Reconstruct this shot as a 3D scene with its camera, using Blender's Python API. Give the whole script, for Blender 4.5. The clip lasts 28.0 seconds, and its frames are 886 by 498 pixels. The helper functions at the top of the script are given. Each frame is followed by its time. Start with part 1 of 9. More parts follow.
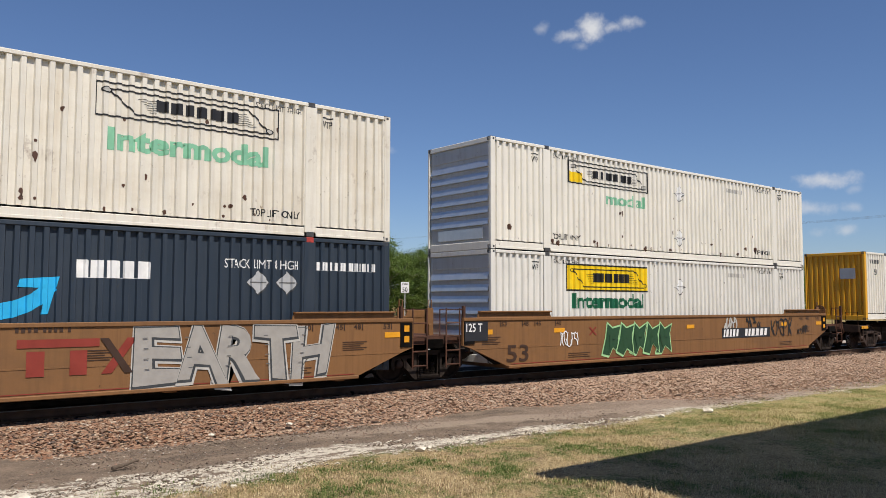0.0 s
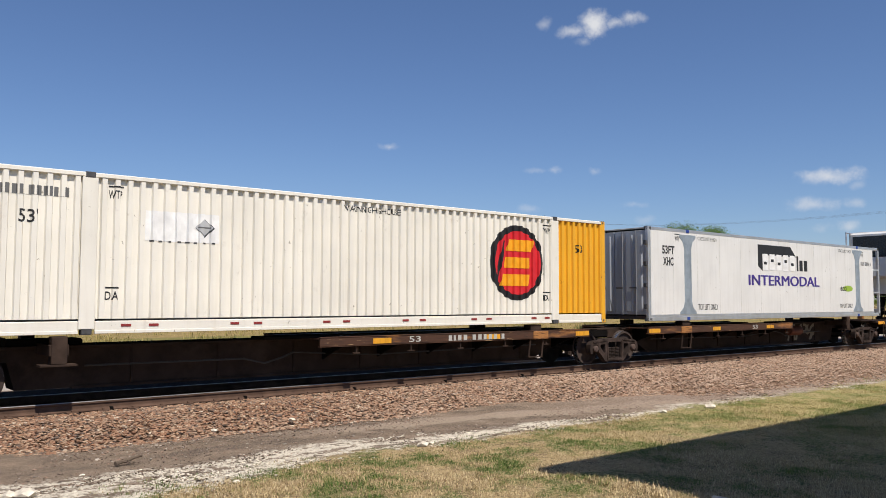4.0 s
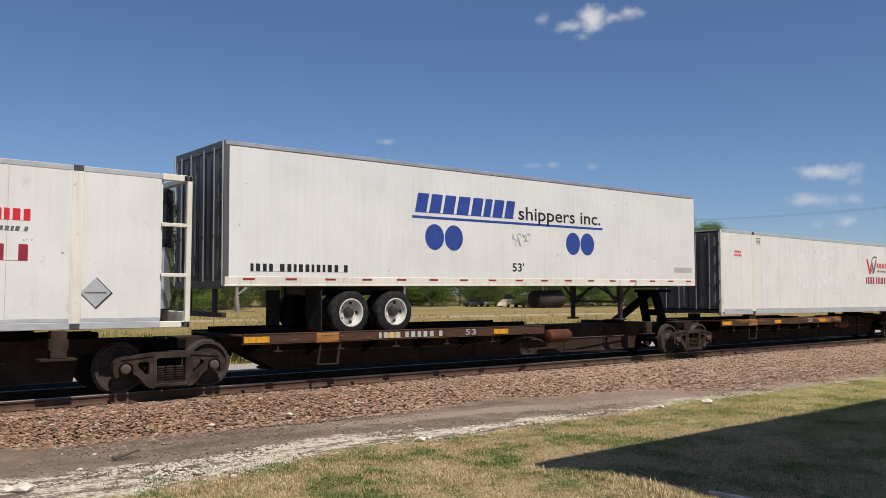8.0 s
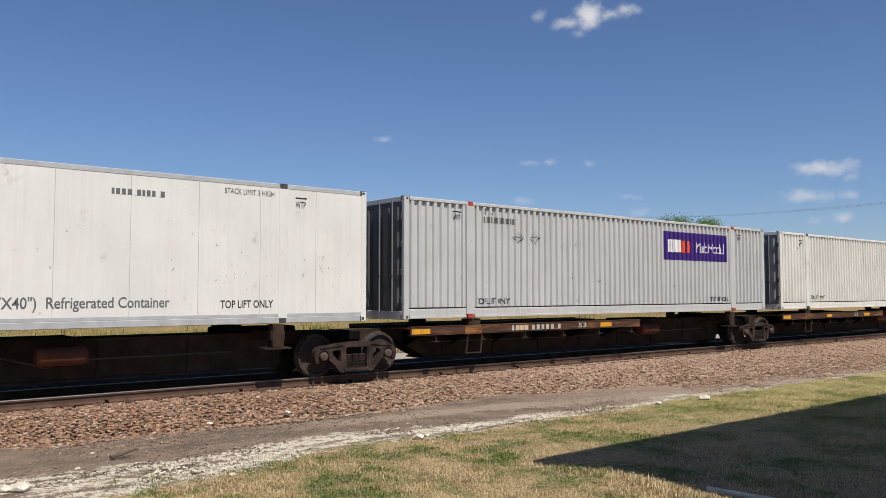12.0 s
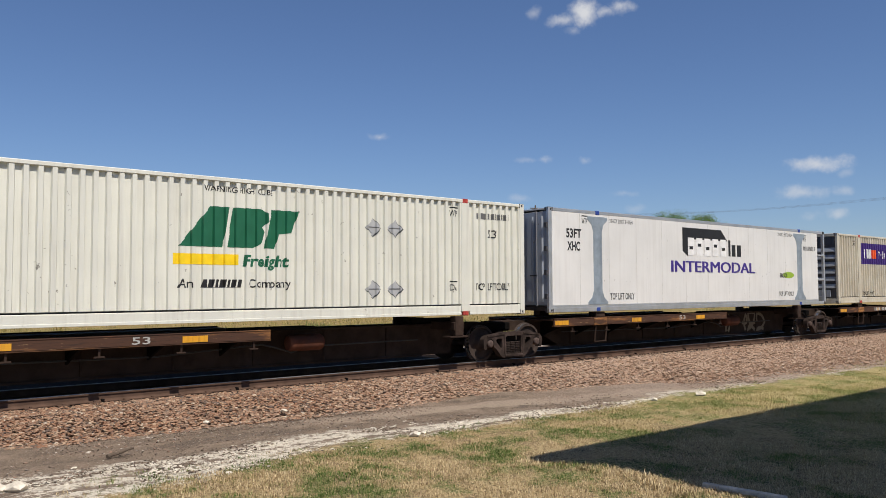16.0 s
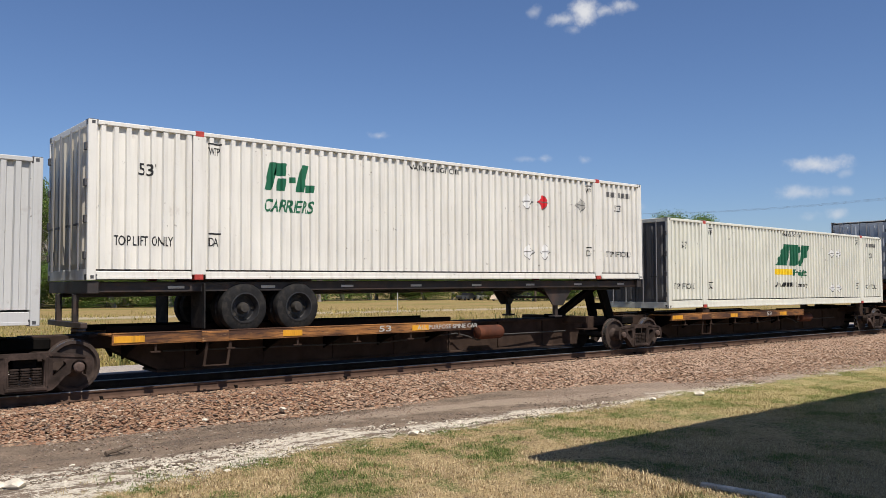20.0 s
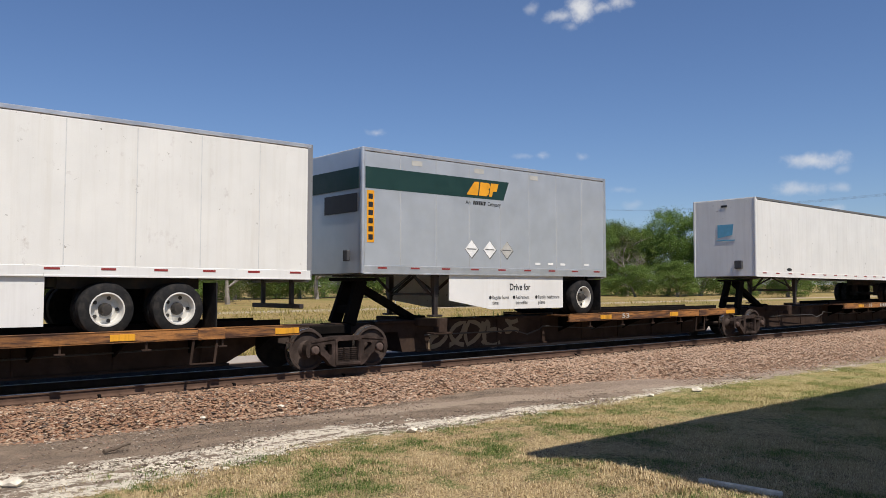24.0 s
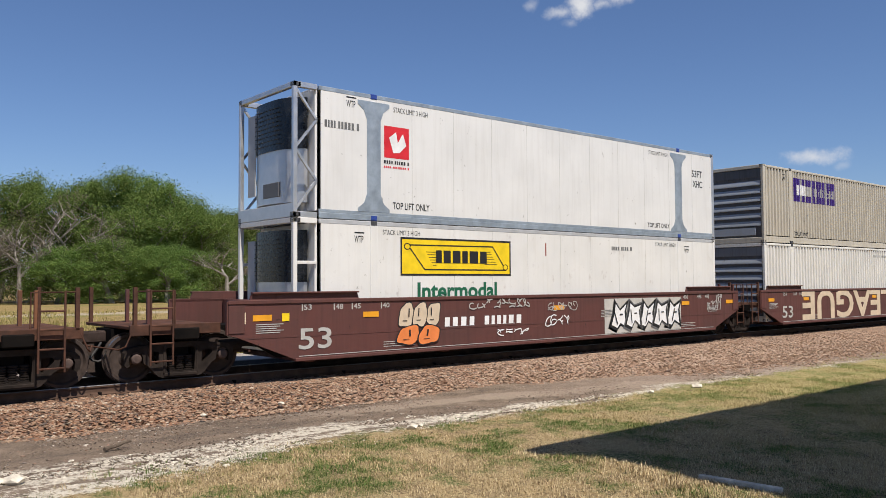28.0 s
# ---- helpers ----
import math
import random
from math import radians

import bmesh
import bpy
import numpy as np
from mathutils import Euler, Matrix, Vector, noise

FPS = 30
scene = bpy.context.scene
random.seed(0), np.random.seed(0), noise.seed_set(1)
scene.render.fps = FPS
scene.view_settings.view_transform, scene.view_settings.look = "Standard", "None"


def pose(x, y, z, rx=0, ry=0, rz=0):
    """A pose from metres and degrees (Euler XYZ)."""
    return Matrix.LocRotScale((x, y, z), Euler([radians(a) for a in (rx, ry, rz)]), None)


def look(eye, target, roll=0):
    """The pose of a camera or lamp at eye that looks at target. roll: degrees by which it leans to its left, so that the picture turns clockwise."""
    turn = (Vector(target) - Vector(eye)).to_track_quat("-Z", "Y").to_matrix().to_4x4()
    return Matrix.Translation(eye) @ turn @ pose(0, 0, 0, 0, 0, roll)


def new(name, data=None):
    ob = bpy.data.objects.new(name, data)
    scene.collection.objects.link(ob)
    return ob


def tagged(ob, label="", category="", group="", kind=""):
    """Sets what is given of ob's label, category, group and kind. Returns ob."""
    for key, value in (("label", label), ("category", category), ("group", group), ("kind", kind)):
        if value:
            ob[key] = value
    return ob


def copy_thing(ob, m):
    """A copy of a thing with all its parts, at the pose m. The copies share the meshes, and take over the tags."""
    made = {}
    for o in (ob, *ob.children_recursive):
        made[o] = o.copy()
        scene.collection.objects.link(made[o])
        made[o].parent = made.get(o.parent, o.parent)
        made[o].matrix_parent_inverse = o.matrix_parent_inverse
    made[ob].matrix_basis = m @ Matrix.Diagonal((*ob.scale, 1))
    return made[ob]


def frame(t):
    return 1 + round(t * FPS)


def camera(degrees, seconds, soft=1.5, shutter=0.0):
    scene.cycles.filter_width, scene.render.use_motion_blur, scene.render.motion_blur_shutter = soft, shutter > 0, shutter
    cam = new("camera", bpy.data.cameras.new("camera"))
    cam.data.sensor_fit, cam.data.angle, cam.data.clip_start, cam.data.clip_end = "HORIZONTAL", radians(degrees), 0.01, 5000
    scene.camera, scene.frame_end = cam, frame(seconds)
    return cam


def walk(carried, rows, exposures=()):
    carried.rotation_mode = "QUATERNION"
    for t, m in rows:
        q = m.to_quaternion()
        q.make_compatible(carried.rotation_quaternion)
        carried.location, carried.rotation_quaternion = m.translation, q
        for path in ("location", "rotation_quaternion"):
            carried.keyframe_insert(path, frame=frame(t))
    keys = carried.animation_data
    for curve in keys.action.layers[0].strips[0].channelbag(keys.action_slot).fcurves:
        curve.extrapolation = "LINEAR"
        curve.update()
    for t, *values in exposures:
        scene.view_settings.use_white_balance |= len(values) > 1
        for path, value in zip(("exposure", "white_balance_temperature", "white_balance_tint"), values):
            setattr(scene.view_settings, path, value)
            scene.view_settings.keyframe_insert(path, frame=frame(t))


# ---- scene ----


def aim(yaw, pitch, roll):
    """The camera's pose: it stands in one place and is only turned by hand."""
    a, b = radians(yaw), radians(pitch)
    eye = Vector((0.0, 0.0, 2.4))
    return look(eye, eye + Vector((math.sin(a) * math.cos(b), math.cos(a) * math.cos(b), math.sin(b))), roll)


cam = camera(57.55, 28.0, soft=0.65)
walk(cam, [
    (0, aim(39.38, 3.90, 0.13)), (0.5, aim(39.37, 3.90, 0.14)), (1, aim(39.35, 3.90, 0.13)), (1.5, aim(39.31, 3.89, 0.13)),
    (2, aim(39.26, 3.84, 0.12)), (2.5, aim(39.22, 3.78, 0.11)), (3, aim(39.20, 3.71, 0.10)), (3.5, aim(39.20, 3.65, 0.11)),
    (5.5, aim(39.31, 3.50, 0.31)), (6, aim(39.33, 3.45, 0.32)), (6.5, aim(39.36, 3.39, 0.32)), (7, aim(39.38, 3.34, 0.28)),
    (7.5, aim(39.39, 3.30, 0.25)), (8, aim(39.38, 3.25, 0.23)), (8.5, aim(39.38, 3.21, 0.19)), (9, aim(39.38, 3.17, 0.15)),
    (9.5, aim(39.39, 3.14, 0.11)), (10, aim(39.40, 3.12, 0.11)), (10.5, aim(39.42, 3.12, 0.11)), (11, aim(39.45, 3.11, 0.08)),
    (11.5, aim(39.50, 3.10, 0.03)), (12, aim(39.57, 3.08, -0.01)), (12.5, aim(39.65, 3.05, -0.06)), (14.5, aim(39.81, 2.92, -0.31)),
    (15, aim(39.82, 2.90, -0.30)), (15.5, aim(39.84, 2.90, -0.30)), (16, aim(39.86, 2.90, -0.26)), (16.5, aim(39.86, 2.92, -0.18)),
    (17, aim(39.85, 2.93, -0.10)), (17.5, aim(39.84, 2.92, -0.06)), (18, aim(39.84, 2.89, -0.05)), (18.5, aim(39.84, 2.86, -0.03)),
    (19, aim(39.86, 2.84, -0.03)), (19.5, aim(39.89, 2.82, -0.02)), (20, aim(39.91, 2.81, -0.03)), (20.5, aim(39.92, 2.79, -0.03)),
    (21, aim(39.94, 2.75, -0.06)), (21.5, aim(39.97, 2.69, -0.15)), (23.5, aim(40.08, 2.60, -0.25)), (24, aim(40.07, 2.61, -0.20)),
    (24.5, aim(40.06, 2.62, -0.17)), (25, aim(40.06, 2.62, -0.17)), (25.5, aim(40.07, 2.60, -0.19)), (26, aim(40.06, 2.56, -0.18)),
    (26.5, aim(40.07, 2.51, -0.20)), (27, aim(40.07, 2.47, -0.25)), (27.5, aim(40.07, 2.42, -0.28)), (28, aim(40.07, 2.39, -0.31))],
    # the camera's own exposure follows what passes
    [(0, 0.12), (1, -0.01), (2, 0.15), (3, 0.24), (4.5, 0.2), (6, 0.15), (7, 0.08), (8, 0.05), (9, 0.14), (10, 0.1), (11, 0.1), (12, 0.13), (15, 0.13), (16, 0.1), (17, 0.17),
     (18, 0.38), (19, 0.42), (20, 0.22), (21, 0.12), (24, 0.18), (25, 0.3), (26, 0.12), (27, 0.2), (28, 0.22)])

# ---- sky, sun ----
SUN_WAY = Vector((-0.07, -0.53, 0.85)).normalized()   # towards the sun


def sky_way(az, el):
    a, b = radians(az), radians(el)
    return Vector((math.sin(a) * math.cos(b), math.cos(a) * math.cos(b), math.sin(b)))


def build_world():
    w = bpy.data.worlds.new("sky")
    scene.world = w
    w.use_nodes = True
    nt = w.node_tree
    nt.nodes.clear()
    out = nt.nodes.new("ShaderNodeOutputWorld")
    bg = nt.nodes.new("ShaderNodeBackground")
    sky = nt.nodes.new("ShaderNodeTexSky")
    sky.sky_type = "NISHITA"
    sky.sun_disc = False
    sky.sun_elevation = math.asin(SUN_WAY.z)
    sky.sun_rotation = math.atan2(SUN_WAY.x, SUN_WAY.y)
    sky.altitude = 200
    sky.air_density = 1.0
    sky.dust_density = 0.25
    sky.ozone_density = 7.0
    bg.inputs["Strength"].default_value = 0.075
    co = nt.nodes.new("ShaderNodeTexCoord")
    # fair-weather cumulus: centre azimuth, elevation, half width, half height (degrees), whiteness
    clouds = [(50.05, 18.8, 1.35, 1.0, 0.95), (48.7, 18.5, 1.3, 0.5, 0.7), (49.2, 17.8, 0.7, 0.5, 0.35), (51.4, 18.85, 0.9, 0.4, 0.6), (52.65, 19.15, 1.1, 0.5, 0.7),
              (46.39, 19.0, 0.55, 0.5, 0.35), (35.37, 10.78, 1.0, 0.33, 0.45), (47.15, 9.15, 0.75, 0.42, 0.4), (45.9, 9.08, 1.1, 0.22, 0.2), (49.97, 8.99, 0.5, 0.32, 0.33),
              (64.9, 8.0, 2.4, 0.62, 0.8), (66.59, 7.35, 0.6, 0.4, 0.25), (63.9, 6.22, 1.9, 0.6, 0.55), (66.46, 6.17, 0.9, 0.45, 0.35), (52.61, 6.6, 1.1, 0.34, 0.25),
              (66.1, 4.79, 0.9, 0.5, 0.5), (64.45, 4.68, 0.9, 0.4, 0.25), (45.34, 6.41, 1.0, 0.35, 0.25), (53.36, 5.53, 0.8, 0.4, 0.2), (34.09, 5.93, 1.6, 0.3, 0.25)]
    nz = nt.nodes.new("ShaderNodeTexNoise")
    nz.inputs["Scale"].default_value = 38
    nz.inputs["Detail"].default_value = 7
    nz.inputs["Roughness"].default_value = 0.62
    nt.links.new(co.outputs["Generated"], nz.inputs["Vector"])
    curl = nt.nodes.new("ShaderNodeTexNoise")         # ragged, drawn-out edges
    curl.inputs["Scale"].default_value = 55
    curl.inputs["Detail"].default_value = 5
    nt.links.new(co.outputs["Generated"], curl.inputs["Vector"])
    bent = nt.nodes.new("ShaderNodeVectorMath")
    bent.operation = "MULTIPLY_ADD"
    bent.inputs[1].default_value = (0.012, 0.012, 0.010)
    nt.links.new(curl.outputs["Color"], bent.inputs[0])
    back = nt.nodes.new("ShaderNodeVectorMath")
    back.operation = "SUBTRACT"
    back.inputs[1].default_value = (0.006, 0.006, 0.005)
    nt.links.new(co.outputs["Generated"], back.inputs[0])
    nt.links.new(back.outputs[0], bent.inputs[2])
    total = None
    for az, el, hw, hh, white in clouds:
        m = nt.nodes.new("ShaderNodeMapping")
        m.vector_type = "TEXTURE"
        c = sky_way(az, el)
        m.inputs["Location"].default_value = c
        m.inputs["Rotation"].default_value = (0, 0, radians(-az))
        m.inputs["Scale"].default_value = (math.tan(radians(hw)), 1.0, math.tan(radians(hh)))
        nt.links.new(bent.outputs[0], m.inputs["Vector"])
        ln = nt.nodes.new("ShaderNodeVectorMath")
        ln.operation = "LENGTH"
        nt.links.new(m.outputs["Vector"], ln.inputs[0])
        add = nt.nodes.new("ShaderNodeMath")          # distance roughened by the noise
        add.operation = "MULTIPLY_ADD"
        add.inputs[1].default_value = 1.9
        nt.links.new(nz.outputs["Fac"], add.inputs[0])
        nt.links.new(ln.outputs["Value"], add.inputs[2])
        r = nt.nodes.new("ShaderNodeMapRange")
        r.inputs["From Min"].default_value = 2.0
        r.inputs["From Max"].default_value = 0.8
        r.inputs["To Max"].default_value = white
        r.interpolation_type = "SMOOTHSTEP"
        nt.links.new(add.outputs[0], r.inputs["Value"])
        if total is None:
            total = r.outputs["Result"]
        else:
            mx = nt.nodes.new("ShaderNodeMath")
            mx.operation = "MAXIMUM"
            nt.links.new(total, mx.inputs[0])
            nt.links.new(r.outputs["Result"], mx.inputs[1])
            total = mx.outputs[0]
    mix = nt.nodes.new("ShaderNodeMix")
    mix.data_type = "RGBA"
    mix.inputs["B"].default_value = (8.6, 8.7, 9.0, 1)
    nt.links.new(total, mix.inputs["Factor"])
    tint = nt.nodes.new("ShaderNodeMix")              # camera's rendering of clear blue air
    tint.data_type, tint.blend_type = "RGBA", "MULTIPLY"
    tint.inputs["Factor"].default_value = 1.0
    tint.inputs["B"].default_value = (1.04, 1.03, 1.13, 1)
    nt.links.new(sky.outputs["Color"], tint.inputs["A"])
    nt.links.new(tint.outputs["Result"], mix.inputs["A"])
    nt.links.new(mix.outputs["Result"], bg.inputs["Color"])
    nt.links.new(bg.outputs["Background"], out.inputs["Surface"])


build_world()
sun_data = bpy.data.lights.new("sun", "SUN")
sun_data.energy = 4.7
sun_data.angle = radians(0.53)
sun_data.color = (1.0, 0.925, 0.83)
sun = new("sun", sun_data)
sun.matrix_world = look(SUN_WAY * 200, (0, 0, 0))

# ---- materials ----
def nodes_of(name):
    m = bpy.data.materials.new(name)
    m.use_nodes = True
    nt = m.node_tree
    return m, nt, nt.nodes["Principled BSDF"]


def noise_node(nt, vec, scale, detail=4.0, rough=0.55):
    n = nt.nodes.new("ShaderNodeTexNoise")
    n.inputs["Scale"].default_value = scale
    n.inputs["Detail"].default_value = detail
    n.inputs["Roughness"].default_value = rough
    nt.links.new(vec, n.inputs["Vector"])
    return n


def scaled(nt, vec, s):
    m = nt.nodes.new("ShaderNodeMapping")
    m.inputs["Scale"].default_value = s
    nt.links.new(vec, m.inputs["Vector"])
    return m.outputs["Vector"]


def ranged(nt, val, a, b, c=0.0, d=1.0):
    r = nt.nodes.new("ShaderNodeMapRange")
    for k, v in (("From Min", a), ("From Max", b), ("To Min", c), ("To Max", d)):
        r.inputs[k].default_value = v
    nt.links.new(val, r.inputs["Value"])
    return r.outputs["Result"]


def mixed(nt, fac, a, b, how="MIX"):
    m = nt.nodes.new("ShaderNodeMix")
    m.data_type = "RGBA"
    m.blend_type = how
    for key, v in (("Factor", fac), ("A", a), ("B", b)):
        if isinstance(v, (int, float)):
            m.inputs[key].default_value = v
        elif isinstance(v, tuple):
            m.inputs[key].default_value = (*v[:3], 1)
        else:
            nt.links.new(v, m.inputs[key])
    return m.outputs["Result"]


def math2(nt, op, a, b):
    m = nt.nodes.new("ShaderNodeMath")
    m.operation = op
    for i, v in enumerate((a, b)):
        if isinstance(v, (int, float)):
            m.inputs[i].default_value = v
        else:
            nt.links.new(v, m.inputs[i])
    return m.outputs[0]


def bumped(nt, bsdf, height, strength, dist=0.01):
    b = nt.nodes.new("ShaderNodeBump")
    b.inputs["Strength"].default_value = strength
    b.inputs["Distance"].default_value = dist
    nt.links.new(height, b.inputs["Height"])
    nt.links.new(b.outputs["Normal"], bsdf.inputs["Normal"])


def plain(name, col, rough=0.6, metal=0.0, var=0.25, scale=6.0, bump=0.1, overtint=None, fine=60.0):
    """A surface with variation at two scales; an optional second colour, as of dust, in blotches."""
    m, nt, b = nodes_of(name)
    co = nt.nodes.new("ShaderNodeTexCoord").outputs["Object"]
    n1, n2 = noise_node(nt, co, scale), noise_node(nt, co, fine, 3)
    dark = tuple(c * (1 - var) for c in col)
    lite = tuple(min(c * (1 + var * 0.8), 0.95) for c in col)
    c = mixed(nt, ranged(nt, n1.outputs["Fac"], 0.3, 0.7), dark, lite)
    if overtint:
        c = mixed(nt, ranged(nt, noise_node(nt, co, scale * 0.6, 6, 0.65).outputs["Fac"], 0.48, 0.68, 0, 0.8), c, overtint)
    c = mixed(nt, ranged(nt, n2.outputs["Fac"], 0.3, 0.75, 0, 0.22), c, dark)
    nt.links.new(c, b.inputs["Base Color"])
    b.inputs["Metallic"].default_value = metal
    if rough >= 0.75:
        b.inputs["Specular IOR Level"].default_value = 0.08
    nt.links.new(ranged(nt, n1.outputs["Fac"], 0.2, 0.8, max(rough - 0.1, 0.02), min(rough + 0.12, 1)), b.inputs["Roughness"])
    if bump:
        bumped(nt, b, n2.outputs["Fac"], bump, 0.006)
    return m


RUST = (0.13, 0.045, 0.017)


def paint(name, col, rough=0.42, grime=0.25, rust=0.0, grime_col=(0.23, 0.19, 0.14), seed=0.0, mottle=0.0):
    """Weathered paint on sheet metal: rain streaks, grime towards no special place, rust spots with runs below them."""
    m, nt, b = nodes_of(name)
    info = nt.nodes.new("ShaderNodeObjectInfo")
    co = nt.nodes.new("ShaderNodeTexCoord").outputs["Object"]
    off = nt.nodes.new("ShaderNodeVectorMath")
    off.operation = "ADD"
    nt.links.new(co, off.inputs[0])
    nt.links.new(ranged(nt, info.outputs["Random"], 0, 1, seed, seed + 70), off.inputs[1])
    v = off.outputs[0]
    blot = noise_node(nt, v, 0.9, 5)
    streak = noise_node(nt, scaled(nt, v, (5.5, 5.5, 0.28)), 1.6, 5, 0.6)
    fine = noise_node(nt, v, 45, 3)
    c = mixed(nt, ranged(nt, blot.outputs["Fac"], 0.35, 0.7), col, tuple(x * 0.9 for x in col))
    c = mixed(nt, ranged(nt, streak.outputs["Fac"], 0.48, 0.78, 0, grime), c, grime_col)
    c = mixed(nt, ranged(nt, fine.outputs["Fac"], 0.4, 0.8, 0, grime * 0.35), c, tuple(x * 0.6 for x in col))
    if mottle:
        cloud = noise_node(nt, scaled(nt, v, (0.6, 0.6, 0.9)), 0.8, 6, 0.7)
        c = mixed(nt, ranged(nt, cloud.outputs["Fac"], 0.46, 0.62, 0, mottle), c, grime_col)
    # scuffs and knocks
    knock = noise_node(nt, scaled(nt, v, (1.2, 1.2, 1.0)), 5.0, 4, 0.75)
    sparse = noise_node(nt, v, 0.7, 2)
    hit = math2(nt, "MULTIPLY", ranged(nt, knock.outputs["Fac"], 0.665, 0.69), ranged(nt, sparse.outputs["Fac"], 0.47, 0.53))
    c = mixed(nt, math2(nt, "MULTIPLY", hit, 0.75), c, tuple(x * 0.45 for x in grime_col))
    if rust:
        spots = noise_node(nt, scaled(nt, v, (1, 1, 0.8)), 2.6, 6, 0.7)
        runs = noise_node(nt, scaled(nt, v, (9, 9, 0.5)), 1.0, 3)
        mask = math2(nt, "MULTIPLY", ranged(nt, spots.outputs["Fac"], 0.6, 0.72, 0, 1), ranged(nt, runs.outputs["Fac"], 0.4, 0.6))
        c = mixed(nt, math2(nt, "MULTIPLY", mask, rust), c, RUST)
    nt.links.new(c, b.inputs["Base Color"])
    nt.links.new(ranged(nt, streak.outputs["Fac"], 0.3, 0.8, rough, min(rough + 0.25, 1)), b.inputs["Roughness"])
    bumped(nt, b, blot.outputs["Fac"], 0.15, 0.03)
    return m


def worn_edge(name, lo):
    """Orange-brown steel edge, scraped to black and bare in long patches."""
    m, nt, b = nodes_of(name)
    co = nt.nodes.new("ShaderNodeTexCoord").outputs["Object"]
    info = nt.nodes.new("ShaderNodeObjectInfo")
    add = nt.nodes.new("ShaderNodeVectorMath")
    add.operation = "ADD"
    nt.links.new(co, add.inputs[0])
    nt.links.new(ranged(nt, info.outputs["Random"], 0, 1, 0, 60), add.inputs[1])
    v = add.outputs[0]
    long = noise_node(nt, scaled(nt, v, (0.5, 1, 3.0)), 1.1, 5, 0.6)
    scrape = noise_node(nt, scaled(nt, v, (1.5, 6, 22)), 1.6, 5, 0.65)
    fine = noise_node(nt, v, 40, 3)
    c = mixed(nt, ranged(nt, long.outputs["Fac"], lo, lo + 0.16), (0.075, 0.038, 0.025), (0.38, 0.17, 0.055))
    c = mixed(nt, ranged(nt, scrape.outputs["Fac"], 0.54, 0.62, 0, 0.8), c, (0.035, 0.024, 0.02))
    c = mixed(nt, ranged(nt, scrape.outputs["Fac"], 0.36, 0.30, 0, 0.7), c, (0.55, 0.36, 0.19))
    c = mixed(nt, ranged(nt, fine.outputs["Fac"], 0.4, 0.75, 0, 0.3), c, (0.07, 0.035, 0.02))
    nt.links.new(c, b.inputs["Base Color"])
    b.inputs["Roughness"].default_value = 0.75
    b.inputs["Specular IOR Level"].default_value = 0.2
    bumped(nt, b, scrape.outputs["Fac"], 0.2, 0.01)
    return m


M = {}


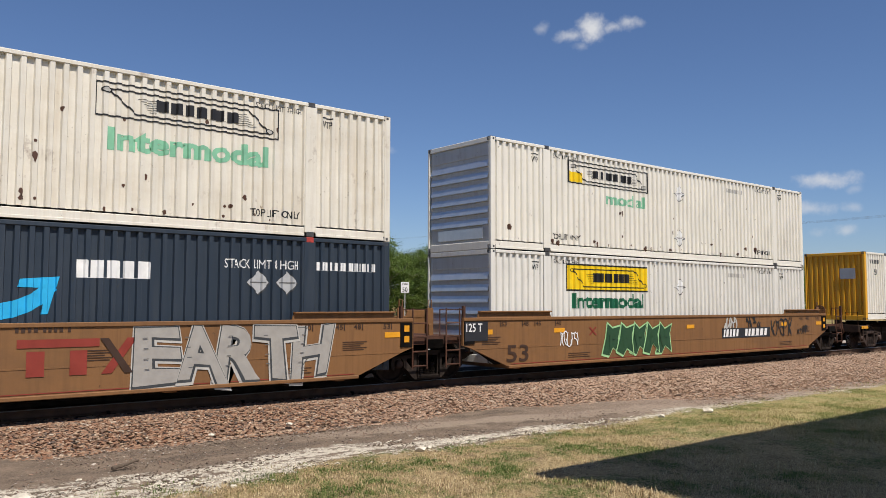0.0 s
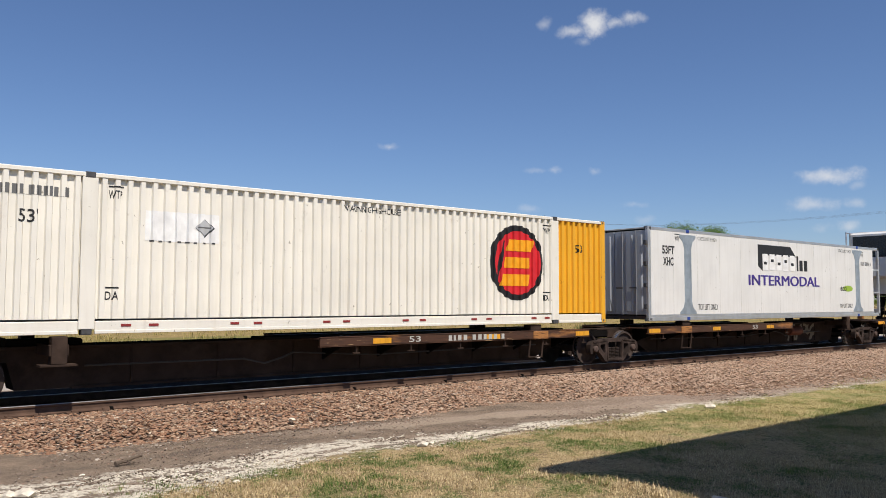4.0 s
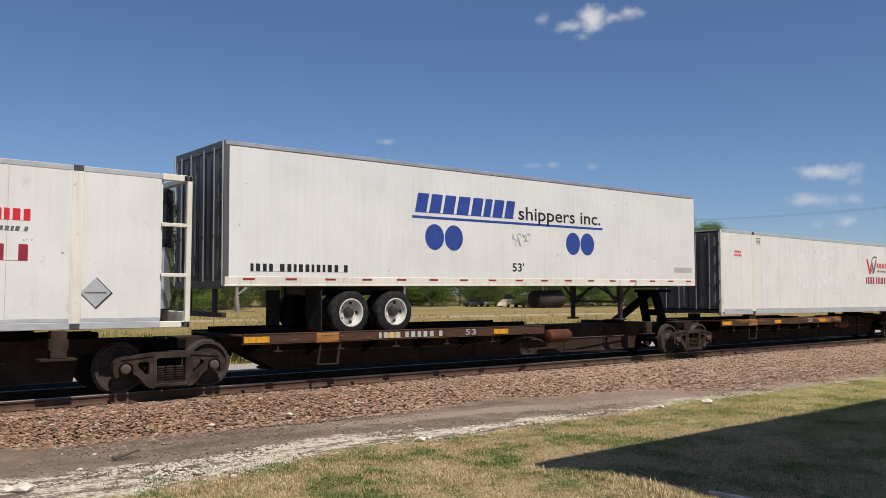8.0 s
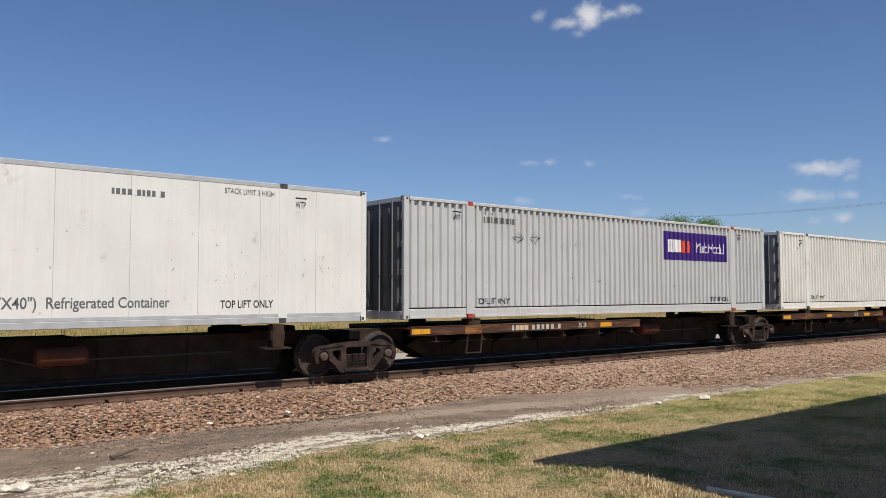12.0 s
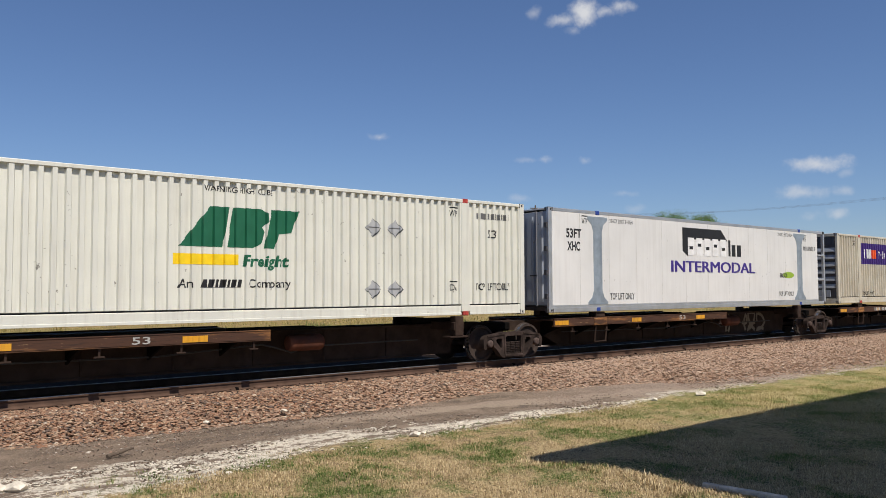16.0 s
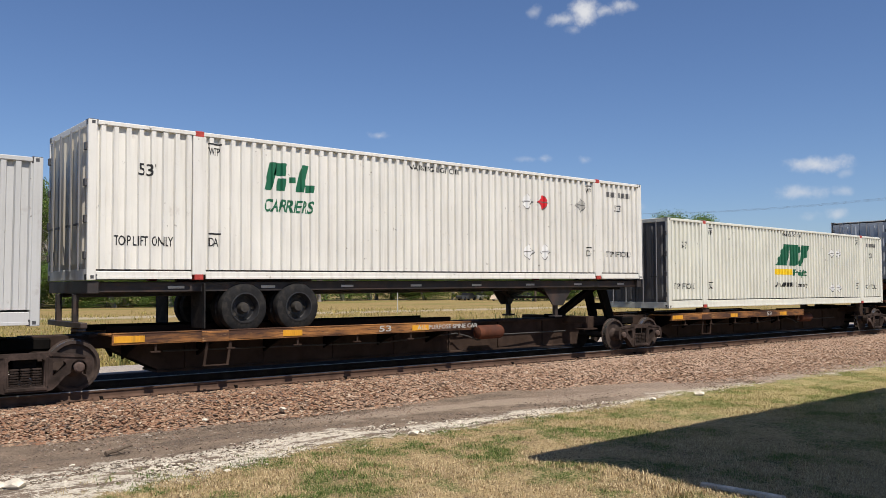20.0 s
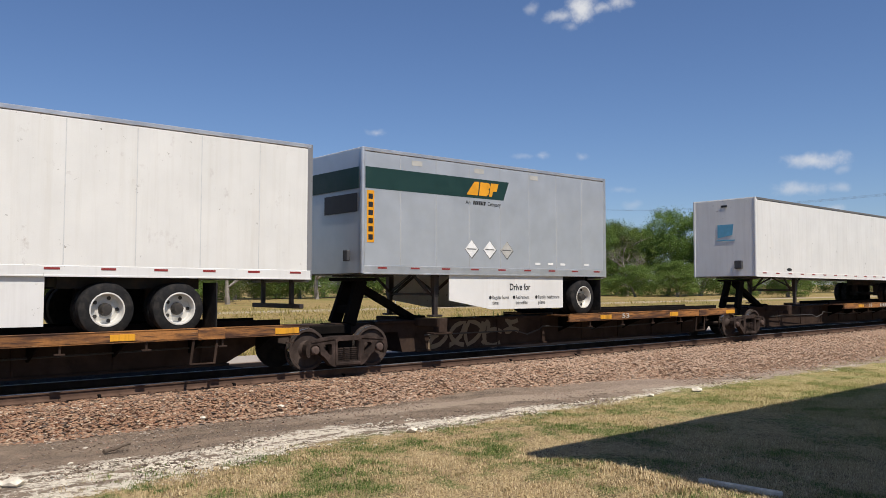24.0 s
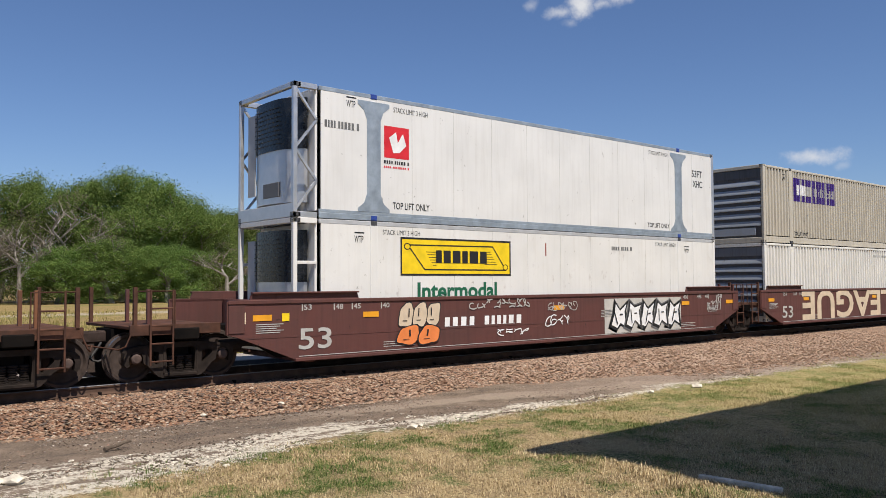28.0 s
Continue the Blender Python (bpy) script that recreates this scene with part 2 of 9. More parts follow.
def make_materials():
    M["white"] = paint("white_paint", (0.75, 0.735, 0.685), grime=0.28, rust=0.25)
    M["fresh"] = paint("clean_white_paint", (0.74, 0.735, 0.715), rough=0.35, grime=0.14, seed=3)
    M["bright"] = paint("bright_white_sheet_paint", (0.75, 0.74, 0.705), rough=0.4, grime=0.2, rust=0.35, grime_col=(0.45, 0.40, 0.31), seed=4)
    M["dingy"] = paint("dingy_white_paint", (0.70, 0.68, 0.625), rough=0.45, grime=0.35, rust=0.5, grime_col=(0.42, 0.35, 0.25), seed=9, mottle=0.3)
    M["amber_worn"] = paint("worn_amber_tape", (0.72, 0.34, 0.02), grime=0.75, grime_col=(0.09, 0.045, 0.02), seed=6)
    M["sheet"] = plain("silver_trailer_sheet", (0.50, 0.53, 0.57), 0.36, 0.45, 0.1, 1.5, 0.08)
    M["rustrim"] = plain("rusty_dark_rim", (0.10, 0.075, 0.06), 0.6, 0.1, 0.4, 6, 0.2)
    M["eggshell"] = paint("eggshell_white_paint", (0.80, 0.77, 0.69), grime=0.16, rust=0.25, grime_col=(0.42, 0.36, 0.25), seed=5)
    M["cream"] = paint("weathered_cream_paint", (0.78, 0.745, 0.655), grime=0.32, rust=0.6, grime_col=(0.40, 0.30, 0.17), seed=7, mottle=0.18)
    M["pale"] = paint("pale_grey_paint", (0.53, 0.535, 0.53), grime=0.35, rust=0.3, grime_col=(0.3, 0.28, 0.24), seed=11)
    M["weathered"] = paint("weathered_tan_white_paint", (0.60, 0.56, 0.46), grime=0.45, rust=0.4, grime_col=(0.33, 0.26, 0.16), seed=15, mottle=0.25)
    M["tan"] = paint("tan_grey_paint", (0.52, 0.48, 0.40), grime=0.4, rust=0.3, seed=13)
    M["offwhite"] = paint("off_white_paint", (0.72, 0.72, 0.64), grime=0.25, rust=0.1, seed=17)
    M["silver_grey"] = paint("silver_grey_paint", (0.36, 0.39, 0.43), rough=0.35, grime=0.25, seed=19)
    M["navy"] = paint("dark_navy_paint", (0.022, 0.035, 0.055), grime=0.2, grime_col=(0.08, 0.09, 0.1), seed=23)
    M["yellow"] = paint("orange_yellow_paint", (0.80, 0.40, 0.02), grime=0.22, grime_col=(0.35, 0.2, 0.06), rust=0.2, seed=29)
    # shade of end walls turned from the sun is darkened into both colours
    M["ends"] = paint("shaded_grey_end_paint", (0.21, 0.215, 0.23), grime=0.45, grime_col=(0.10, 0.09, 0.08), rust=0.3, seed=31)
    M["ends_dark"] = paint("shaded_grimy_end_paint", (0.095, 0.095, 0.10), grime=0.6, grime_col=(0.03, 0.026, 0.022), rust=0.3, seed=33)
    M["alu"] = plain("brushed_aluminium", (0.62, 0.63, 0.65), 0.38, 0.75, 0.12, 3, 0.05)
    M["post"] = plain("galvanised_post", (0.36, 0.42, 0.48), 0.5, 0.5, 0.2, 5, 0.05)
    M["casting"] = plain("dark_corner_casting", (0.07, 0.07, 0.075), 0.6, 0.2, 0.3, 8)
    M["redcast"] = plain("red_corner_casting", (0.42, 0.05, 0.04), 0.55, 0.0, 0.3, 8)
    M["roofm"] = plain("roof_sheet", (0.55, 0.55, 0.54), 0.5, 0.1, 0.2, 2)
    M["tan_car"] = paint("weathered_mustard_brown_paint", (0.225, 0.106, 0.036), grime=0.5, grime_col=(0.11, 0.055, 0.024), rust=0.2, rough=0.6, seed=37, mottle=0.35)
    M["rustcar"] = paint("rust_brown_car_paint", (0.215, 0.083, 0.034), grime=0.75, grime_col=(0.062, 0.033, 0.024), rust=0.8, rough=0.65, seed=41, mottle=0.75)
    M["oxide"] = paint("dark_oxide_red_paint", (0.108, 0.036, 0.029), grime=0.45, grime_col=(0.06, 0.03, 0.025), rust=0.2, rough=0.6, seed=43, mottle=0.4)
    M["spine"] = plain("grimy_brown_steel", (0.042, 0.028, 0.022), 0.8, 0.0, 0.4, 2.2, 0.25, overtint=(0.075, 0.050, 0.038))
    M["black"] = plain("black_grimy_steel", (0.007, 0.006, 0.0055), 0.85, 0.0, 0.4, 3, 0.2, overtint=(0.014, 0.011, 0.009))
    M["edge"] = worn_edge("worn_orange_brown_steel", 0.42)
    M["edge_dark"] = worn_edge("worn_dark_brown_steel", 0.55)
    M["end_steel"] = plain("rusty_brown_end_steel", (0.105, 0.052, 0.036), 0.8, 0.0, 0.4, 4, 0.25, overtint=(0.05, 0.032, 0.026))
    M["truck"] = plain("dusty_cast_steel", (0.038, 0.028, 0.024), 0.85, 0.0, 0.45, 5, 0.4, overtint=(0.10, 0.07, 0.06))
    # for well car ends: cast steel with their shade put into the colour
    M["truck_shade"] = plain("shaded_cast_steel", (0.028, 0.022, 0.019), 0.8, 0.0, 0.4, 5, 0.35, overtint=(0.05, 0.038, 0.032))
    M["wheelsteel"] = plain("rolled_wheel_steel", (0.062, 0.047, 0.041), 0.8, 0.0, 0.4, 5, 0.15)
    M["tread"] = plain("polished_tread", (0.45, 0.43, 0.41), 0.25, 0.9, 0.1, 8, 0.0)
    M["journal"] = plain("rusty_bearing_cap", (0.10, 0.072, 0.062), 0.8, 0.0, 0.3, 9, 0.2)
    M["tyre"] = plain("black_rubber", (0.02, 0.02, 0.021), 0.8, 0, 0.3, 8, 0.3, overtint=(0.05, 0.045, 0.04))
    M["rim"] = plain("bright_wheel_rim", (0.66, 0.64, 0.59), 0.45, 0.15, 0.2, 6, 0.1)
    M["rimhole"] = plain("dark_hub", (0.05, 0.045, 0.04), 0.6, 0.3, 0.3, 9, 0.1)
    M["chassis"] = plain("dark_chassis_steel", (0.035, 0.03, 0.03), 0.6, 0.2, 0.4, 3, 0.2, overtint=(0.09, 0.05, 0.035))
    M["rustchassis"] = plain("rusty_chassis_steel", (0.13, 0.05, 0.03), 0.75, 0.1, 0.4, 3, 0.25, overtint=(0.06, 0.035, 0.03))
    M["skirt"] = plain("dark_side_skirt", (0.035, 0.042, 0.052), 0.45, 0, 0.2, 2)
    M["reefer"] = plain("black_refrigeration_grille", (0.014, 0.016, 0.02), 0.25, 0.1, 0.3, 12, 0.2)
    M["hose"] = plain("rubber_hose", (0.045, 0.042, 0.04), 0.7, 0, 0.2, 8)
    # flat graphics
    for k, c in (("ink", (0.015, 0.015, 0.017)), ("ink_grey", (0.13, 0.13, 0.13)), ("purple", (0.05, 0.017, 0.19)), ("orange", (0.85, 0.10, 0.015)),
                 ("g_white", (0.80, 0.80, 0.79)), ("g_yellow", (0.86, 0.60, 0.01)), ("green", (0.01, 0.12, 0.06)),
                 ("pale_green", (0.22, 0.50, 0.33)), ("red", (0.62, 0.02, 0.03)), ("dark_red", (0.30, 0.02, 0.04)), ("blue", (0.025, 0.06, 0.28)),
                 ("indigo", (0.055, 0.03, 0.24)), ("cyan", (0.02, 0.42, 0.75)), ("lime", (0.22, 0.75, 0.03)), ("leaf_lime", (0.30, 0.46, 0.04)), ("sign_black", (0.02, 0.021, 0.027)),
                 ("charcoal", (0.05, 0.055, 0.06)), ("silver", (0.42, 0.43, 0.44)), ("amber", (0.75, 0.33, 0.015)), ("brown_ink", (0.05, 0.025, 0.015)),
                 ("dull_red", (0.25, 0.035, 0.022)), ("gold", (0.82, 0.36, 0.012)), ("spray_silver", (0.36, 0.34, 0.31)), ("pale_cyan", (0.12, 0.38, 0.55)), ("faded", (0.45, 0.44, 0.41)), ("chrome_fill", (0.5, 0.48, 0.44)),
                 ("leaf_ink", (0.02, 0.07, 0.03)), ("mint", (0.35, 0.62, 0.30)), ("bubble", (0.62, 0.50, 0.36)), ("peach", (0.75, 0.22, 0.06)),
                 ("sky_ink", (0.04, 0.16, 0.40)), ("wheel_black", (0.018, 0.018, 0.02)), ("ghost", (0.60, 0.60, 0.59)), ("band_green", (0.005, 0.034, 0.03)), ("trace", (0.735, 0.73, 0.71)), ("rust_ink", (0.085, 0.038, 0.022)), ("dull_tan", (0.17, 0.125, 0.08)), ("tape", (0.24, 0.025, 0.025))):
        M[k] = plain("paint_" + k, c, 0.5, 0, 0.14, 4, 0.0)


make_materials()

# ---- mesh building ----
class Geo:
    """Collects vertices and faces of one part."""

    def __init__(self):
        self.v, self.f = [], []

    def add(self, verts, faces):
        n = len(self.v)
        self.v += [tuple(p) for p in verts]
        self.f += [tuple(i + n for i in f) for f in faces]
        return self

    def box(self, x0, x1, y0, y1, z0, z1, b=0.008):
        """A box with chamfered edges."""
        b = min(b, (x1 - x0) * 0.3, (y1 - y0) * 0.3, (z1 - z0) * 0.3)
        if b <= 0.0005:
            v = [(x, y, z) for x in (x0, x1) for y in (y0, y1) for z in (z0, z1)]
            return self.add(v, [(0, 1, 3, 2), (4, 6, 7, 5), (0, 4, 5, 1), (2, 3, 7, 6), (0, 2, 6, 4), (1, 5, 7, 3)])
        v, index = [], {}
        for sx in (0, 1):
            for sy in (0, 1):
                for sz in (0, 1):
                    for ax in range(3):
                        p = [(x0 + b, x1 - b)[sx], (y0 + b, y1 - b)[sy], (z0 + b, z1 - b)[sz]]
                        p[ax] = ((x0, x1)[sx], (y0, y1)[sy], (z0, z1)[sz])[ax]
                        index[sx, sy, sz, ax] = len(v)
                        v.append(p)
        f = []
        for ax in range(3):
            u, w = [i for i in range(3) if i != ax]
            for s in (0, 1):
                q = []
                for a, c in ((0, 0), (1, 0), (1, 1), (0, 1)):
                    k = [0, 0, 0]
                    k[ax], k[u], k[w] = s, a, c
                    q.append(index[(*k, ax)])
                f.append(tuple(q))
            for a in (0, 1):
                for c in (0, 1):
                    k0, k1 = [0, 0, 0], [0, 0, 0]
                    k0[ax], k1[ax] = 0, 1
                    k0[u] = k1[u] = a
                    k0[w] = k1[w] = c
                    f.append((index[(*k0, u)], index[(*k1, u)], index[(*k1, w)], index[(*k0, w)]))
        for sx in (0, 1):
            for sy in (0, 1):
                for sz in (0, 1):
                    f.append(tuple(index[sx, sy, sz, a] for a in range(3)))
        return self.add(v, f)

    def prism(self, poly, y0, y1, axis="y"):
        """A polygon in the xz plane (axis y), the yz plane (axis x) or the xy plane (axis z), drawn out along the axis."""
        n = len(poly)
        put = {"y": lambda p, h: (p[0], h, p[1]), "x": lambda p, h: (h, p[0], p[1]), "z": lambda p, h: (p[0], p[1], h)}[axis]
        v = [put(p, y0) for p in poly] + [put(p, y1) for p in poly]
        f = [tuple(range(n)), tuple(range(2 * n - 1, n - 1, -1))]
        f += [(i, (i + 1) % n, (i + 1) % n + n, i + n) for i in range(n)]
        return self.add(v, f)

    def lathe(self, c, prof, axis="y", n=24, caps=True):
        """A turned shape: prof is a list of (along, radius)."""
        v, f = [], []
        for a, r in prof:
            for i in range(n):
                t = 2 * math.pi * i / n
                u, w = r * math.cos(t), r * math.sin(t)
                v.append({"y": (c[0] + u, c[1] + a, c[2] + w), "x": (c[0] + a, c[1] + u, c[2] + w), "z": (c[0] + u, c[1] + w, c[2] + a)}[axis])
        for k in range(len(prof) - 1):
            for i in range(n):
                j = (i + 1) % n
                f.append((k * n + i, k * n + j, k * n + n + j, k * n + n + i))
        if caps:
            f.append(tuple(range(n - 1, -1, -1)))
            f.append(tuple(range(len(v) - n, len(v))))
        return self.add(v, f)

    def rod(self, p, q, r, n=6):
        """A straight round bar from p to q."""
        p, q = Vector(p), Vector(q)
        d = (q - p).normalized()
        s = d.orthogonal().normalized()
        t = d.cross(s)
        v = []
        for o in (p, q):
            for i in range(n):
                a = 2 * math.pi * i / n
                v.append(o + s * (r * math.cos(a)) + t * (r * math.sin(a)))
        f = [(i, (i + 1) % n, (i + 1) % n + n, i + n) for i in range(n)]
        f += [tuple(range(n - 1, -1, -1)), tuple(range(n, 2 * n))]
        return self.add(v, f)

    def beam(self, p, q, w, h):
        """A straight square bar from p to q."""
        p, q = Vector(p), Vector(q)
        d = (q - p).normalized()
        s = d.cross(Vector((0, 1, 0)))
        s = s.normalized() if s.length > 0.01 else Vector((1, 0, 0))
        t = d.cross(s).normalized()
        v = [o + s * (a * h / 2) + t * (b * w / 2) for o in (p, q) for a, b in ((-1, -1), (1, -1), (1, 1), (-1, 1))]
        f = [(0, 1, 5, 4), (1, 2, 6, 5), (2, 3, 7, 6), (3, 0, 4, 7), (3, 2, 1, 0), (4, 5, 6, 7)]
        return self.add(v, f)

    def path(self, pts, r, n=6):
        """A round bar bent along the points, in one piece."""
        P = [Vector(p) for p in pts]
        v, f = [], []
        for i, p in enumerate(P):
            d = (P[min(i + 1, len(P) - 1)] - P[max(i - 1, 0)]).normalized()
            s = Vector((0, 0, 1)).cross(d)
            s = s.normalized() if s.length > 0.05 else Vector((1, 0, 0))
            t = d.cross(s)
            for k in range(n):
                a = 2 * math.pi * k / n
                v.append(p + s * (r * math.cos(a)) + t * (r * math.sin(a)))
        for i in range(len(P) - 1):
            for k in range(n):
                j = (k + 1) % n
                f.append((i * n + k, i * n + j, i * n + n + j, i * n + n + k))
        f += [tuple(range(n - 1, -1, -1)), tuple(range(len(v) - n, len(v)))]
        return self.add(v, f)

    def flip_x(self, length):
        self.v = [(length - x, y, z) for x, y, z in self.v]
        self.f = [tuple(reversed(f)) for f in self.f]
        return self

    def mesh(self, name, mat, smooth=True):
        me = bpy.data.meshes.new(name)
        me.from_pydata(self.v, [], self.f)
        me.materials.append(mat)
        if smooth:
            me.shade_smooth()
            me.set_sharp_from_angle(angle=radians(32))
        me.update()
        return me


MESHES = {}


def part(name, geo, mat, parent, label="", at=None, key=None, smooth=True):
    """One mesh object under a thing or a part. key: alike parts share one mesh."""
    if key is not None and (key, mat) in MESHES:
        me = MESHES[key, mat]
    else:
        g = geo() if callable(geo) else geo
        me = g.mesh(name, M[mat], smooth)
        if key is not None:
            MESHES[key, mat] = me
    ob = new(name, me)
    ob.parent = parent
    if at is not None:
        ob.location = at
    if label:
        tagged(ob, label)
    return ob


MOVERS = []     # things of the train: object, place along the train, height above the rails, tilt


def thing(name, label, category, group="", s=None, z=0.0, tilt=0.0):
    ob = new(name)
    ob.empty_display_size = 0.5
    tagged(ob, label, category, group)
    if s is not None:
        MOVERS.append((ob, s, z, tilt))
    return ob


# ---- writing and signs ----
def corrugation(x, pitch=0.228, depth=0.058):
    """How far the pressed sheet stands back at x."""
    u = (x / pitch) % 1.0
    if u < 0.36:
        return 0.0
    if u < 0.45:
        return depth * (u - 0.36) / 0.09
    if u < 0.91:
        return depth
    return depth * (1.0 - u) / 0.09


def corr_breaks(x0, x1, pitch=0.228):
    k = int(math.floor(x0 / pitch)) - 1
    out = []
    while k * pitch < x1 + pitch:
        for u in (0.0, 0.36, 0.45, 0.91):
            x = (k + u) * pitch
            if x0 + 1e-4 < x < x1 - 1e-4:
                out.append(x)
        k += 1
    return out


TEXTS = {}


def text_shape(body, bold=0.0):
    """Triangulated outline of a word in the built-in font: vertices and faces, spanning 0..1 both ways."""
    key = (body, bold)
    if key not in TEXTS:
        cu = bpy.data.curves.new("word", "FONT")
        cu.body = body
        cu.resolution_u = 3
        cu.offset = bold
        ob = bpy.data.objects.new("word", cu)
        me = bpy.data.meshes.new_from_object(ob)
        co = [tuple(v.co[:2]) for v in me.vertices]
        fa = [tuple(p.vertices) for p in me.polygons]
        bpy.data.objects.remove(ob)
        bpy.data.curves.remove(cu)
        bpy.data.meshes.remove(me)
        xs, ys = [c[0] for c in co], [c[1] for c in co]
        x0, x1 = min(xs), max(xs)
        y1 = max(ys)
        y0 = 0.0
        TEXTS[key] = ([((x - x0) / (x1 - x0), (y - y0) / (y1 - y0)) for x, y in co], fa)
    return TEXTS[key]


class Side:
    """The camera-side face of a load: graphics are laid on it, following the pressed sheet."""

    def __init__(self, owner, y, wavy, wave_from=0.0):
        self.owner, self.y, self.wavy, self.wave_from = owner, y, wavy, wave_from

    def lay(self, name, verts, faces, mat, layer=1, label="", thick=0.0025):
        y = self.y - 0.0035 * layer
        if not self.wavy:
            return part(name, Geo().add([(x, y, z) for x, z in verts], faces), mat, self.owner, label, smooth=False)
        bm = bmesh.new()
        vs = [bm.verts.new((x, 0, z)) for x, z in verts]
        for f in faces:
            try:
                bm.faces.new([vs[i] for i in f])
            except ValueError:
                pass
        xs = [v[0] for v in verts]
        for x in corr_breaks(min(xs) - self.wave_from, max(xs) - self.wave_from):
            bmesh.ops.bisect_plane(bm, geom=bm.verts[:] + bm.edges[:] + bm.faces[:], plane_co=(x + self.wave_from, 0, 0), plane_no=(1, 0, 0))
        for v in bm.verts:
            v.co.y = y + corrugation(v.co.x - self.wave_from)
        me = bpy.data.meshes.new(name)
        bm.to_mesh(me)
        bm.free()
        me.materials.append(M[mat])
        ob = new(name, me)
        ob.parent = self.owner
        if label:
            tagged(ob, label)
        return ob

    def word(self, body, x0, x1, z0, z1, mat="ink", layer=1, lean=0.0, name="lettering", bold=0.012):
        co, fa = text_shape(body, 0.0 if "M" in body else bold)      # the sharp joints of an M take no thickening
        v = [(x0 + u * (x1 - x0) + lean * w * (z1 - z0), z0 + w * (z1 - z0)) for u, w in co]
        return self.lay(name, v, fa, mat, layer)

    def rect(self, x0, x1, z0, z1, mat, layer=1, lean=0.0, name="panel", label=""):
        d = lean * (z1 - z0)
        return self.lay(name, [(x0, z0), (x1, z0), (x1 + d, z1), (x0 + d, z1)], [(0, 1, 2, 3)], mat, layer, label)

    def rows(self, boxes, mat, layer=1, lean=0.0, name="marking"):
        """Several plain bars of one marking."""
        v, f = [], []
        for x0, x1, z0, z1 in boxes:
            d = lean * (z1 - z0)
            n = len(v)
            v += [(x0, z0), (x1, z0), (x1 + d, z1), (x0 + d, z1)]
            f.append((n, n + 1, n + 2, n + 3))
        return self.lay(name, v, f, mat, layer)

    def bars(self, n, x0, x1, z0, z1, mat="ink", layer=1, lean=0.0, fill=0.68, name="marking"):
        """Plain blocks of uneven width in the place of writing; long rows fall into groups."""
        r = random.Random(n * 31 + int(abs(x0) * 10))
        ws = [r.choice((0.72, 0.9, 1.0, 1.0, 1.12)) for _ in range(n)]
        gaps = [1.55 if n >= 9 and k in (4, n - 1) else 1.0 for k in range(n)]
        unit = (x1 - x0) / sum(w * g for w, g in zip(ws, gaps))
        h = z1 - z0
        v, f, x = [], [], x0
        for k in range(n):
            a = x + (ws[k] * gaps[k] - ws[k]) * unit + ws[k] * unit * (1 - fill) / 2
            b = x + ws[k] * gaps[k] * unit - ws[k] * unit * (1 - fill) / 2
            x += ws[k] * gaps[k] * unit
            c = min(0.05 * h, 0.2 * (b - a))
            t = z0 + 0.02 * h
            pts = [(a, z0), (b, z0), (b, t), (a, t), (b, z1 - c), (b - c, z1), (a + c * 0.3, z1), (a, z1 - c * 0.3)]
            q = len(v)
            v += [(px + lean * (pz - z0), pz) for px, pz in pts]
            f += [(q, q + 1, q + 2, q + 3), (q + 3, q + 2, q + 4, q + 5, q + 6, q + 7)]
            if k:                                     # a hairline holds the row together
                f.append((q - 7, q, q + 3, q - 6))
        return self.lay(name, v, f, mat, layer)

    def border(self, x0, x1, z0, z1, t, mat, layer=1, name="border"):
        return self.rows([(x0, x1, z0, z0 + t), (x0, x1, z1 - t, z1), (x0, x0 + t, z0 + t, z1 - t), (x1 - t, x1, z0 + t, z1 - t)], mat, layer, 0, name)

    def oval(self, x, z, rx, rz, mat, layer=1, name="disc", n=28):
        v = [(x + rx * math.cos(2 * math.pi * i / n), z + rz * math.sin(2 * math.pi * i / n)) for i in range(n)]
        return self.lay(name, v, [tuple(range(n))], mat, layer)

    def poly(self, pts, mat, layer=1, name="shape"):
        return self.lay(name, pts, [tuple(range(len(pts)))], mat, layer)

    def diamond(self, x, z, r=0.19, mat="faded", layer=1):
        k, d = r * 1.09, 0.012
        # dark frame set low and right, its margin drawn like a shadow gap
        self.lay("placard_frame", [(x - k + d, z - d), (x + d, z - k - d), (x + k + d, z - d), (x + d, z + k - d)], [(0, 1, 2, 3)], "ink_grey" if mat != "silver" else "charcoal", layer)
        layer += 1
        p = self.lay("placard", [(x - r, z), (x, z - r), (x + r, z), (x, z + r)], [(0, 1, 2, 3)], mat, layer, "diamond hazard placard holder")
        a = r * 0.72
        self.lay("placard_line", [(x - a, z - 0.012), (x + a, z - 0.012), (x + a, z + 0.012), (x - a, z + 0.012)], [(0, 1, 2, 3)], "ink_grey", layer + 1)
        return p

    def wtp(self, x, z, w=0.24, h=0.15, body="WTP"):
        self.word(body, x, x + w, z, z + h)
        self.rect(x, x + w * 1.1, z + h * 1.35, z + h * 1.55, "ink", name="bar")

    def roll_sign(self, x0, x1, z0, z1, fill, ink="ink", layer=1):
        """A bordered sign with a scroll-shaped panel; its name is left as plain bars."""
        w, h = x1 - x0, z1 - z0
        if fill:
            self.rect(x0, x1, z0, z1, fill, layer, name="sign")
        self.border(x0, x1, z0, z1, 0.045 if fill else 0.03, ink, layer + 1)
        a = [(x0 + 0.06 * w, z0 + 0.80 * h), (x0 + 0.20 * w, z0 + 0.16 * h), (x0 + 0.95 * w, z0 + 0.16 * h), (x0 + 0.82 * w, z0 + 0.82 * h)]
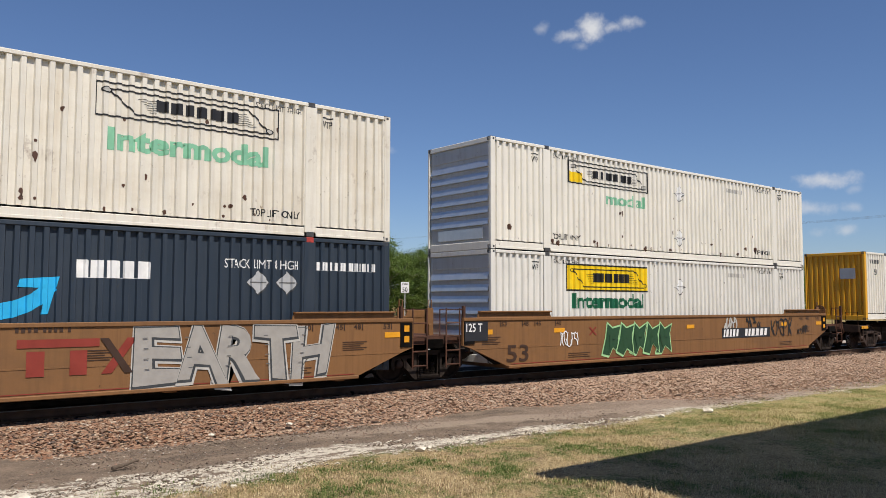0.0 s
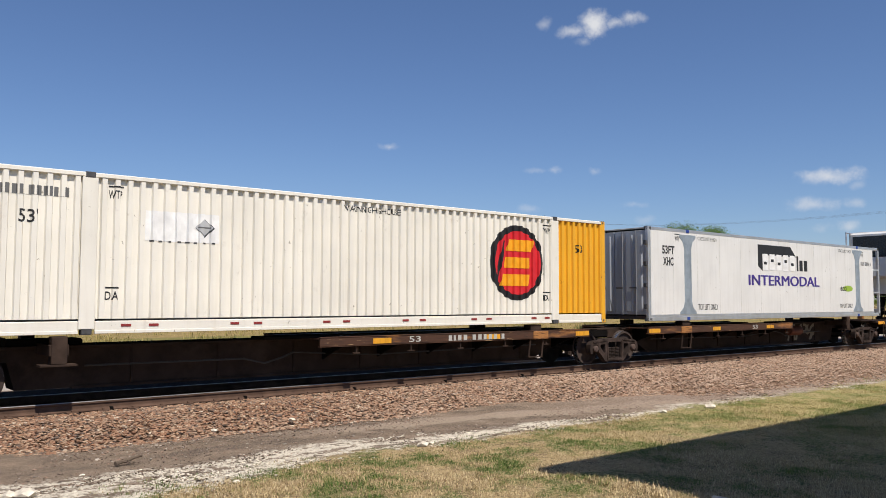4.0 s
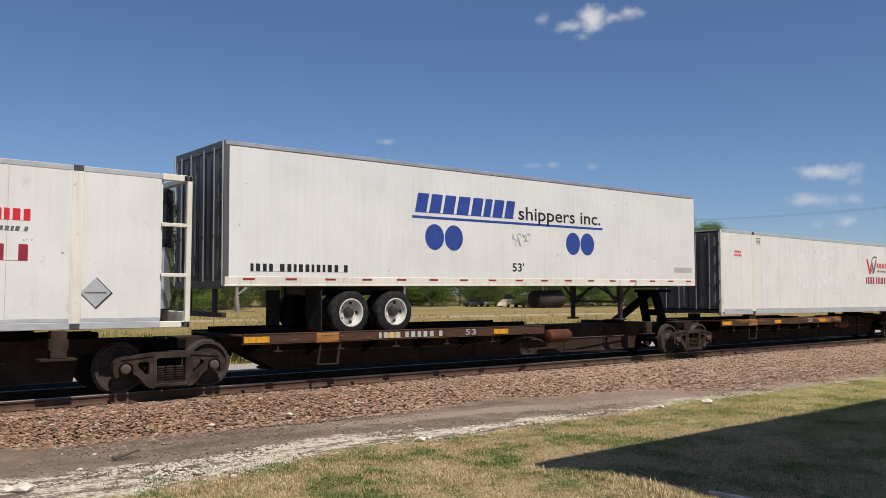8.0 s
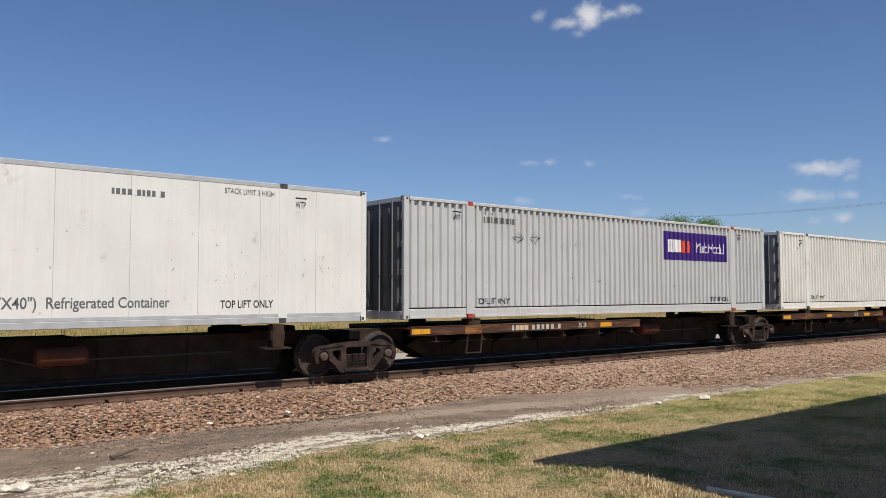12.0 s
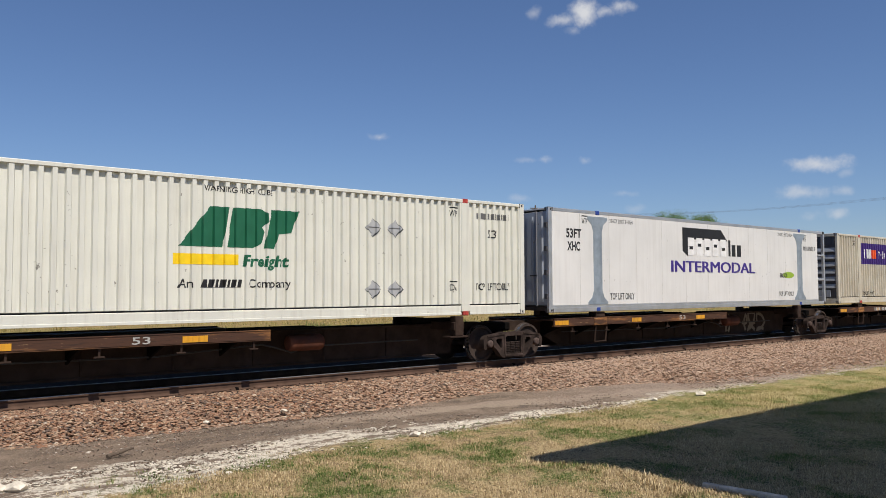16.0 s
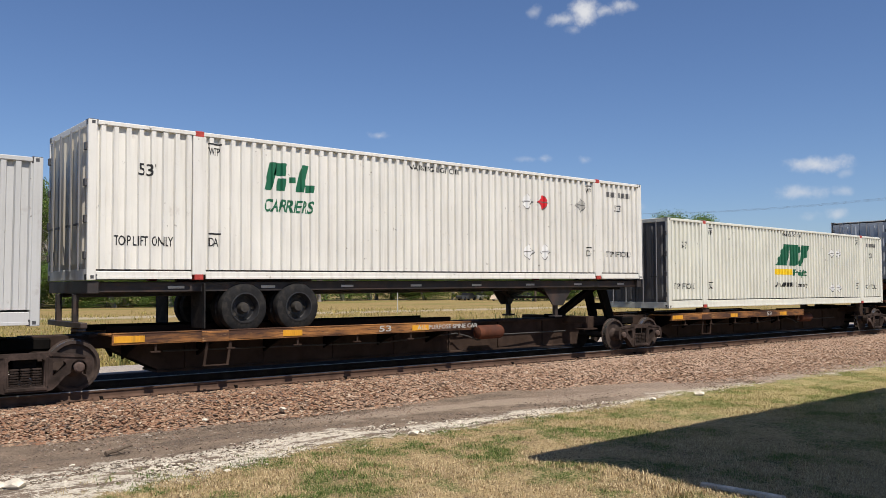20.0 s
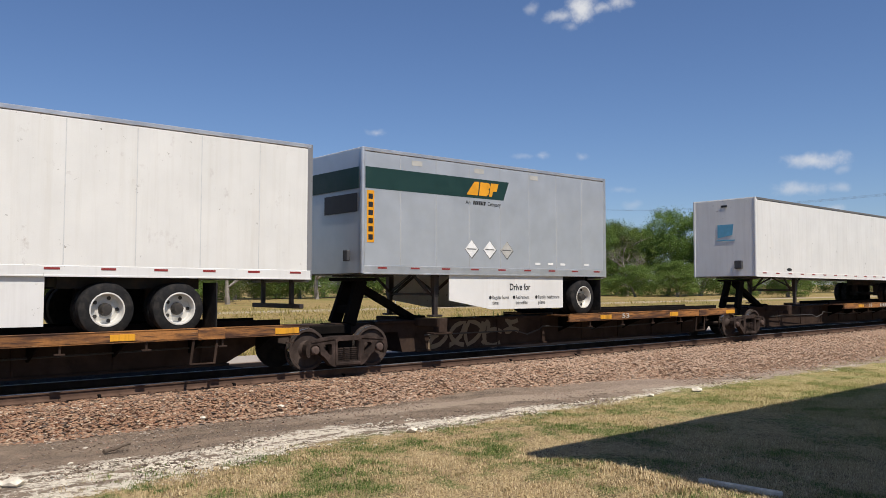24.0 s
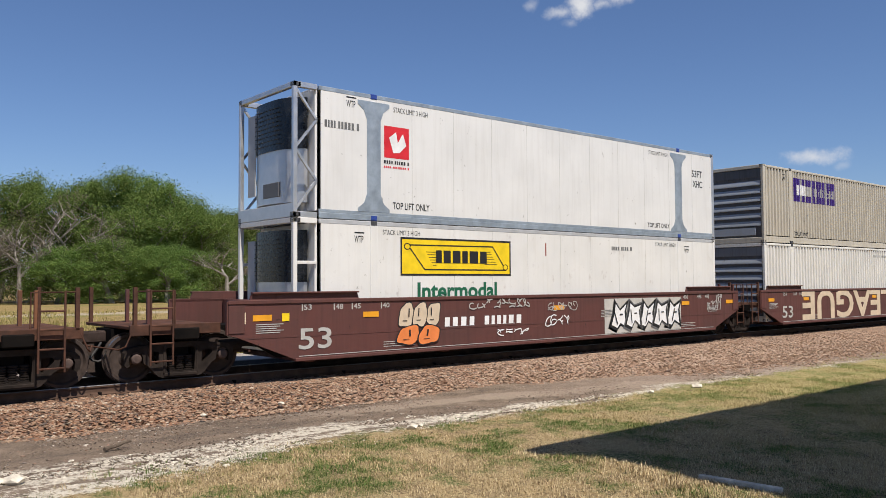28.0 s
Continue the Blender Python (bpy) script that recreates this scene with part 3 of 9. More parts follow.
        for p, q in ((a[0], a[1]), (a[1], a[2]), (a[2], a[3]), (a[3], a[0])):
            d = Vector((q[0] - p[0], q[1] - p[1])).normalized() * 0.016
            self.poly([(p[0] - d.y, p[1] + d.x), (q[0] - d.y, q[1] + d.x), (q[0] + d.y, q[1] - d.x), (p[0] + d.y, p[1] - d.x)], ink, layer + 1, "scroll_line")
        self.oval(x0 + 0.055 * w, z0 + 0.76 * h, 0.028 * w, 0.09 * h, ink, layer + 1, "scroll_end", 14)
        self.oval(x0 + 0.945 * w, z0 + 0.24 * h, 0.028 * w, 0.09 * h, ink, layer + 1, "scroll_end", 14)
        for cx, cz in ((0.055, 0.76), (0.945, 0.24)):
            self.oval(x0 + cx * w, z0 + cz * h, 0.02 * w, 0.065 * h, fill or "faded", layer + 2, "scroll_eye", 14)
        self.rows([(x0 + (0.21 + 0.012 * k) * w, x0 + 0.30 * w, z0 + (0.62 - 0.07 * k) * h, z0 + (0.635 - 0.07 * k) * h) for k in range(6)]
                  + [(x0 + 0.74 * w, x0 + (0.80 + 0.012 * k) * w, z0 + (0.66 - 0.07 * k) * h, z0 + (0.675 - 0.07 * k) * h) for k in range(6)], ink, layer + 1, 0, "scroll_shading")
        self.bars(6, x0 + 0.29 * w, x0 + 0.77 * w, z0 + 0.34 * h, z0 + 0.68 * h, ink, layer + 2, fill=0.78, name="marking")

# ---- ground, track bed, rails ----
YC, ZR = 16.277, 0.55      # track centre line and top of rail


def bed_foot(x):
    """Where the ballast slope meets the ground."""
    if x < 12.5:
        return 14.15 - 0.05 * max(x, -5.0) + 0.16 * noise.noise((x * 0.7, 2.0, 0)) + 0.07 * noise.noise((x * 2.3, 5.0, 0))
    u = min((x - 12.5) / 10.0, 1.0)
    return 13.52 - 2.55 * (u * u * (3 - 2 * u)) + 0.16 * noise.noise((x * 0.7, 2.0, 0))


def ground_material():
    m, nt, b = nodes_of("ground_cover")
    geo = nt.nodes.new("ShaderNodeNewGeometry").outputs["Position"]
    sep = nt.nodes.new("ShaderNodeSeparateXYZ")
    nt.links.new(geo, sep.inputs[0])
    x, y = sep.outputs["X"], sep.outputs["Y"]
    big, mid, fine = noise_node(nt, geo, 0.35, 5), noise_node(nt, geo, 1.7, 6, 0.62), noise_node(nt, geo, 22, 5, 0.65)
    tiny = noise_node(nt, geo, 90, 3)
    # lawn: worn green, straw and bare brown
    wear = noise_node(nt, geo, 0.8, 6, 0.68)
    lawn = mixed(nt, ranged(nt, wear.outputs["Fac"], 0.46, 0.53), (0.095, 0.12, 0.036), (0.36, 0.265, 0.14))
    lawn = mixed(nt, ranged(nt, mid.outputs["Fac"], 0.5, 0.6, 0, 0.8), lawn, (0.17, 0.115, 0.07))
    lawn = mixed(nt, ranged(nt, fine.outputs["Fac"], 0.47, 0.62, 0, 0.7), lawn, (0.44, 0.345, 0.19))
    # dark flecks stand in for the shadows between the blades
    lawn = mixed(nt, ranged(nt, fine.outputs["Fac"], 0.47, 0.36, 0, 0.85), lawn, (0.05, 0.042, 0.022))
    lawn = mixed(nt, ranged(nt, tiny.outputs["Fac"], 0.56, 0.66, 0, 0.75), lawn, (0.56, 0.46, 0.28))
    # lawn colour turns lighter and yellower towards larger x
    lawn = mixed(nt, ranged(nt, x, 10, 18, 0, 0.45), lawn, mixed(nt, ranged(nt, fine.outputs["Fac"], 0.35, 0.65), (0.30, 0.29, 0.11), (0.50, 0.43, 0.20)))
    # service strip: dark grey-brown dirt and fine gravel
    dirt = mixed(nt, ranged(nt, mid.outputs["Fac"], 0.35, 0.65), (0.13, 0.10, 0.076), (0.255, 0.195, 0.145))
    dirt = mixed(nt, ranged(nt, noise_node(nt, scaled(nt, geo, (0.3, 1.2, 1)), 1.3, 5).outputs["Fac"], 0.54, 0.62, 0, 0.6), dirt, (0.10, 0.08, 0.065))
    dirt = mixed(nt, ranged(nt, fine.outputs["Fac"], 0.54, 0.66, 0, 0.75), dirt, (0.06, 0.048, 0.04))
    dirt = mixed(nt, ranged(nt, tiny.outputs["Fac"], 0.52, 0.64, 0, 0.8), dirt, (0.36, 0.285, 0.22))
    # a smooth tan wheel track wears through it and runs out towards the lawn
    line = math2(nt, "ADD", y, ranged(nt, x, 7.0, 17.0, -13.25, -11.25))
    line = math2(nt, "ADD", line, ranged(nt, mid.outputs["Fac"], 0.3, 0.7, -0.25, 0.25))
    track = math2(nt, "MULTIPLY", ranged(nt, math2(nt, "ABSOLUTE", line, 0.0), 0.5, 0.26), math2(nt, "MULTIPLY", ranged(nt, x, 6.6, 8.2), ranged(nt, x, 19.0, 16.0)))
    dirt = mixed(nt, math2(nt, "MULTIPLY", track, 0.85), dirt, mixed(nt, ranged(nt, fine.outputs["Fac"], 0.4, 0.7), (0.38, 0.305, 0.235), (0.27, 0.21, 0.16)))
    dirt = mixed(nt, ranged(nt, x, 12.5, 18.0, 0, 0.75), dirt, mixed(nt, ranged(nt, fine.outputs["Fac"], 0.4, 0.6), (0.43, 0.34, 0.27), (0.24, 0.18, 0.14)))
    # dusty crushed limestone with dark litter in it
    lime = mixed(nt, ranged(nt, fine.outputs["Fac"], 0.35, 0.6), (0.48, 0.42, 0.33), (0.72, 0.66, 0.55))
    lime = mixed(nt, ranged(nt, noise_node(nt, geo, 5.5, 7, 0.75).outputs["Fac"], 0.53, 0.58, 0, 0.95), lime, (0.17, 0.13, 0.095))
    # field beyond the track
    field = mixed(nt, ranged(nt, mid.outputs["Fac"], 0.35, 0.65), (0.21, 0.155, 0.065), (0.36, 0.265, 0.12))
    field = mixed(nt, ranged(nt, noise_node(nt, scaled(nt, geo, (0.02, 0.08, 1)), 1.5, 5).outputs["Fac"], 0.5, 0.62, 0, 0.7), field, (0.17, 0.17, 0.055))
    # edge of the lawn wanders
    edge = math2(nt, "ADD", y, ranged(nt, big.outputs["Fac"], 0.25, 0.75, -0.4, 0.4))
    edge = math2(nt, "ADD", edge, ranged(nt, fine.outputs["Fac"], 0.3, 0.7, -0.25, 0.25))
    edge = math2(nt, "ADD", edge, ranged(nt, mid.outputs["Fac"], 0.3, 0.7, -0.3, 0.3))
    strand = noise_node(nt, scaled(nt, geo, (0.5, 1.5, 1)), 1.3, 7, 0.72)
    lime = mixed(nt, ranged(nt, math2(nt, "ADD", strand.outputs["Fac"], ranged(nt, fine.outputs["Fac"], 0.3, 0.7, -0.09, 0.09)), 0.45, 0.49), dirt, lime)
    lime = mixed(nt, ranged(nt, x, 14.5, 21.0, 0, 0.7), lime, dirt)
    c = mixed(nt, ranged(nt, math2(nt, "ADD", edge, ranged(nt, x, 2.5, 5.5, 0.75, 0.0)), 10.42, 10.58), lawn, lime)
    c = mixed(nt, ranged(nt, math2(nt, "ADD", edge, ranged(nt, x, 7.5, 14.0, 0.0, 0.8)), 11.6, 11.85), c, dirt)
    c = mixed(nt, ranged(nt, y, 21.5, 24.0), c, field)
    road = math2(nt, "MULTIPLY", ranged(nt, math2(nt, "ADD", y, ranged(nt, mid.outputs["Fac"], 0.3, 0.7, -1, 1)), 65.5, 67.5), ranged(nt, y, 73.0, 71.0))
    c = mixed(nt, math2(nt, "MULTIPLY", road, 0.8), c, (0.42, 0.35, 0.255))
    nt.links.new(c, b.inputs["Base Color"])
    b.inputs["Specular IOR Level"].default_value = 0.05
    b.inputs["Roughness"].default_value = 0.95
    h = math2(nt, "ADD", fine.outputs["Fac"], math2(nt, "MULTIPLY", tiny.outputs["Fac"], 0.5))
    bumped(nt, b, h, 0.9, 0.035)
    return m


RED_STONE = ((0.0, (0.26, 0.135, 0.08)), (0.2, (0.335, 0.20, 0.125)), (0.40, (0.19, 0.115, 0.078)), (0.58, (0.40, 0.28, 0.185)), (0.74, (0.28, 0.19, 0.13)), (0.86, (0.11, 0.083, 0.068)), (0.965, (0.50, 0.41, 0.31)))
GREY_STONE = ((0.0, (0.18, 0.135, 0.105)), (0.3, (0.29, 0.22, 0.165)), (0.5, (0.12, 0.092, 0.075)), (0.66, (0.31, 0.20, 0.145)), (0.8, (0.38, 0.33, 0.28)), (0.92, (0.52, 0.46, 0.38)), (0.97, (0.08, 0.065, 0.055)))


def ballast_material(name="crushed_ballast", cols=RED_STONE):
    m, nt, b = nodes_of(name)
    geo = nt.nodes.new("ShaderNodeNewGeometry")
    ramp = nt.nodes.new("ShaderNodeValToRGB")
    e = ramp.color_ramp
    e.interpolation = "CONSTANT"
    e.elements[0].position, e.elements[0].color = cols[0][0], (*cols[0][1], 1)
    e.elements[1].position, e.elements[1].color = cols[1][0], (*cols[1][1], 1)
    for p, c in cols[2:]:
        q = e.elements.new(p)
        q.color = (*c, 1)
    nt.links.new(geo.outputs["Random Per Island"], ramp.inputs["Fac"])
    n = noise_node(nt, geo.outputs["Position"], 60, 3)
    c = mixed(nt, ranged(nt, n.outputs["Fac"], 0.3, 0.7, 0, 0.35), ramp.outputs["Color"], (0.14, 0.10, 0.08))
    # a paler colour brightens the stones towards larger x, unevenly by noise
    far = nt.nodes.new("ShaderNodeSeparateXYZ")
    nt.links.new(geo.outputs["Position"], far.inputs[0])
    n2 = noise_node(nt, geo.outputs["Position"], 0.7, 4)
    overtint = math2(nt, "ADD", ranged(nt, far.outputs["X"], 8, 19, 0.0, 0.4), ranged(nt, n2.outputs["Fac"], 0.35, 0.65, -0.1, 0.15))
    c = mixed(nt, overtint, c, (0.48, 0.36, 0.27))
    nt.links.new(c, b.inputs["Base Color"])
    b.inputs["Specular IOR Level"].default_value = 0.1
    b.inputs["Roughness"].default_value = 0.9
    return m


def bed_material():
    m, nt, b = nodes_of("ballast_bed")
    geo = nt.nodes.new("ShaderNodeNewGeometry").outputs["Position"]
    v = nt.nodes.new("ShaderNodeTexVoronoi")
    v.inputs["Scale"].default_value = 17
    nt.links.new(geo, v.inputs["Vector"])
    sep = nt.nodes.new("ShaderNodeSeparateColor")
    nt.links.new(v.outputs["Color"], sep.inputs[0])
    c = mixed(nt, sep.outputs["Red"], (0.20, 0.12, 0.08), (0.34, 0.22, 0.145))
    # gaps between stones darkened in the colour, like shade
    c = mixed(nt, ranged(nt, v.outputs["Distance"], 0.3, 0.6, 0, 0.5), c, (0.08, 0.052, 0.038))
    # near-black shade under and behind the train, painted into the bed colour
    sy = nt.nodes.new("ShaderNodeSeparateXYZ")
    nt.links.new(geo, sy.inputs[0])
    shade_band = math2(nt, "MULTIPLY", ranged(nt, sy.outputs["Y"], 15.3, 15.5), ranged(nt, sy.outputs["Y"], 20.4, 20.1))
    c = mixed(nt, math2(nt, "MULTIPLY", shade_band, 0.98), c, (0.008, 0.0065, 0.006))
    # sunlit gravel past that shade, painted paler
    c = mixed(nt, ranged(nt, sy.outputs["Y"], 20.2, 20.6), c, (0.42, 0.37, 0.32))
    nt.links.new(c, b.inputs["Base Color"])
    b.inputs["Specular IOR Level"].default_value = 0.05
    b.inputs["Roughness"].default_value = 0.95
    bumped(nt, b, v.outputs["Distance"], 1.0, -0.04)
    return m


M["ground"] = ground_material()
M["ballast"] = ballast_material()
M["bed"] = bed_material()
M["grit"] = ballast_material("mixed_grit", GREY_STONE)
M["limestone"] = plain("pale_limestone", (0.62, 0.56, 0.46), 0.95, 0, 0.35, 9, 0.4)
M["rail_side"] = plain("rusty_rail", (0.10, 0.062, 0.045), 0.8, 0.0, 0.35, 3, 0.2)
M["rail_head"] = plain("polished_rail_head", (0.30, 0.29, 0.28), 0.42, 0.8, 0.15, 5, 0.0)
M["tie"] = plain("weathered_timber_tie", (0.04, 0.031, 0.026), 0.9, 0, 0.35, 6, 0.4)
M["wood_litter"] = plain("dead_wood", (0.13, 0.10, 0.075), 0.9, 0, 0.3, 9, 0.4)


def span(a, b, n):
    return [a + (b - a) * i / n for i in range(n + 1)]


def build_ground():
    xs = [-3000, -1200, -500, -200, -80, -30] + span(-10, 60, 140) + [75, 100, 140, 200, 320, 600, 1300, 3000]
    ys = [-3000, -1000, -300, -100, -40, -15] + span(-4, 20, 60) + [24, 30, 40, 55, 66, 75, 90, 110, 140, 200, 320, 600, 1300, 3000]
    v = []
    for y in ys:
        for x in xs:
            z = 0.0
            if -12 < x < 62 and -5 < y < 15:
                z = 0.05 * noise.noise((x * 0.35, y * 0.35, 0)) + 0.02 * noise.noise((x * 1.3, y * 1.3, 4))
                z += 0.05 * max(0, 1 - abs(y - 11.0) / 1.2) * noise.noise((x * 0.9, y * 0.9, 9))
            v.append((x, y, z))
    n = len(xs)
    f = [(j * n + i, j * n + i + 1, j * n + n + i + 1, j * n + n + i) for j in range(len(ys) - 1) for i in range(n - 1)]
    me = Geo().add(v, f).mesh("ground", M["ground"])
    tagged(new("ground", me), "dry mown grass, grey dirt strip and field", "ground", kind="structure")


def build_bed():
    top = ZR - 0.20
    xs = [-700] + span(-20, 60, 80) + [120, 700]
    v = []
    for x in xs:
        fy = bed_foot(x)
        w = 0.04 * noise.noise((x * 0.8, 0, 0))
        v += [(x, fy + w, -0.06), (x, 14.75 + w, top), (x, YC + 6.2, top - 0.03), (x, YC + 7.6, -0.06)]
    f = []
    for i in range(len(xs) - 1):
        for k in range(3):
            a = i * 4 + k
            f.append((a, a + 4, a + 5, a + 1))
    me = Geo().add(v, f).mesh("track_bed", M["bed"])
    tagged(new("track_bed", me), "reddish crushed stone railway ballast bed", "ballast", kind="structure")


def build_track():
    t = thing("railway_track", "single line of rusty steel rails on timber ties", "railway track")
    t["kind"] = "structure"
    for y in (YC - 0.753, YC + 0.753):
        r = part("rail", Geo().prism([(-0.07, -0.175), (0.07, -0.175), (0.07, -0.16), (0.02, -0.14), (0.012, -0.12), (0.012, -0.05), (0.034, -0.04), (0.036, -0.012), (-0.036, -0.012), (-0.034, -0.04), (-0.012, -0.05), (-0.012, -0.12), (-0.02, -0.14), (-0.07, -0.16)], -700, 700, "x"),
                 "rail_side", t, "rusty rail with a polished head", at=(0, y, ZR), smooth=False)
        part("rail_head", Geo().prism([(-0.030, -0.011), (0.030, -0.011), (0.026, 0.0), (-0.026, 0.0)], -700, 700, "x"), "rail_head", r, "polished running surface", smooth=False)
    for i in range(130):
        x = -6 + i * 0.53
        tie = part("tie", lambda: Geo().box(-0.115, 0.115, -1.3, 1.3, -0.18, 0.0, 0.015), "tie", t, at=(x, YC, ZR - 0.185), key="tie")
        part("tie_plate", lambda: Geo().box(-0.1, 0.1, -0.16, 0.16, 0.0, 0.02, 0.004).box(-0.02, 0.02, -0.13, -0.09, 0.02, 0.05, 0.004).box(-0.02, 0.02, 0.09, 0.13, 0.02, 0.05, 0.004), "rail_side", t, at=(x, YC - 0.753, ZR - 0.183), key="tieplate")
        if i % 5 == 0:
            part("rail_anchor", lambda: Geo().box(-0.025, 0.025, -0.10, 0.0, -0.19, -0.12, 0.006), "black", t, at=(x + 0.16, YC - 0.753, ZR), key="anchor")
    tagged(t, kind="structure")


def rock(r, rng):
    """One crushed stone: a squashed, jittered octahedron-like lump."""
    vs = []
    for d in ((1, 0, 0), (-1, 0, 0), (0, 1, 0), (0, -1, 0), (0, 0, 1), (0, 0, -1), (0.6, 0.6, 0.55), (-0.6, 0.6, 0.5), (0.6, -0.6, 0.5), (-0.6, -0.6, 0.55)):
        k = r * rng.uniform(0.75, 1.2)
        vs.append((d[0] * k, d[1] * k, d[2] * k * 0.75))
    fs = [(0, 6, 4), (0, 2, 6), (2, 4, 6), (2, 7, 4), (2, 1, 7), (1, 4, 7), (1, 9, 4), (1, 3, 9), (3, 4, 9), (3, 8, 4), (3, 0, 8), (0, 4, 8), (0, 5, 2), (2, 5, 1), (1, 5, 3), (3, 5, 0)]
    return np.array(vs), fs


def scatter_rocks(name, label, mat, places, seed, category="gravel"):
    """Many stones joined into one object. places: x, y, z, size."""
    rng = random.Random(seed)
    kinds = [rock(1.0, rng) for _ in range(12)]
    allv, allf, n = [], [], 0
    for x, y, z, r in places:
        vs, fs = kinds[rng.randrange(12)]
        a, c = rng.uniform(0, 6.28), rng.uniform(-0.6, 0.6)
        ca, sa, cc, sc = math.cos(a), math.sin(a), math.cos(c), math.sin(c)
        rot = np.array([[ca, -sa * cc, sa * sc], [sa, ca * cc, -ca * sc], [0, sc, cc]])
        s = np.array([r * rng.uniform(0.8, 1.6), r * rng.uniform(0.65, 1.1), r * rng.uniform(0.5, 0.95)])
        allv.append((vs * s) @ rot.T + np.array([x, y, z]))
        allf += [(p + n, q + n, w + n) for p, q, w in fs]
        n += len(vs)
    me = bpy.data.meshes.new(name)
    me.from_pydata(np.concatenate(allv).tolist(), [], allf)
    me.materials.append(M[mat])
    ob = new(name, me)
    tagged(ob, label, category, kind="stuff")
    return ob


def build_stones():
    rng = random.Random(3)
    top = ZR - 0.20
    pl = []
    for _ in range(56000):
        x = 1.0 + 44 * rng.random() ** 1.25
        fy = bed_foot(x)
        y = rng.uniform(fy - 0.3, 15.45)
        if y < fy and rng.random() < 0.6:
            continue
        if x > 13 and y < 13.2 and rng.random() < min((x - 13) / 6, 1) * 0.55 * (13.2 - y) / 2:
            continue
        u = min(max((y - fy) / (14.75 - fy), 0), 1)
        pl.append((x, y, u * top - (0.0 if u > 0 else 0.005), rng.uniform(0.019, 0.046)))
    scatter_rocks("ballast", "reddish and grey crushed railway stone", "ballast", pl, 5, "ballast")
    pl = []
    for _ in range(17000):
        x = 1.0 + 34 * rng.random() ** 1.3
        y = rng.uniform(10.75, bed_foot(x)) if rng.random() < 0.6 else bed_foot(x) - abs(rng.gauss(0, 0.5))
        if y > 10.7 and noise.noise((x * 0.8, y * 1.2, 11)) > -0.35:
            pl.append((x, y, 0.0, rng.uniform(0.005, 0.016) * (1.8 if rng.random() < 0.08 else 1)))
    scatter_rocks("stray_ballast", "stray grey and reddish stones on the dirt strip", "grit", pl, 6)
    pl = []
    for _ in range(7500):
        x = 1.0 + 24 * rng.random() ** 1.3
        y = 10.98 - 0.035 * max(x - 8.0, 0) - 0.12 * max(4.5 - x, 0) + 0.25 * noise.noise((x * 0.4, 3, 0)) + rng.gauss(0, 0.36 if x < 9 else 0.17)
        if noise.noise((x * 0.9, y * 2.2, 7)) > -0.05:
            pl.append((x, y, 0.0, rng.uniform(0.007, 0.026) * (1.8 if rng.random() < 0.07 else 1)))
    scatter_rocks("limestone_rubble", "pale broken limestone along the lawn edge", "limestone", pl, 7)
    pl = []
    for _ in range(2600):
        x = 1.0 + 20 * rng.random() ** 1.2
        y = 11.05 - 0.03 * max(x - 7.0, 0) + rng.gauss(0, 0.45)
        if noise.noise((x * 0.7, y * 1.6, 21)) > 0.0:
            pl.append((x, y, 0.008, rng.uniform(0.008, 0.022)))
    scatter_rocks("leaf_litter", "dark dead leaves and bark crumbs on the limestone", "wood_litter", pl, 8, "litter")
    r = random.Random(9)
    for x, y, s in ((8.17, 10.52, 0.10), (8.4, 10.6, 0.06), (16.05, 10.26, 0.12), (14.56, 10.45, 0.09), (2.36, 10.78, 0.12), (2.2, 10.9, 0.09), (7.54, 13.75, 0.07), (28.3, 14.0, 0.09), (5.9, 13.5, 0.05)):
        vs, fs = rock(1.0, r)
        g = Geo().add([(a * s * 1.3, b * s, c * s) for a, b, c in vs], fs)
        ob = new("stone", g.mesh("stone", M["limestone"], False))
        ob.location = (x, y, s * 0.4 if y < 13 else s * 0.4 + 0.1)
        tagged(ob, "pale loose limestone lump lying on the ground", "stone", "loose stones")
    g = Geo()
    for k in range(5):
        g.rod((k * 0.09, 0.02 * math.sin(k * 2), 0.03 + 0.01 * k), ((k + 1) * 0.09, 0.02 * math.sin(k * 2 + 2), 0.03 + 0.01 * (k + 1)), 0.03 - 0.003 * k, 7)
    g.rod((0.2, 0.0, 0.05), (0.33, 0.09, 0.05), 0.012)
    ob = new("dead_branch", g.mesh("dead_branch", M["wood_litter"]))
    ob.location, ob.rotation_euler = (3.8, 12.1, 0.0), (0, 0, 0.35)
    tagged(ob, "short dark dead branch lying on the dirt", "branch")


build_ground()
build_bed()
build_track()
build_stones()

# ---- containers ----
CL, CH, CW = 16.154, 2.896, 2.591
HY = CW / 2


def wave_sheet(x0, x1, z0, z1, y, sign, wave_from=0.0):
    """A pressed sheet with vertical corrugations."""
    g = Geo()
    xs = [x0] + corr_breaks(x0 - wave_from, x1 - wave_from) + [x1]
    xs = [x0] + [x + wave_from for x in xs[1:-1]] + [x1]
    v = []
    for x in xs:
        d = corrugation(x - wave_from) * sign
        v += [(x, y + d, z0), (x, y + d, z1)]
    f = [(2 * i, 2 * i + 2, 2 * i + 3, 2 * i + 1) if sign > 0 else (2 * i, 2 * i + 1, 2 * i + 3, 2 * i + 2) for i in range(len(xs) - 1)]
    return g.add(v, f)


def wave_end(x, y0, y1, z0, z1, sign):
    g = Geo()
    ys = [y0] + [b - 2.0 for b in corr_breaks(y0 + 2.0, y1 + 2.0)] + [y1]
    v = []
    for y in ys:
        d = corrugation(y + 2.0) * sign
        v += [(x + d, y, z0), (x + d, y, z1)]
    f = [(2 * i, 2 * i + 1, 2 * i + 3, 2 * i + 2) for i in range(len(ys) - 1)]
    return g.add(v, f)


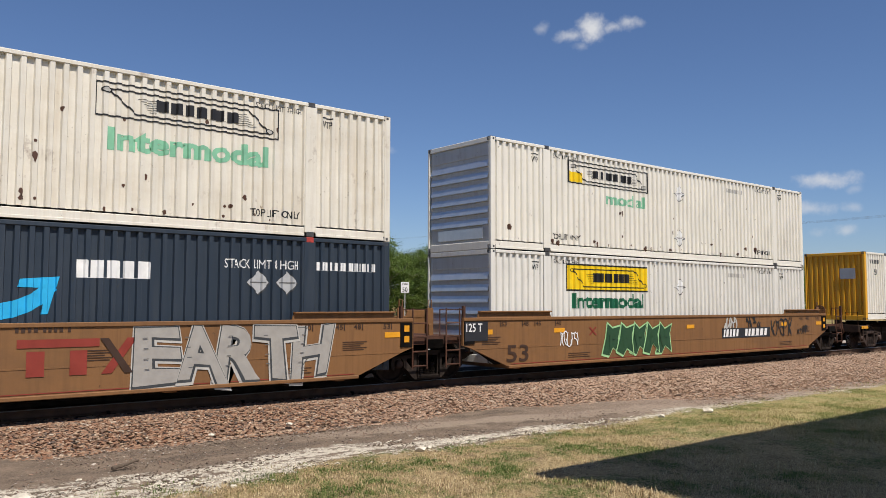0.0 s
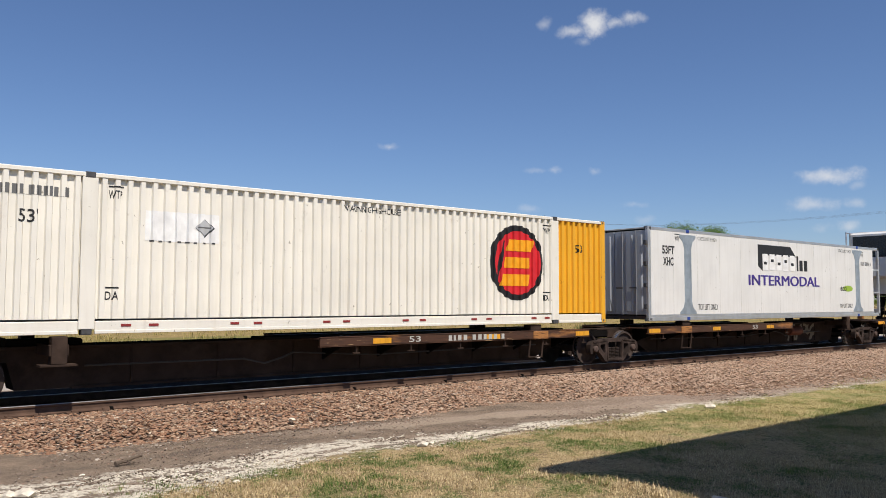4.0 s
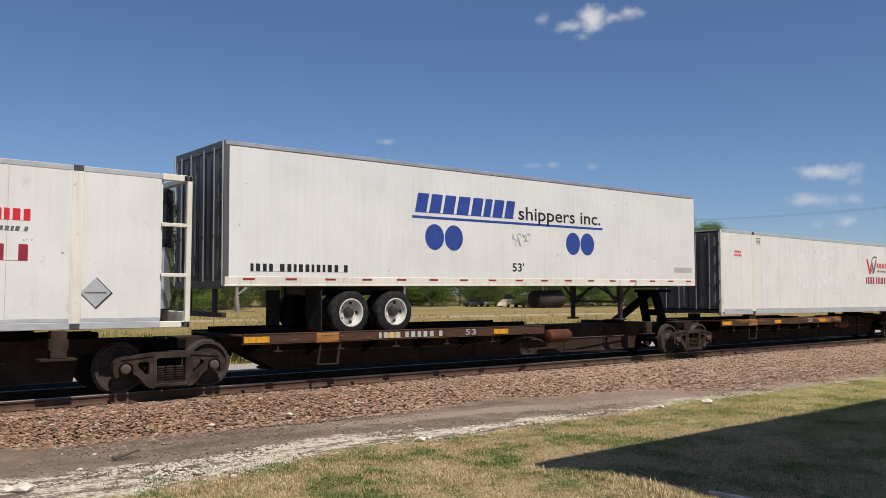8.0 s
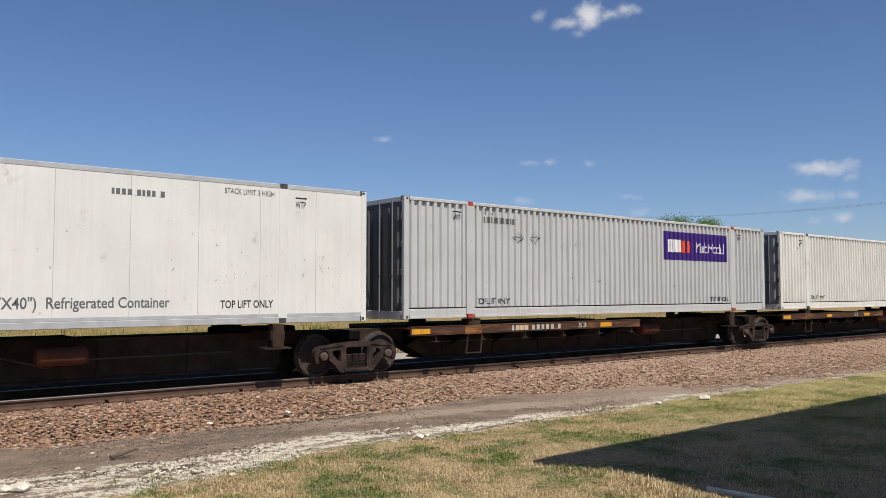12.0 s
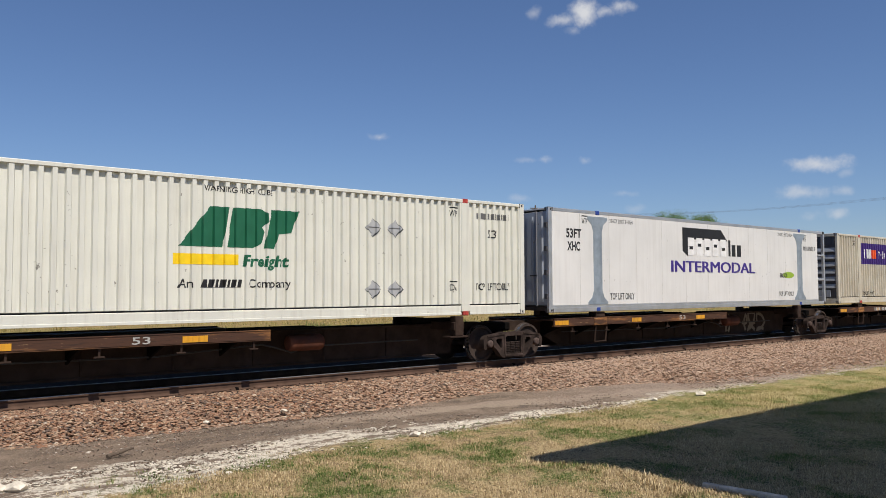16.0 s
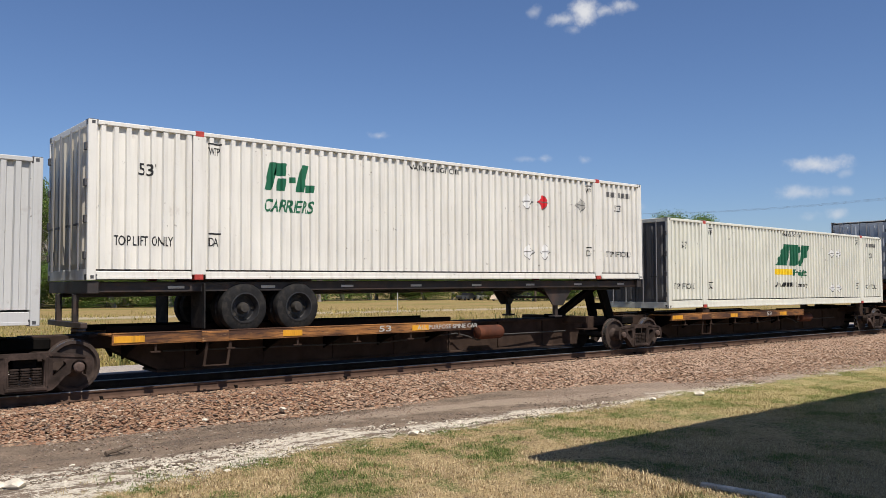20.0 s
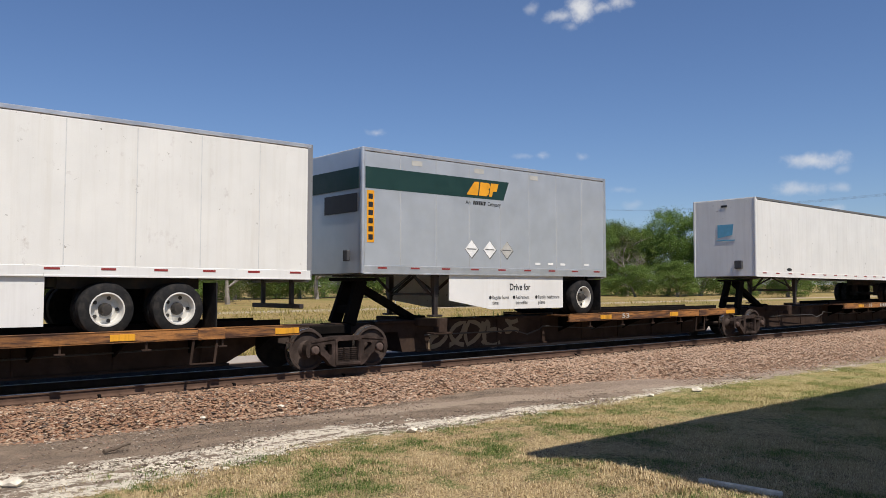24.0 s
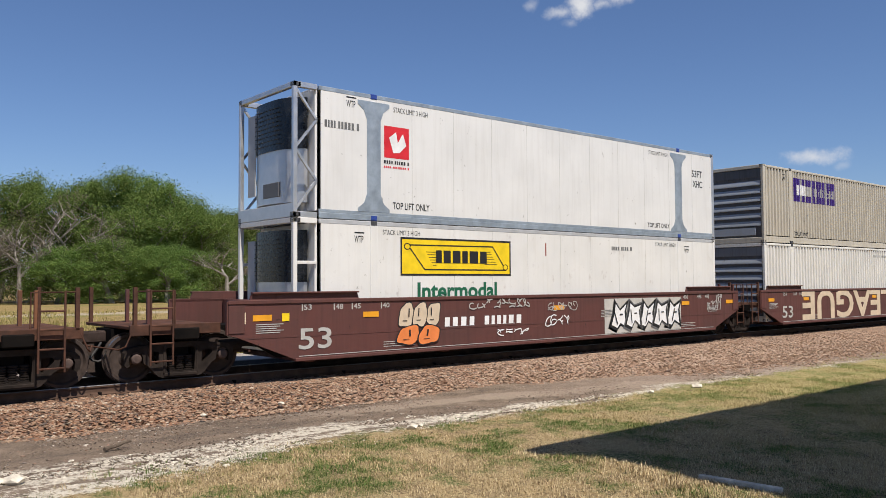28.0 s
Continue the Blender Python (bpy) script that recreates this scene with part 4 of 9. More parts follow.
def end_wall(owner, x, sign, kind, mat, trim, top=CH, half=HY - 0.1, z0=0.2):
    """The wall that closes an end: corrugated, with horizontal ribs, or a pair of doors. sign: the way inward."""
    if kind == "corr":
        part("end_wall", lambda: wave_end(x + sign * 0.03, -half, half, z0, top - 0.12, sign), mat, owner, key=("endcorr", x, sign), smooth=False)
        part("placard", Geo().box(x - sign * 0.004 - 0.006, x - sign * 0.004 + 0.006, -0.9, -0.25, 1.75, 2.2, 0.002), "silver_grey", owner, key=("endplac", x))
    elif kind == "ribs":
        part("end_wall", lambda: Geo().box(x + sign * 0.07 - 0.02, x + sign * 0.07 + 0.02, -half, half, z0, top - 0.1, 0.004), "ends_dark" if mat == "ends" else mat, owner, key=("endflat", x, sign))
        part("upper_panel", lambda: Geo().box(x + sign * 0.04 - 0.012, x + sign * 0.04 + 0.012, -half + 0.03, half - 0.03, 2.42, top - 0.16, 0.004), mat, owner, key=("endup", x, sign))
        for i in range(6):
            zz = 0.62 + i * 0.3
            part("rib", lambda: Geo().prism([(x + sign * 0.06, 0.0), (x + sign * 0.004, 0.01), (x + sign * 0.004, 0.055), (x + sign * 0.06, 0.21)], -half + 0.03, half - 0.03),
                 trim, owner, at=(0, 0, zz), key=("endrib", x, sign))
        part("plate", lambda: Geo().box(x + sign * 0.02 - 0.01, x + sign * 0.02 + 0.01, -half * 0.8, half * 0.7, 0.28, 0.56, 0.004), trim, owner, key=("endplate", x, sign))
    else:
        for side in (-1, 1):
            y0, y1 = (-half, -0.012) if side < 0 else (0.012, half)

            def leaf(y0=y0, y1=y1):
                return Geo().box(x + sign * 0.04 - 0.025, x + sign * 0.04 + 0.025, y0, y1, z0, top - 0.12, 0.006)
            d = part("door", leaf, mat, owner, key=("doorleaf", x, sign, side, top))
            for k in range(3):
                w = y1 - y0
                part("panel", lambda: Geo().prism([(x + sign * 0.02, 0.0), (x - sign * 0.018, 0.04), (x - sign * 0.018, w * 0.2), (x + sign * 0.02, w * 0.2 + 0.04)], z0 + 0.1, top - 0.25, "z"), mat, d, at=(0, y0 + w * (0.09 + 0.31 * k), 0), key=("doorpanel", x, sign, side, top))
            for k in (0.28, 0.72):
                yy = y0 + (y1 - y0) * k
                part("lock_rod", lambda: Geo().rod((x - sign * 0.03, 0, z0 - 0.02), (x - sign * 0.03, 0, top - 0.1), 0.017, 8), "ends", d, at=(0, yy, 0), key=("rod", x, sign))
                part("handle", lambda: Geo().box(x - sign * 0.04 - 0.01, x - sign * 0.04 + 0.01, -0.03, 0.25, 1.0, 1.04, 0.004), "casting", d, at=(0, yy, 0), key=("hnd", x, sign))
            ye = y0 if side < 0 else y1
            for zz in (0.45, 1.1, 1.75, 2.4):
                part("hinge", lambda: Geo().box(x - 0.04, x + 0.06, -0.05, 0.05, -0.07, 0.07, 0.008), "casting", d, at=(0, ye, zz), key=("hinge", x))


def castings(owner, xs, mat, z_top=CH, y=HY):
    for x in xs:
        for zz in (0.0, z_top - 0.118):
            for s in (-1, 1):
                part("corner_casting", lambda: Geo().box(-0.09, 0.09, -0.08, 0.08, 0, 0.118, 0.012).box(-0.03, 0.03, -0.084, 0.084, 0.03, 0.09, 0.0), mat, owner,
                     at=(x, s * (y - 0.076), zz), key="casting")


def frame_work(owner, mat, post_mat, cast_mat, rail_h, end_post, lead):
    """Posts, rails, roof, floor and castings of a 53-foot container."""
    for s in (-1, 1):
        y0, y1 = (-HY, -HY + 0.06) if s < 0 else (HY - 0.06, HY)
        for a, b in ((0.16, 1.93), (2.21, 13.94), (14.22, CL - 0.16)):
            part("bottom_rail", lambda: Geo().box(a, b, y0 + 0.012, y1 - 0.012, 0.02, rail_h - 0.055, 0.012).box(a, b, y0 + 0.003, y1 - 0.003, 0.02, 0.075, 0.004), mat, owner, key=("brail", s, a, rail_h))
        part("top_rail", lambda: Geo().box(0.14, CL - 0.14, y0 + 0.002, y1, CH - 0.095, CH - 0.012, 0.012), mat, owner, key=("trail", s))
        for x in (2.07, 14.08):
            part("lift_post", lambda: Geo().box(-0.135, 0.135, y0 - 0.002 * (s < 0), y1 + 0.002 * (s > 0), 0.1, CH - 0.1, 0.01), post_mat, owner, at=(x, 0, 0), key=("lpost", s))
        for x, m in ((0.08, lead), (CL - 0.08, end_post)):
            part("corner_post", lambda: Geo().box(-0.08, 0.08, y0 - 0.003 * (s < 0), y1 + 0.003 * (s > 0) + 0.04 * (s < 0), 0.0, CH - 0.004, 0.012), m, owner, at=(x, 0, 0), key=("cpost", s))
    part("roof", lambda: Geo().box(0.1, CL - 0.1, -HY + 0.05, HY - 0.05, CH - 0.07, CH - 0.03, 0.004), "roofm", owner, key="croof")
    part("floor", lambda: Geo().box(0.05, CL - 0.05, -HY + 0.06, HY - 0.06, 0.1, 0.2, 0.004), "chassis", owner, key="cfloor")
    for x, m in ((0.0, lead), (CL - 0.12, end_post)):
        part("header", lambda: Geo().box(0.0, 0.12, -HY + 0.1, HY - 0.1, CH - 0.13, CH - 0.006, 0.01), m, owner, at=(x, 0, 0), key="header")
        part("sill", lambda: Geo().box(0.0, 0.12, -HY + 0.1, HY - 0.1, 0.0, 0.2, 0.01), m, owner, at=(x, 0, 0), key="sill")
    castings(owner, (2.07, 14.08), cast_mat)
    castings(owner, (0.09, CL - 0.09), "casting", y=HY - 0.004)


def corrugated(label, s, z, mat, left="ribs", right="doors", end_mat="ends", cast="casting", tilt=0.0, rail_h=0.3, tail=None, lead=None, post=None, group="53-foot containers"):
    """A 53-foot domestic container with corrugated steel sides. Returns it and its camera-side face."""
    c = thing("container", label, "container", group, s, z, tilt)
    frame_work(c, mat, post or mat, cast, rail_h, tail or mat, lead or mat)
    for sgn in (-1, 1):
        y = -HY + 0.014 if sgn < 0 else HY - 0.014
        for k, (a, b) in enumerate(((0.15, 1.94), (2.2, 13.95), (14.21, CL - 0.15))):
            m = tail if (tail and k == 2) else mat
            part("side_wall", lambda: wave_sheet(a, b, rail_h - 0.02, CH - 0.08, y, -sgn), m, c, key=("cside", sgn, k, rail_h), smooth=False)
    end_wall(c, 0.0, 1, left, end_mat, "alu" if end_mat == "pale" else "silver_grey" if left == "ribs" and end_mat in ("ends", "ends_dark") else end_mat)
    end_wall(c, CL, -1, right, end_mat, "silver_grey" if right == "ribs" and end_mat in ("ends", "ends_dark") else end_mat)
    return c, Side(c, -HY + 0.014, True)


def lift_words(f, lo=0.34, right=True, stack=False, x=2.3, wtp=True, colour="ink"):
    f.word("TOP LIFT ONLY", x, x + 1.14, lo, lo + 0.15, colour)
    if right:
        f.word("TOP LIFT ONLY", 12.72, 13.86, lo, lo + 0.15, colour)
    if stack:
        f.word("STACK LIMIT 3 HIGH", x + 0.02, x + 1.1, 2.60, 2.71, colour)
        f.word("STACK LIMIT 3 HIGH", 12.78, 13.86, 2.60, 2.71, colour)
    if wtp:
        f.wtp(1.54, 2.4)
        f.wtp(14.36, 2.4)


def parcel_panel(f, x0, fade=0.0, faint=False):
    """A purple panel with a two-part mark and a word."""
    z0, z1 = 1.66, 2.56
    f.rect(x0, x0 + 3.6, z0, z1, "purple", 1, name="panel")
    if faint:
        for i in range(11):
            f.rect(x0 + 0.3 + i * 0.3, x0 + 0.37 + i * 0.3, z0 + 0.02, z1 - 0.02, "faded", 2, name="worn_strip")
    f.bars(3, x0 + 0.22, x0 + 0.98, z0 + 0.25, z1 - 0.25, "g_white", 3, fill=0.8)
    f.bars(2, x0 + 1.0, x0 + 1.5, z0 + 0.25, z1 - 0.27, "faded" if faint else "orange", 3, fill=0.8)
    f.word("MultiModal", x0 + 1.78, x0 + 3.4, z0 + 0.27, z0 + 0.6, "faded" if faint else "g_white", 3)


def e_disc(f, x, z):
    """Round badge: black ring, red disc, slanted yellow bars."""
    f.oval(x, z, 0.98, 0.98, "ink", 1, "ring", 40)
    f.oval(x + 0.02, z, 0.83, 0.83, "red", 2, "disc", 36)
    f.poly([(x - 0.80, z - 0.60), (x - 0.70, z - 0.60), (x - 0.42, z + 0.55), (x - 0.50, z + 0.62)], "ink", 3, "slash")
    f.rows([(x - 0.62, x + 0.36, z - 0.60, z - 0.30), (x - 0.48, x + 0.40, z - 0.14, z + 0.14), (x - 0.40, x + 0.52, z + 0.30, z + 0.60)], "gold", 4, 0.25, "slanted_bar")


def yellow_white(s, label):
    c, f = corrugated(label, s, 1.215, "eggshell", "corr", "corr", "yellow", "casting", tail="yellow", lead="yellow")
    f.bars(10, 0.58, 1.75, 2.41, 2.58, "ink_grey")
    f.word("53'", 0.93, 1.24, 1.94, 2.17)
    f.wtp(2.4, 2.45)
    f.wtp(2.38, 0.62, 0.22, 0.15, "DA")
    f.wtp(13.66, 2.42)
    f.wtp(13.66, 0.62, 0.22, 0.15, "DA")
    f.rect(3.07, 4.51, 1.72, 2.28, "g_white", 1, name="patch")
    f.diamond(4.2, 2.02, 0.17, "silver", 2)
    f.rows([(3.15 + i * 0.17, 3.22 + i * 0.17, 1.70, 1.73) for i in range(8)], "casting", 2, name="clip")
    f.word("WARNING HIGH CUBE", 7.36, 8.9, 2.58, 2.71)
    e_disc(f, 12.67, 1.6)
    for i in range(6):
        for d in (0.0, 0.5):
            x = 2.75 + i * 2.1 + d
            part("reflector", lambda: Geo().box(-0.09, 0.09, -0.004, 0.004, 0.14, 0.185, 0.001), "tape", c, at=(x, -HY + 0.006, 0), key="refl_red")
    Side(c, -HY + 0.014, True).word("53", 14.92, 15.24, 1.95, 2.17)
    return c


def grey_parcel(s, z, label, x0, faint=False, mat="pale", left="ribs", tilt=0.0, plac=(), cast="redcast", end="ends"):
    c, f = corrugated(label, s, z, mat, left, "doors" if left == "ribs" else "ribs", end, cast, tilt)
    parcel_panel(f, x0, faint=faint)
    lift_words(f)
    nx = 12.4 if x0 < 8 else 2.5
    f.bars(11, nx, nx + 1.15, 2.4, 2.55, "ink_grey")
    for x, zz, m in plac:
        f.diamond(x, zz, 0.17, m)
    for x in (2.55, 2.83, 13.3, 13.58):
        f.rect(x, x + 0.07, 2.6, 2.76, "ink_grey", name="tag")
    return c, f


def leaning_mark(f, x0, z0, k, mat, layer):
    """Three heavy leaning shapes; k scales them."""
    for pts, name in (([(-0.04, 0), (0.86, 0), (0.98, 0.8), (0.60, 0.8)], "leaning_block"),
                      ([(0.94, 0), (1.52, 0), (1.72, 0.12), (1.78, 0.34), (1.72, 0.43), (1.86, 0.55), (1.84, 0.72), (1.72, 0.8), (1.08, 0.8)], "rounded_block"),
                      ([(1.76, 0), (2.0, 0), (2.08, 0.30), (2.40, 0.34), (2.55, 0.8), (1.92, 0.8)], "leaning_block")):
        f.poly([(x0 + k * x, z0 + k * z) for x, z in pts], mat, layer, name)


def freight_badge(f, x0=6.85):
    """Green leaning mark over a yellow bar."""
    leaning_mark(f, x0, 1.5, 1.0, "green", 1)
    f.rows([(x0 - 0.15, x0 + 1.18, 1.15, 1.36)], "g_yellow", 1)
    f.word("Freight", x0 + 1.3, x0 + 2.3, 1.13, 1.36, "green", 1, 0.15, bold=0.03)
    f.word("An", x0 - 0.05, x0 + 0.25, 0.7, 0.87, "ink")
    f.bars(7, x0 + 0.40, x0 + 1.28, 0.7, 0.86, "ink", 1, 0.2, 0.74)
    f.word("Company", x0 + 1.42, x0 + 2.36, 0.7, 0.87, "ink")


def off_white_freight(s, label, plac="silver"):
    c, f = corrugated(label, s, 1.215, "offwhite", "doors", "ribs", "ends_dark", "redcast")
    f.word("53'", 0.78, 1.12, 1.93, 2.16)
    f.word("TOP LIFT ONLY", 0.35, 1.55, 0.62, 0.8)
    f.word("TOP LIFT ONLY", 14.45, 15.65, 0.62, 0.8)
    f.wtp(2.3, 2.44)
    f.wtp(2.3, 0.62, 0.22, 0.15, "DA")
    f.wtp(13.62, 2.44)
    f.wtp(13.62, 0.62, 0.22, 0.15, "DA")
    f.word("WARNING HIGH CUBE", 7.3, 8.8, 2.6, 2.71)
    freight_badge(f)
    for x, z in ((11.32, 2.06), (11.93, 2.06), (11.32, 0.66), (11.93, 0.66)):
        f.diamond(x, z, 0.2, plac)
    f.bars(10, 14.5, 15.65, 2.42, 2.57, "ink_grey")
    f.word("53'", 14.85, 15.2, 1.95, 2.16)
    return c


def green_mark(f, x0):
    """Two heavy green leaning blocks with a plus, and bars below."""
    f.rows([(x0, x0 + 0.17, 1.86, 2.44), (x0 + 0.21, x0 + 0.48, 2.17, 2.44), (x0 + 0.27, x0 + 0.46, 1.86, 2.12)], "green", 1, 0.25, "leaning_block")
    f.rows([(x0 + 0.60, x0 + 0.72, 2.04, 2.16)], "green", 1)
    f.rows([(x0 + 0.74, x0 + 0.92, 1.86, 2.44), (x0 + 0.95, x0 + 1.16, 1.86, 2.02)], "green", 1, 0.25, "leaning_block")
    f.word("CARRIERS", x0 - 0.02, x0 + 1.13, 1.42, 1.68, "green", 1, 0.2, bold=0.02)


def green_white(s, z, tilt, label, x0, plac, graffito=False):
    c, f = corrugated(label, s, z, "white", "doors", "ribs", "pale" if graffito else "tan", "redcast", tilt, rail_h=0.22)
    f.word("53'", 0.9, 1.24, 1.95, 2.18)
    f.word("TOP LIFT ONLY", 0.46, 1.58, 0.64, 0.82)
    f.word("TOP LIFT ONLY", 14.5, 15.65, 0.66, 0.82)
    f.wtp(2.26, 2.46)
    f.wtp(2.27, 0.66, 0.22, 0.17, "DA")
    f.wtp(13.62, 2.46)
    f.wtp(13.62, 0.66, 0.22, 0.17, "DA")
    f.word("WARNING HIGH CUBE", 7.25, 8.8, 2.6, 2.72)
    green_mark(f, x0)
    f.bars(10, 14.55, 15.68, 2.42, 2.57, "ink_grey")
    f.word("53'", 14.85, 15.22, 2.0, 2.2)
    if graffito:
        f.bars(10, 0.53, 1.66, 2.36, 2.52, "ink_grey")
        scribble(f, 3.0, 4.1, 1.3, 1.62, "sky_ink", 5, 6, 0.06)
        scribble(f, 3.3, 4.0, 1.62, 2.0, "ink_grey", 8, 5, 0.018)
    for x, zz, m in plac:
        f.diamond(x, zz, 0.2, m)
    return c


def stroke(f, pts, width, mat, layer, name="graffiti_line"):
    """A sprayed line of even width through the points."""
    v = []
    n = len(pts)
    for i, (x, z) in enumerate(pts):
        p, q = pts[max(i - 1, 0)], pts[min(i + 1, n - 1)]
        d = Vector((q[0] - p[0], q[1] - p[1]))
        d = d.normalized() * width / 2 if d.length > 1e-5 else Vector((width / 2, 0))
        v += [(x - d.y, z + d.x), (x + d.y, z - d.x)]
    faces = [(2 * i, 2 * i + 1, 2 * i + 3, 2 * i + 2) for i in range(n - 1)]
    if f.wavy:
        return f.lay(name, v, faces, mat, layer)
    y = f.y - 0.0035 * layer      # the spray builds up, so that crossings lie over one another
    return part(name, Geo().add([(x, y - 0.0006 * (k // 2), z) for k, (x, z) in enumerate(v)], faces), mat, f.owner, smooth=False)


def scribble(f, x0, x1, z0, z1, mat, seed, turns=5, width=0.035, layer=2):
    """A sprayed tag: a row of angular signs, each one bent stroke; no letters."""
    r = random.Random(seed)
    n = max(3, turns)
    w = (x1 - x0) / n
    for i in range(n):
        cx = x0 + (i + 0.5) * w
        grid = [(-0.4, 0.0), (-0.35, 0.5), (-0.3, 1.0), (0.35, 0.95), (0.4, 0.45), (0.3, 0.0), (0.0, 0.5)]
        r.shuffle(grid)
        keys = grid[:r.choice((4, 5, 5))]
        pts = []
        for (ax, az), (bx, bz) in zip(keys, keys[1:]):
            for k in range(4):
                u = k / 4
                bend = 0.16 * math.sin(math.pi * u)
                pts.append((cx + (ax + (bx - ax) * u + bend * (bz - az)) * w * 1.15, z0 + (az + (bz - az) * u - bend * (bx - ax)) * (z1 - z0)))
        pts.append((cx + keys[-1][0] * w * 1.15, z0 + keys[-1][1] * (z1 - z0)))
        stroke(f, pts, width, mat, layer)


def block_tag(f, body, x0, x1, z0, z1, edge, line, fill, layer=1, turned=False):
    """Sprayed block letters: halo, outline and fill."""
    if turned:
        x0, x1, z0, z1 = x1, x0, z1, z0
    for k, (m, b) in enumerate(((edge, 0.085), (line, 0.06), (fill, 0.025))):
        if m:
            d = (b - 0.025) * (z1 - z0) * 1.4
            w = abs(d) if x1 > x0 else -abs(d)
            f.word(body, x0 - w, x1 + w, z0, z1 + d, m, layer + k, 0.0, "graffiti", b)


def wild_tag(f, body, x0, x1, z0, z1, edge, line, fill, seed):
    """Sprayed letters that lean, taper and run into one another: halo, outline and fill."""
    r = random.Random(seed)
    n, h = len(body), z1 - z0
    w = (x1 - x0) / n
    for i, ch in enumerate(body):
        lean, taper, drop, wide = r.uniform(-0.25, 0.3), r.uniform(-0.25, 0.25), r.uniform(0.03, 0.12), r.uniform(1.08, 1.28)
        cx = x0 + (i + 0.5) * w
        for k, (m, b, grow) in enumerate(((edge, 0.085, 0.06), (line, 0.06, 0.03), (fill, 0.035, 0.0))):
            co, fa = text_shape(ch, b)
            v = []
            for u, q in co:
                a = (u - 0.5) * (1 + grow * 1.6)
                z = q + (q - 0.5) * grow * 1.3
                x = cx + a * w * wide * (1 + taper * (z - 0.5)) + lean * (z - 0.5) * h * 0.6
                v.append((x, z0 + h * (z - (drop if z < 0.12 else 0.0) * (1.0 if (u < 0.4) == (i % 2 == 0) else 0.25) + 0.05 * math.sin(3 * u + i))))
            f.lay("graffiti", v, fa, m, 1 + k + 3 * (i % 2))
        for k in range(4):
            zz = z0 + h * (0.2 + 0.2 * k)
            xx = cx + lean * (zz - z0 - h / 2) * 0.6 - 0.36 * w
            f.rows([(xx, xx + 0.11 * w, zz, zz + 0.018 * h)], "ink_grey", 7, 1.4, "graffiti_line")


def roll_container(label, s, z, sign_mat, sx, word_mat, bold=True, mat="cream", left="ribs", right="ribs"):
    c, f = corrugated(label, s, z, mat, left, right, "pale", "casting", rail_h=0.26)
    f.roll_sign(sx, sx + 3.65, 1.86 if bold else 1.98, 2.62, sign_mat)
    if word_mat:
        f.word("Intermodal", sx + 0.22, sx + 3.45, 1.4, 1.8, word_mat, bold=0.045)
    lift_words(f, 0.37, stack=True)
    f.bars(9, 10.8 if sx < 8 else 3.6, 12.0 if sx < 8 else 4.8, 2.42, 2.55, "faded")
    return c, f


# ---- smooth-sided refrigerated containers ----
def reefer_unit(owner, x, sign, z0, z1, half, key):
    """The refrigeration machine in the end frame: white housing, black upper grille. sign: the way inward."""
    h = z1 - z0

    def shell(a, b, out):
        """A bulging front between two heights."""
        pts = [(x + sign * 0.5, half), (x + sign * 0.5, -half)]
        for k in range(15):
            y = half * (-1 + 2 * k / 14)
            pts.append((x + sign * (0.08 + 0.34 * abs(y / half) ** 3.5 - out), y))
        return Geo().prism(pts, a, b, "z")

    def body():
        return shell(z0, z0 + h * 0.5, 0.0)

    def grille():
        g = shell(z0 + h * 0.5, z0 + h * 0.98, 0.02)
        for i in range(9):
            zz = z0 + h * 0.56 + i * h * 0.042
            g.box(x + sign * 0.055 - 0.012, x + sign * 0.055 + 0.012, -half * 0.55, half * 0.55, zz, zz + 0.012, 0.002)
        return g
    u = part("refrigeration_unit", body, "alu", owner, "white refrigeration machine in the end frame", key=(key, "u"))
    part("grille", grille, "reefer", u, "black louvred upper housing", key=(key, "g"))

    def hatch():
        xa, xb = sorted((x + sign * 0.07, x + sign * 0.12))
        return Geo().box(xa, xb, -half * 0.5, half * 0.2, z0 + h * 0.06, z0 + h * 0.2, 0.01)
    part("hatch", hatch, "ink_grey", u, key=(key, "h"))

    def strip():
        xa, xb = sorted((x + sign * 0.08, x + sign * 0.12))
        return Geo().box(xa, xb, half * 0.6, half * 0.95, z0 + h * 0.1, z0 + h * 0.9, 0.01)
    part("side_panel", strip, "silver", u, key=(key, "s"))


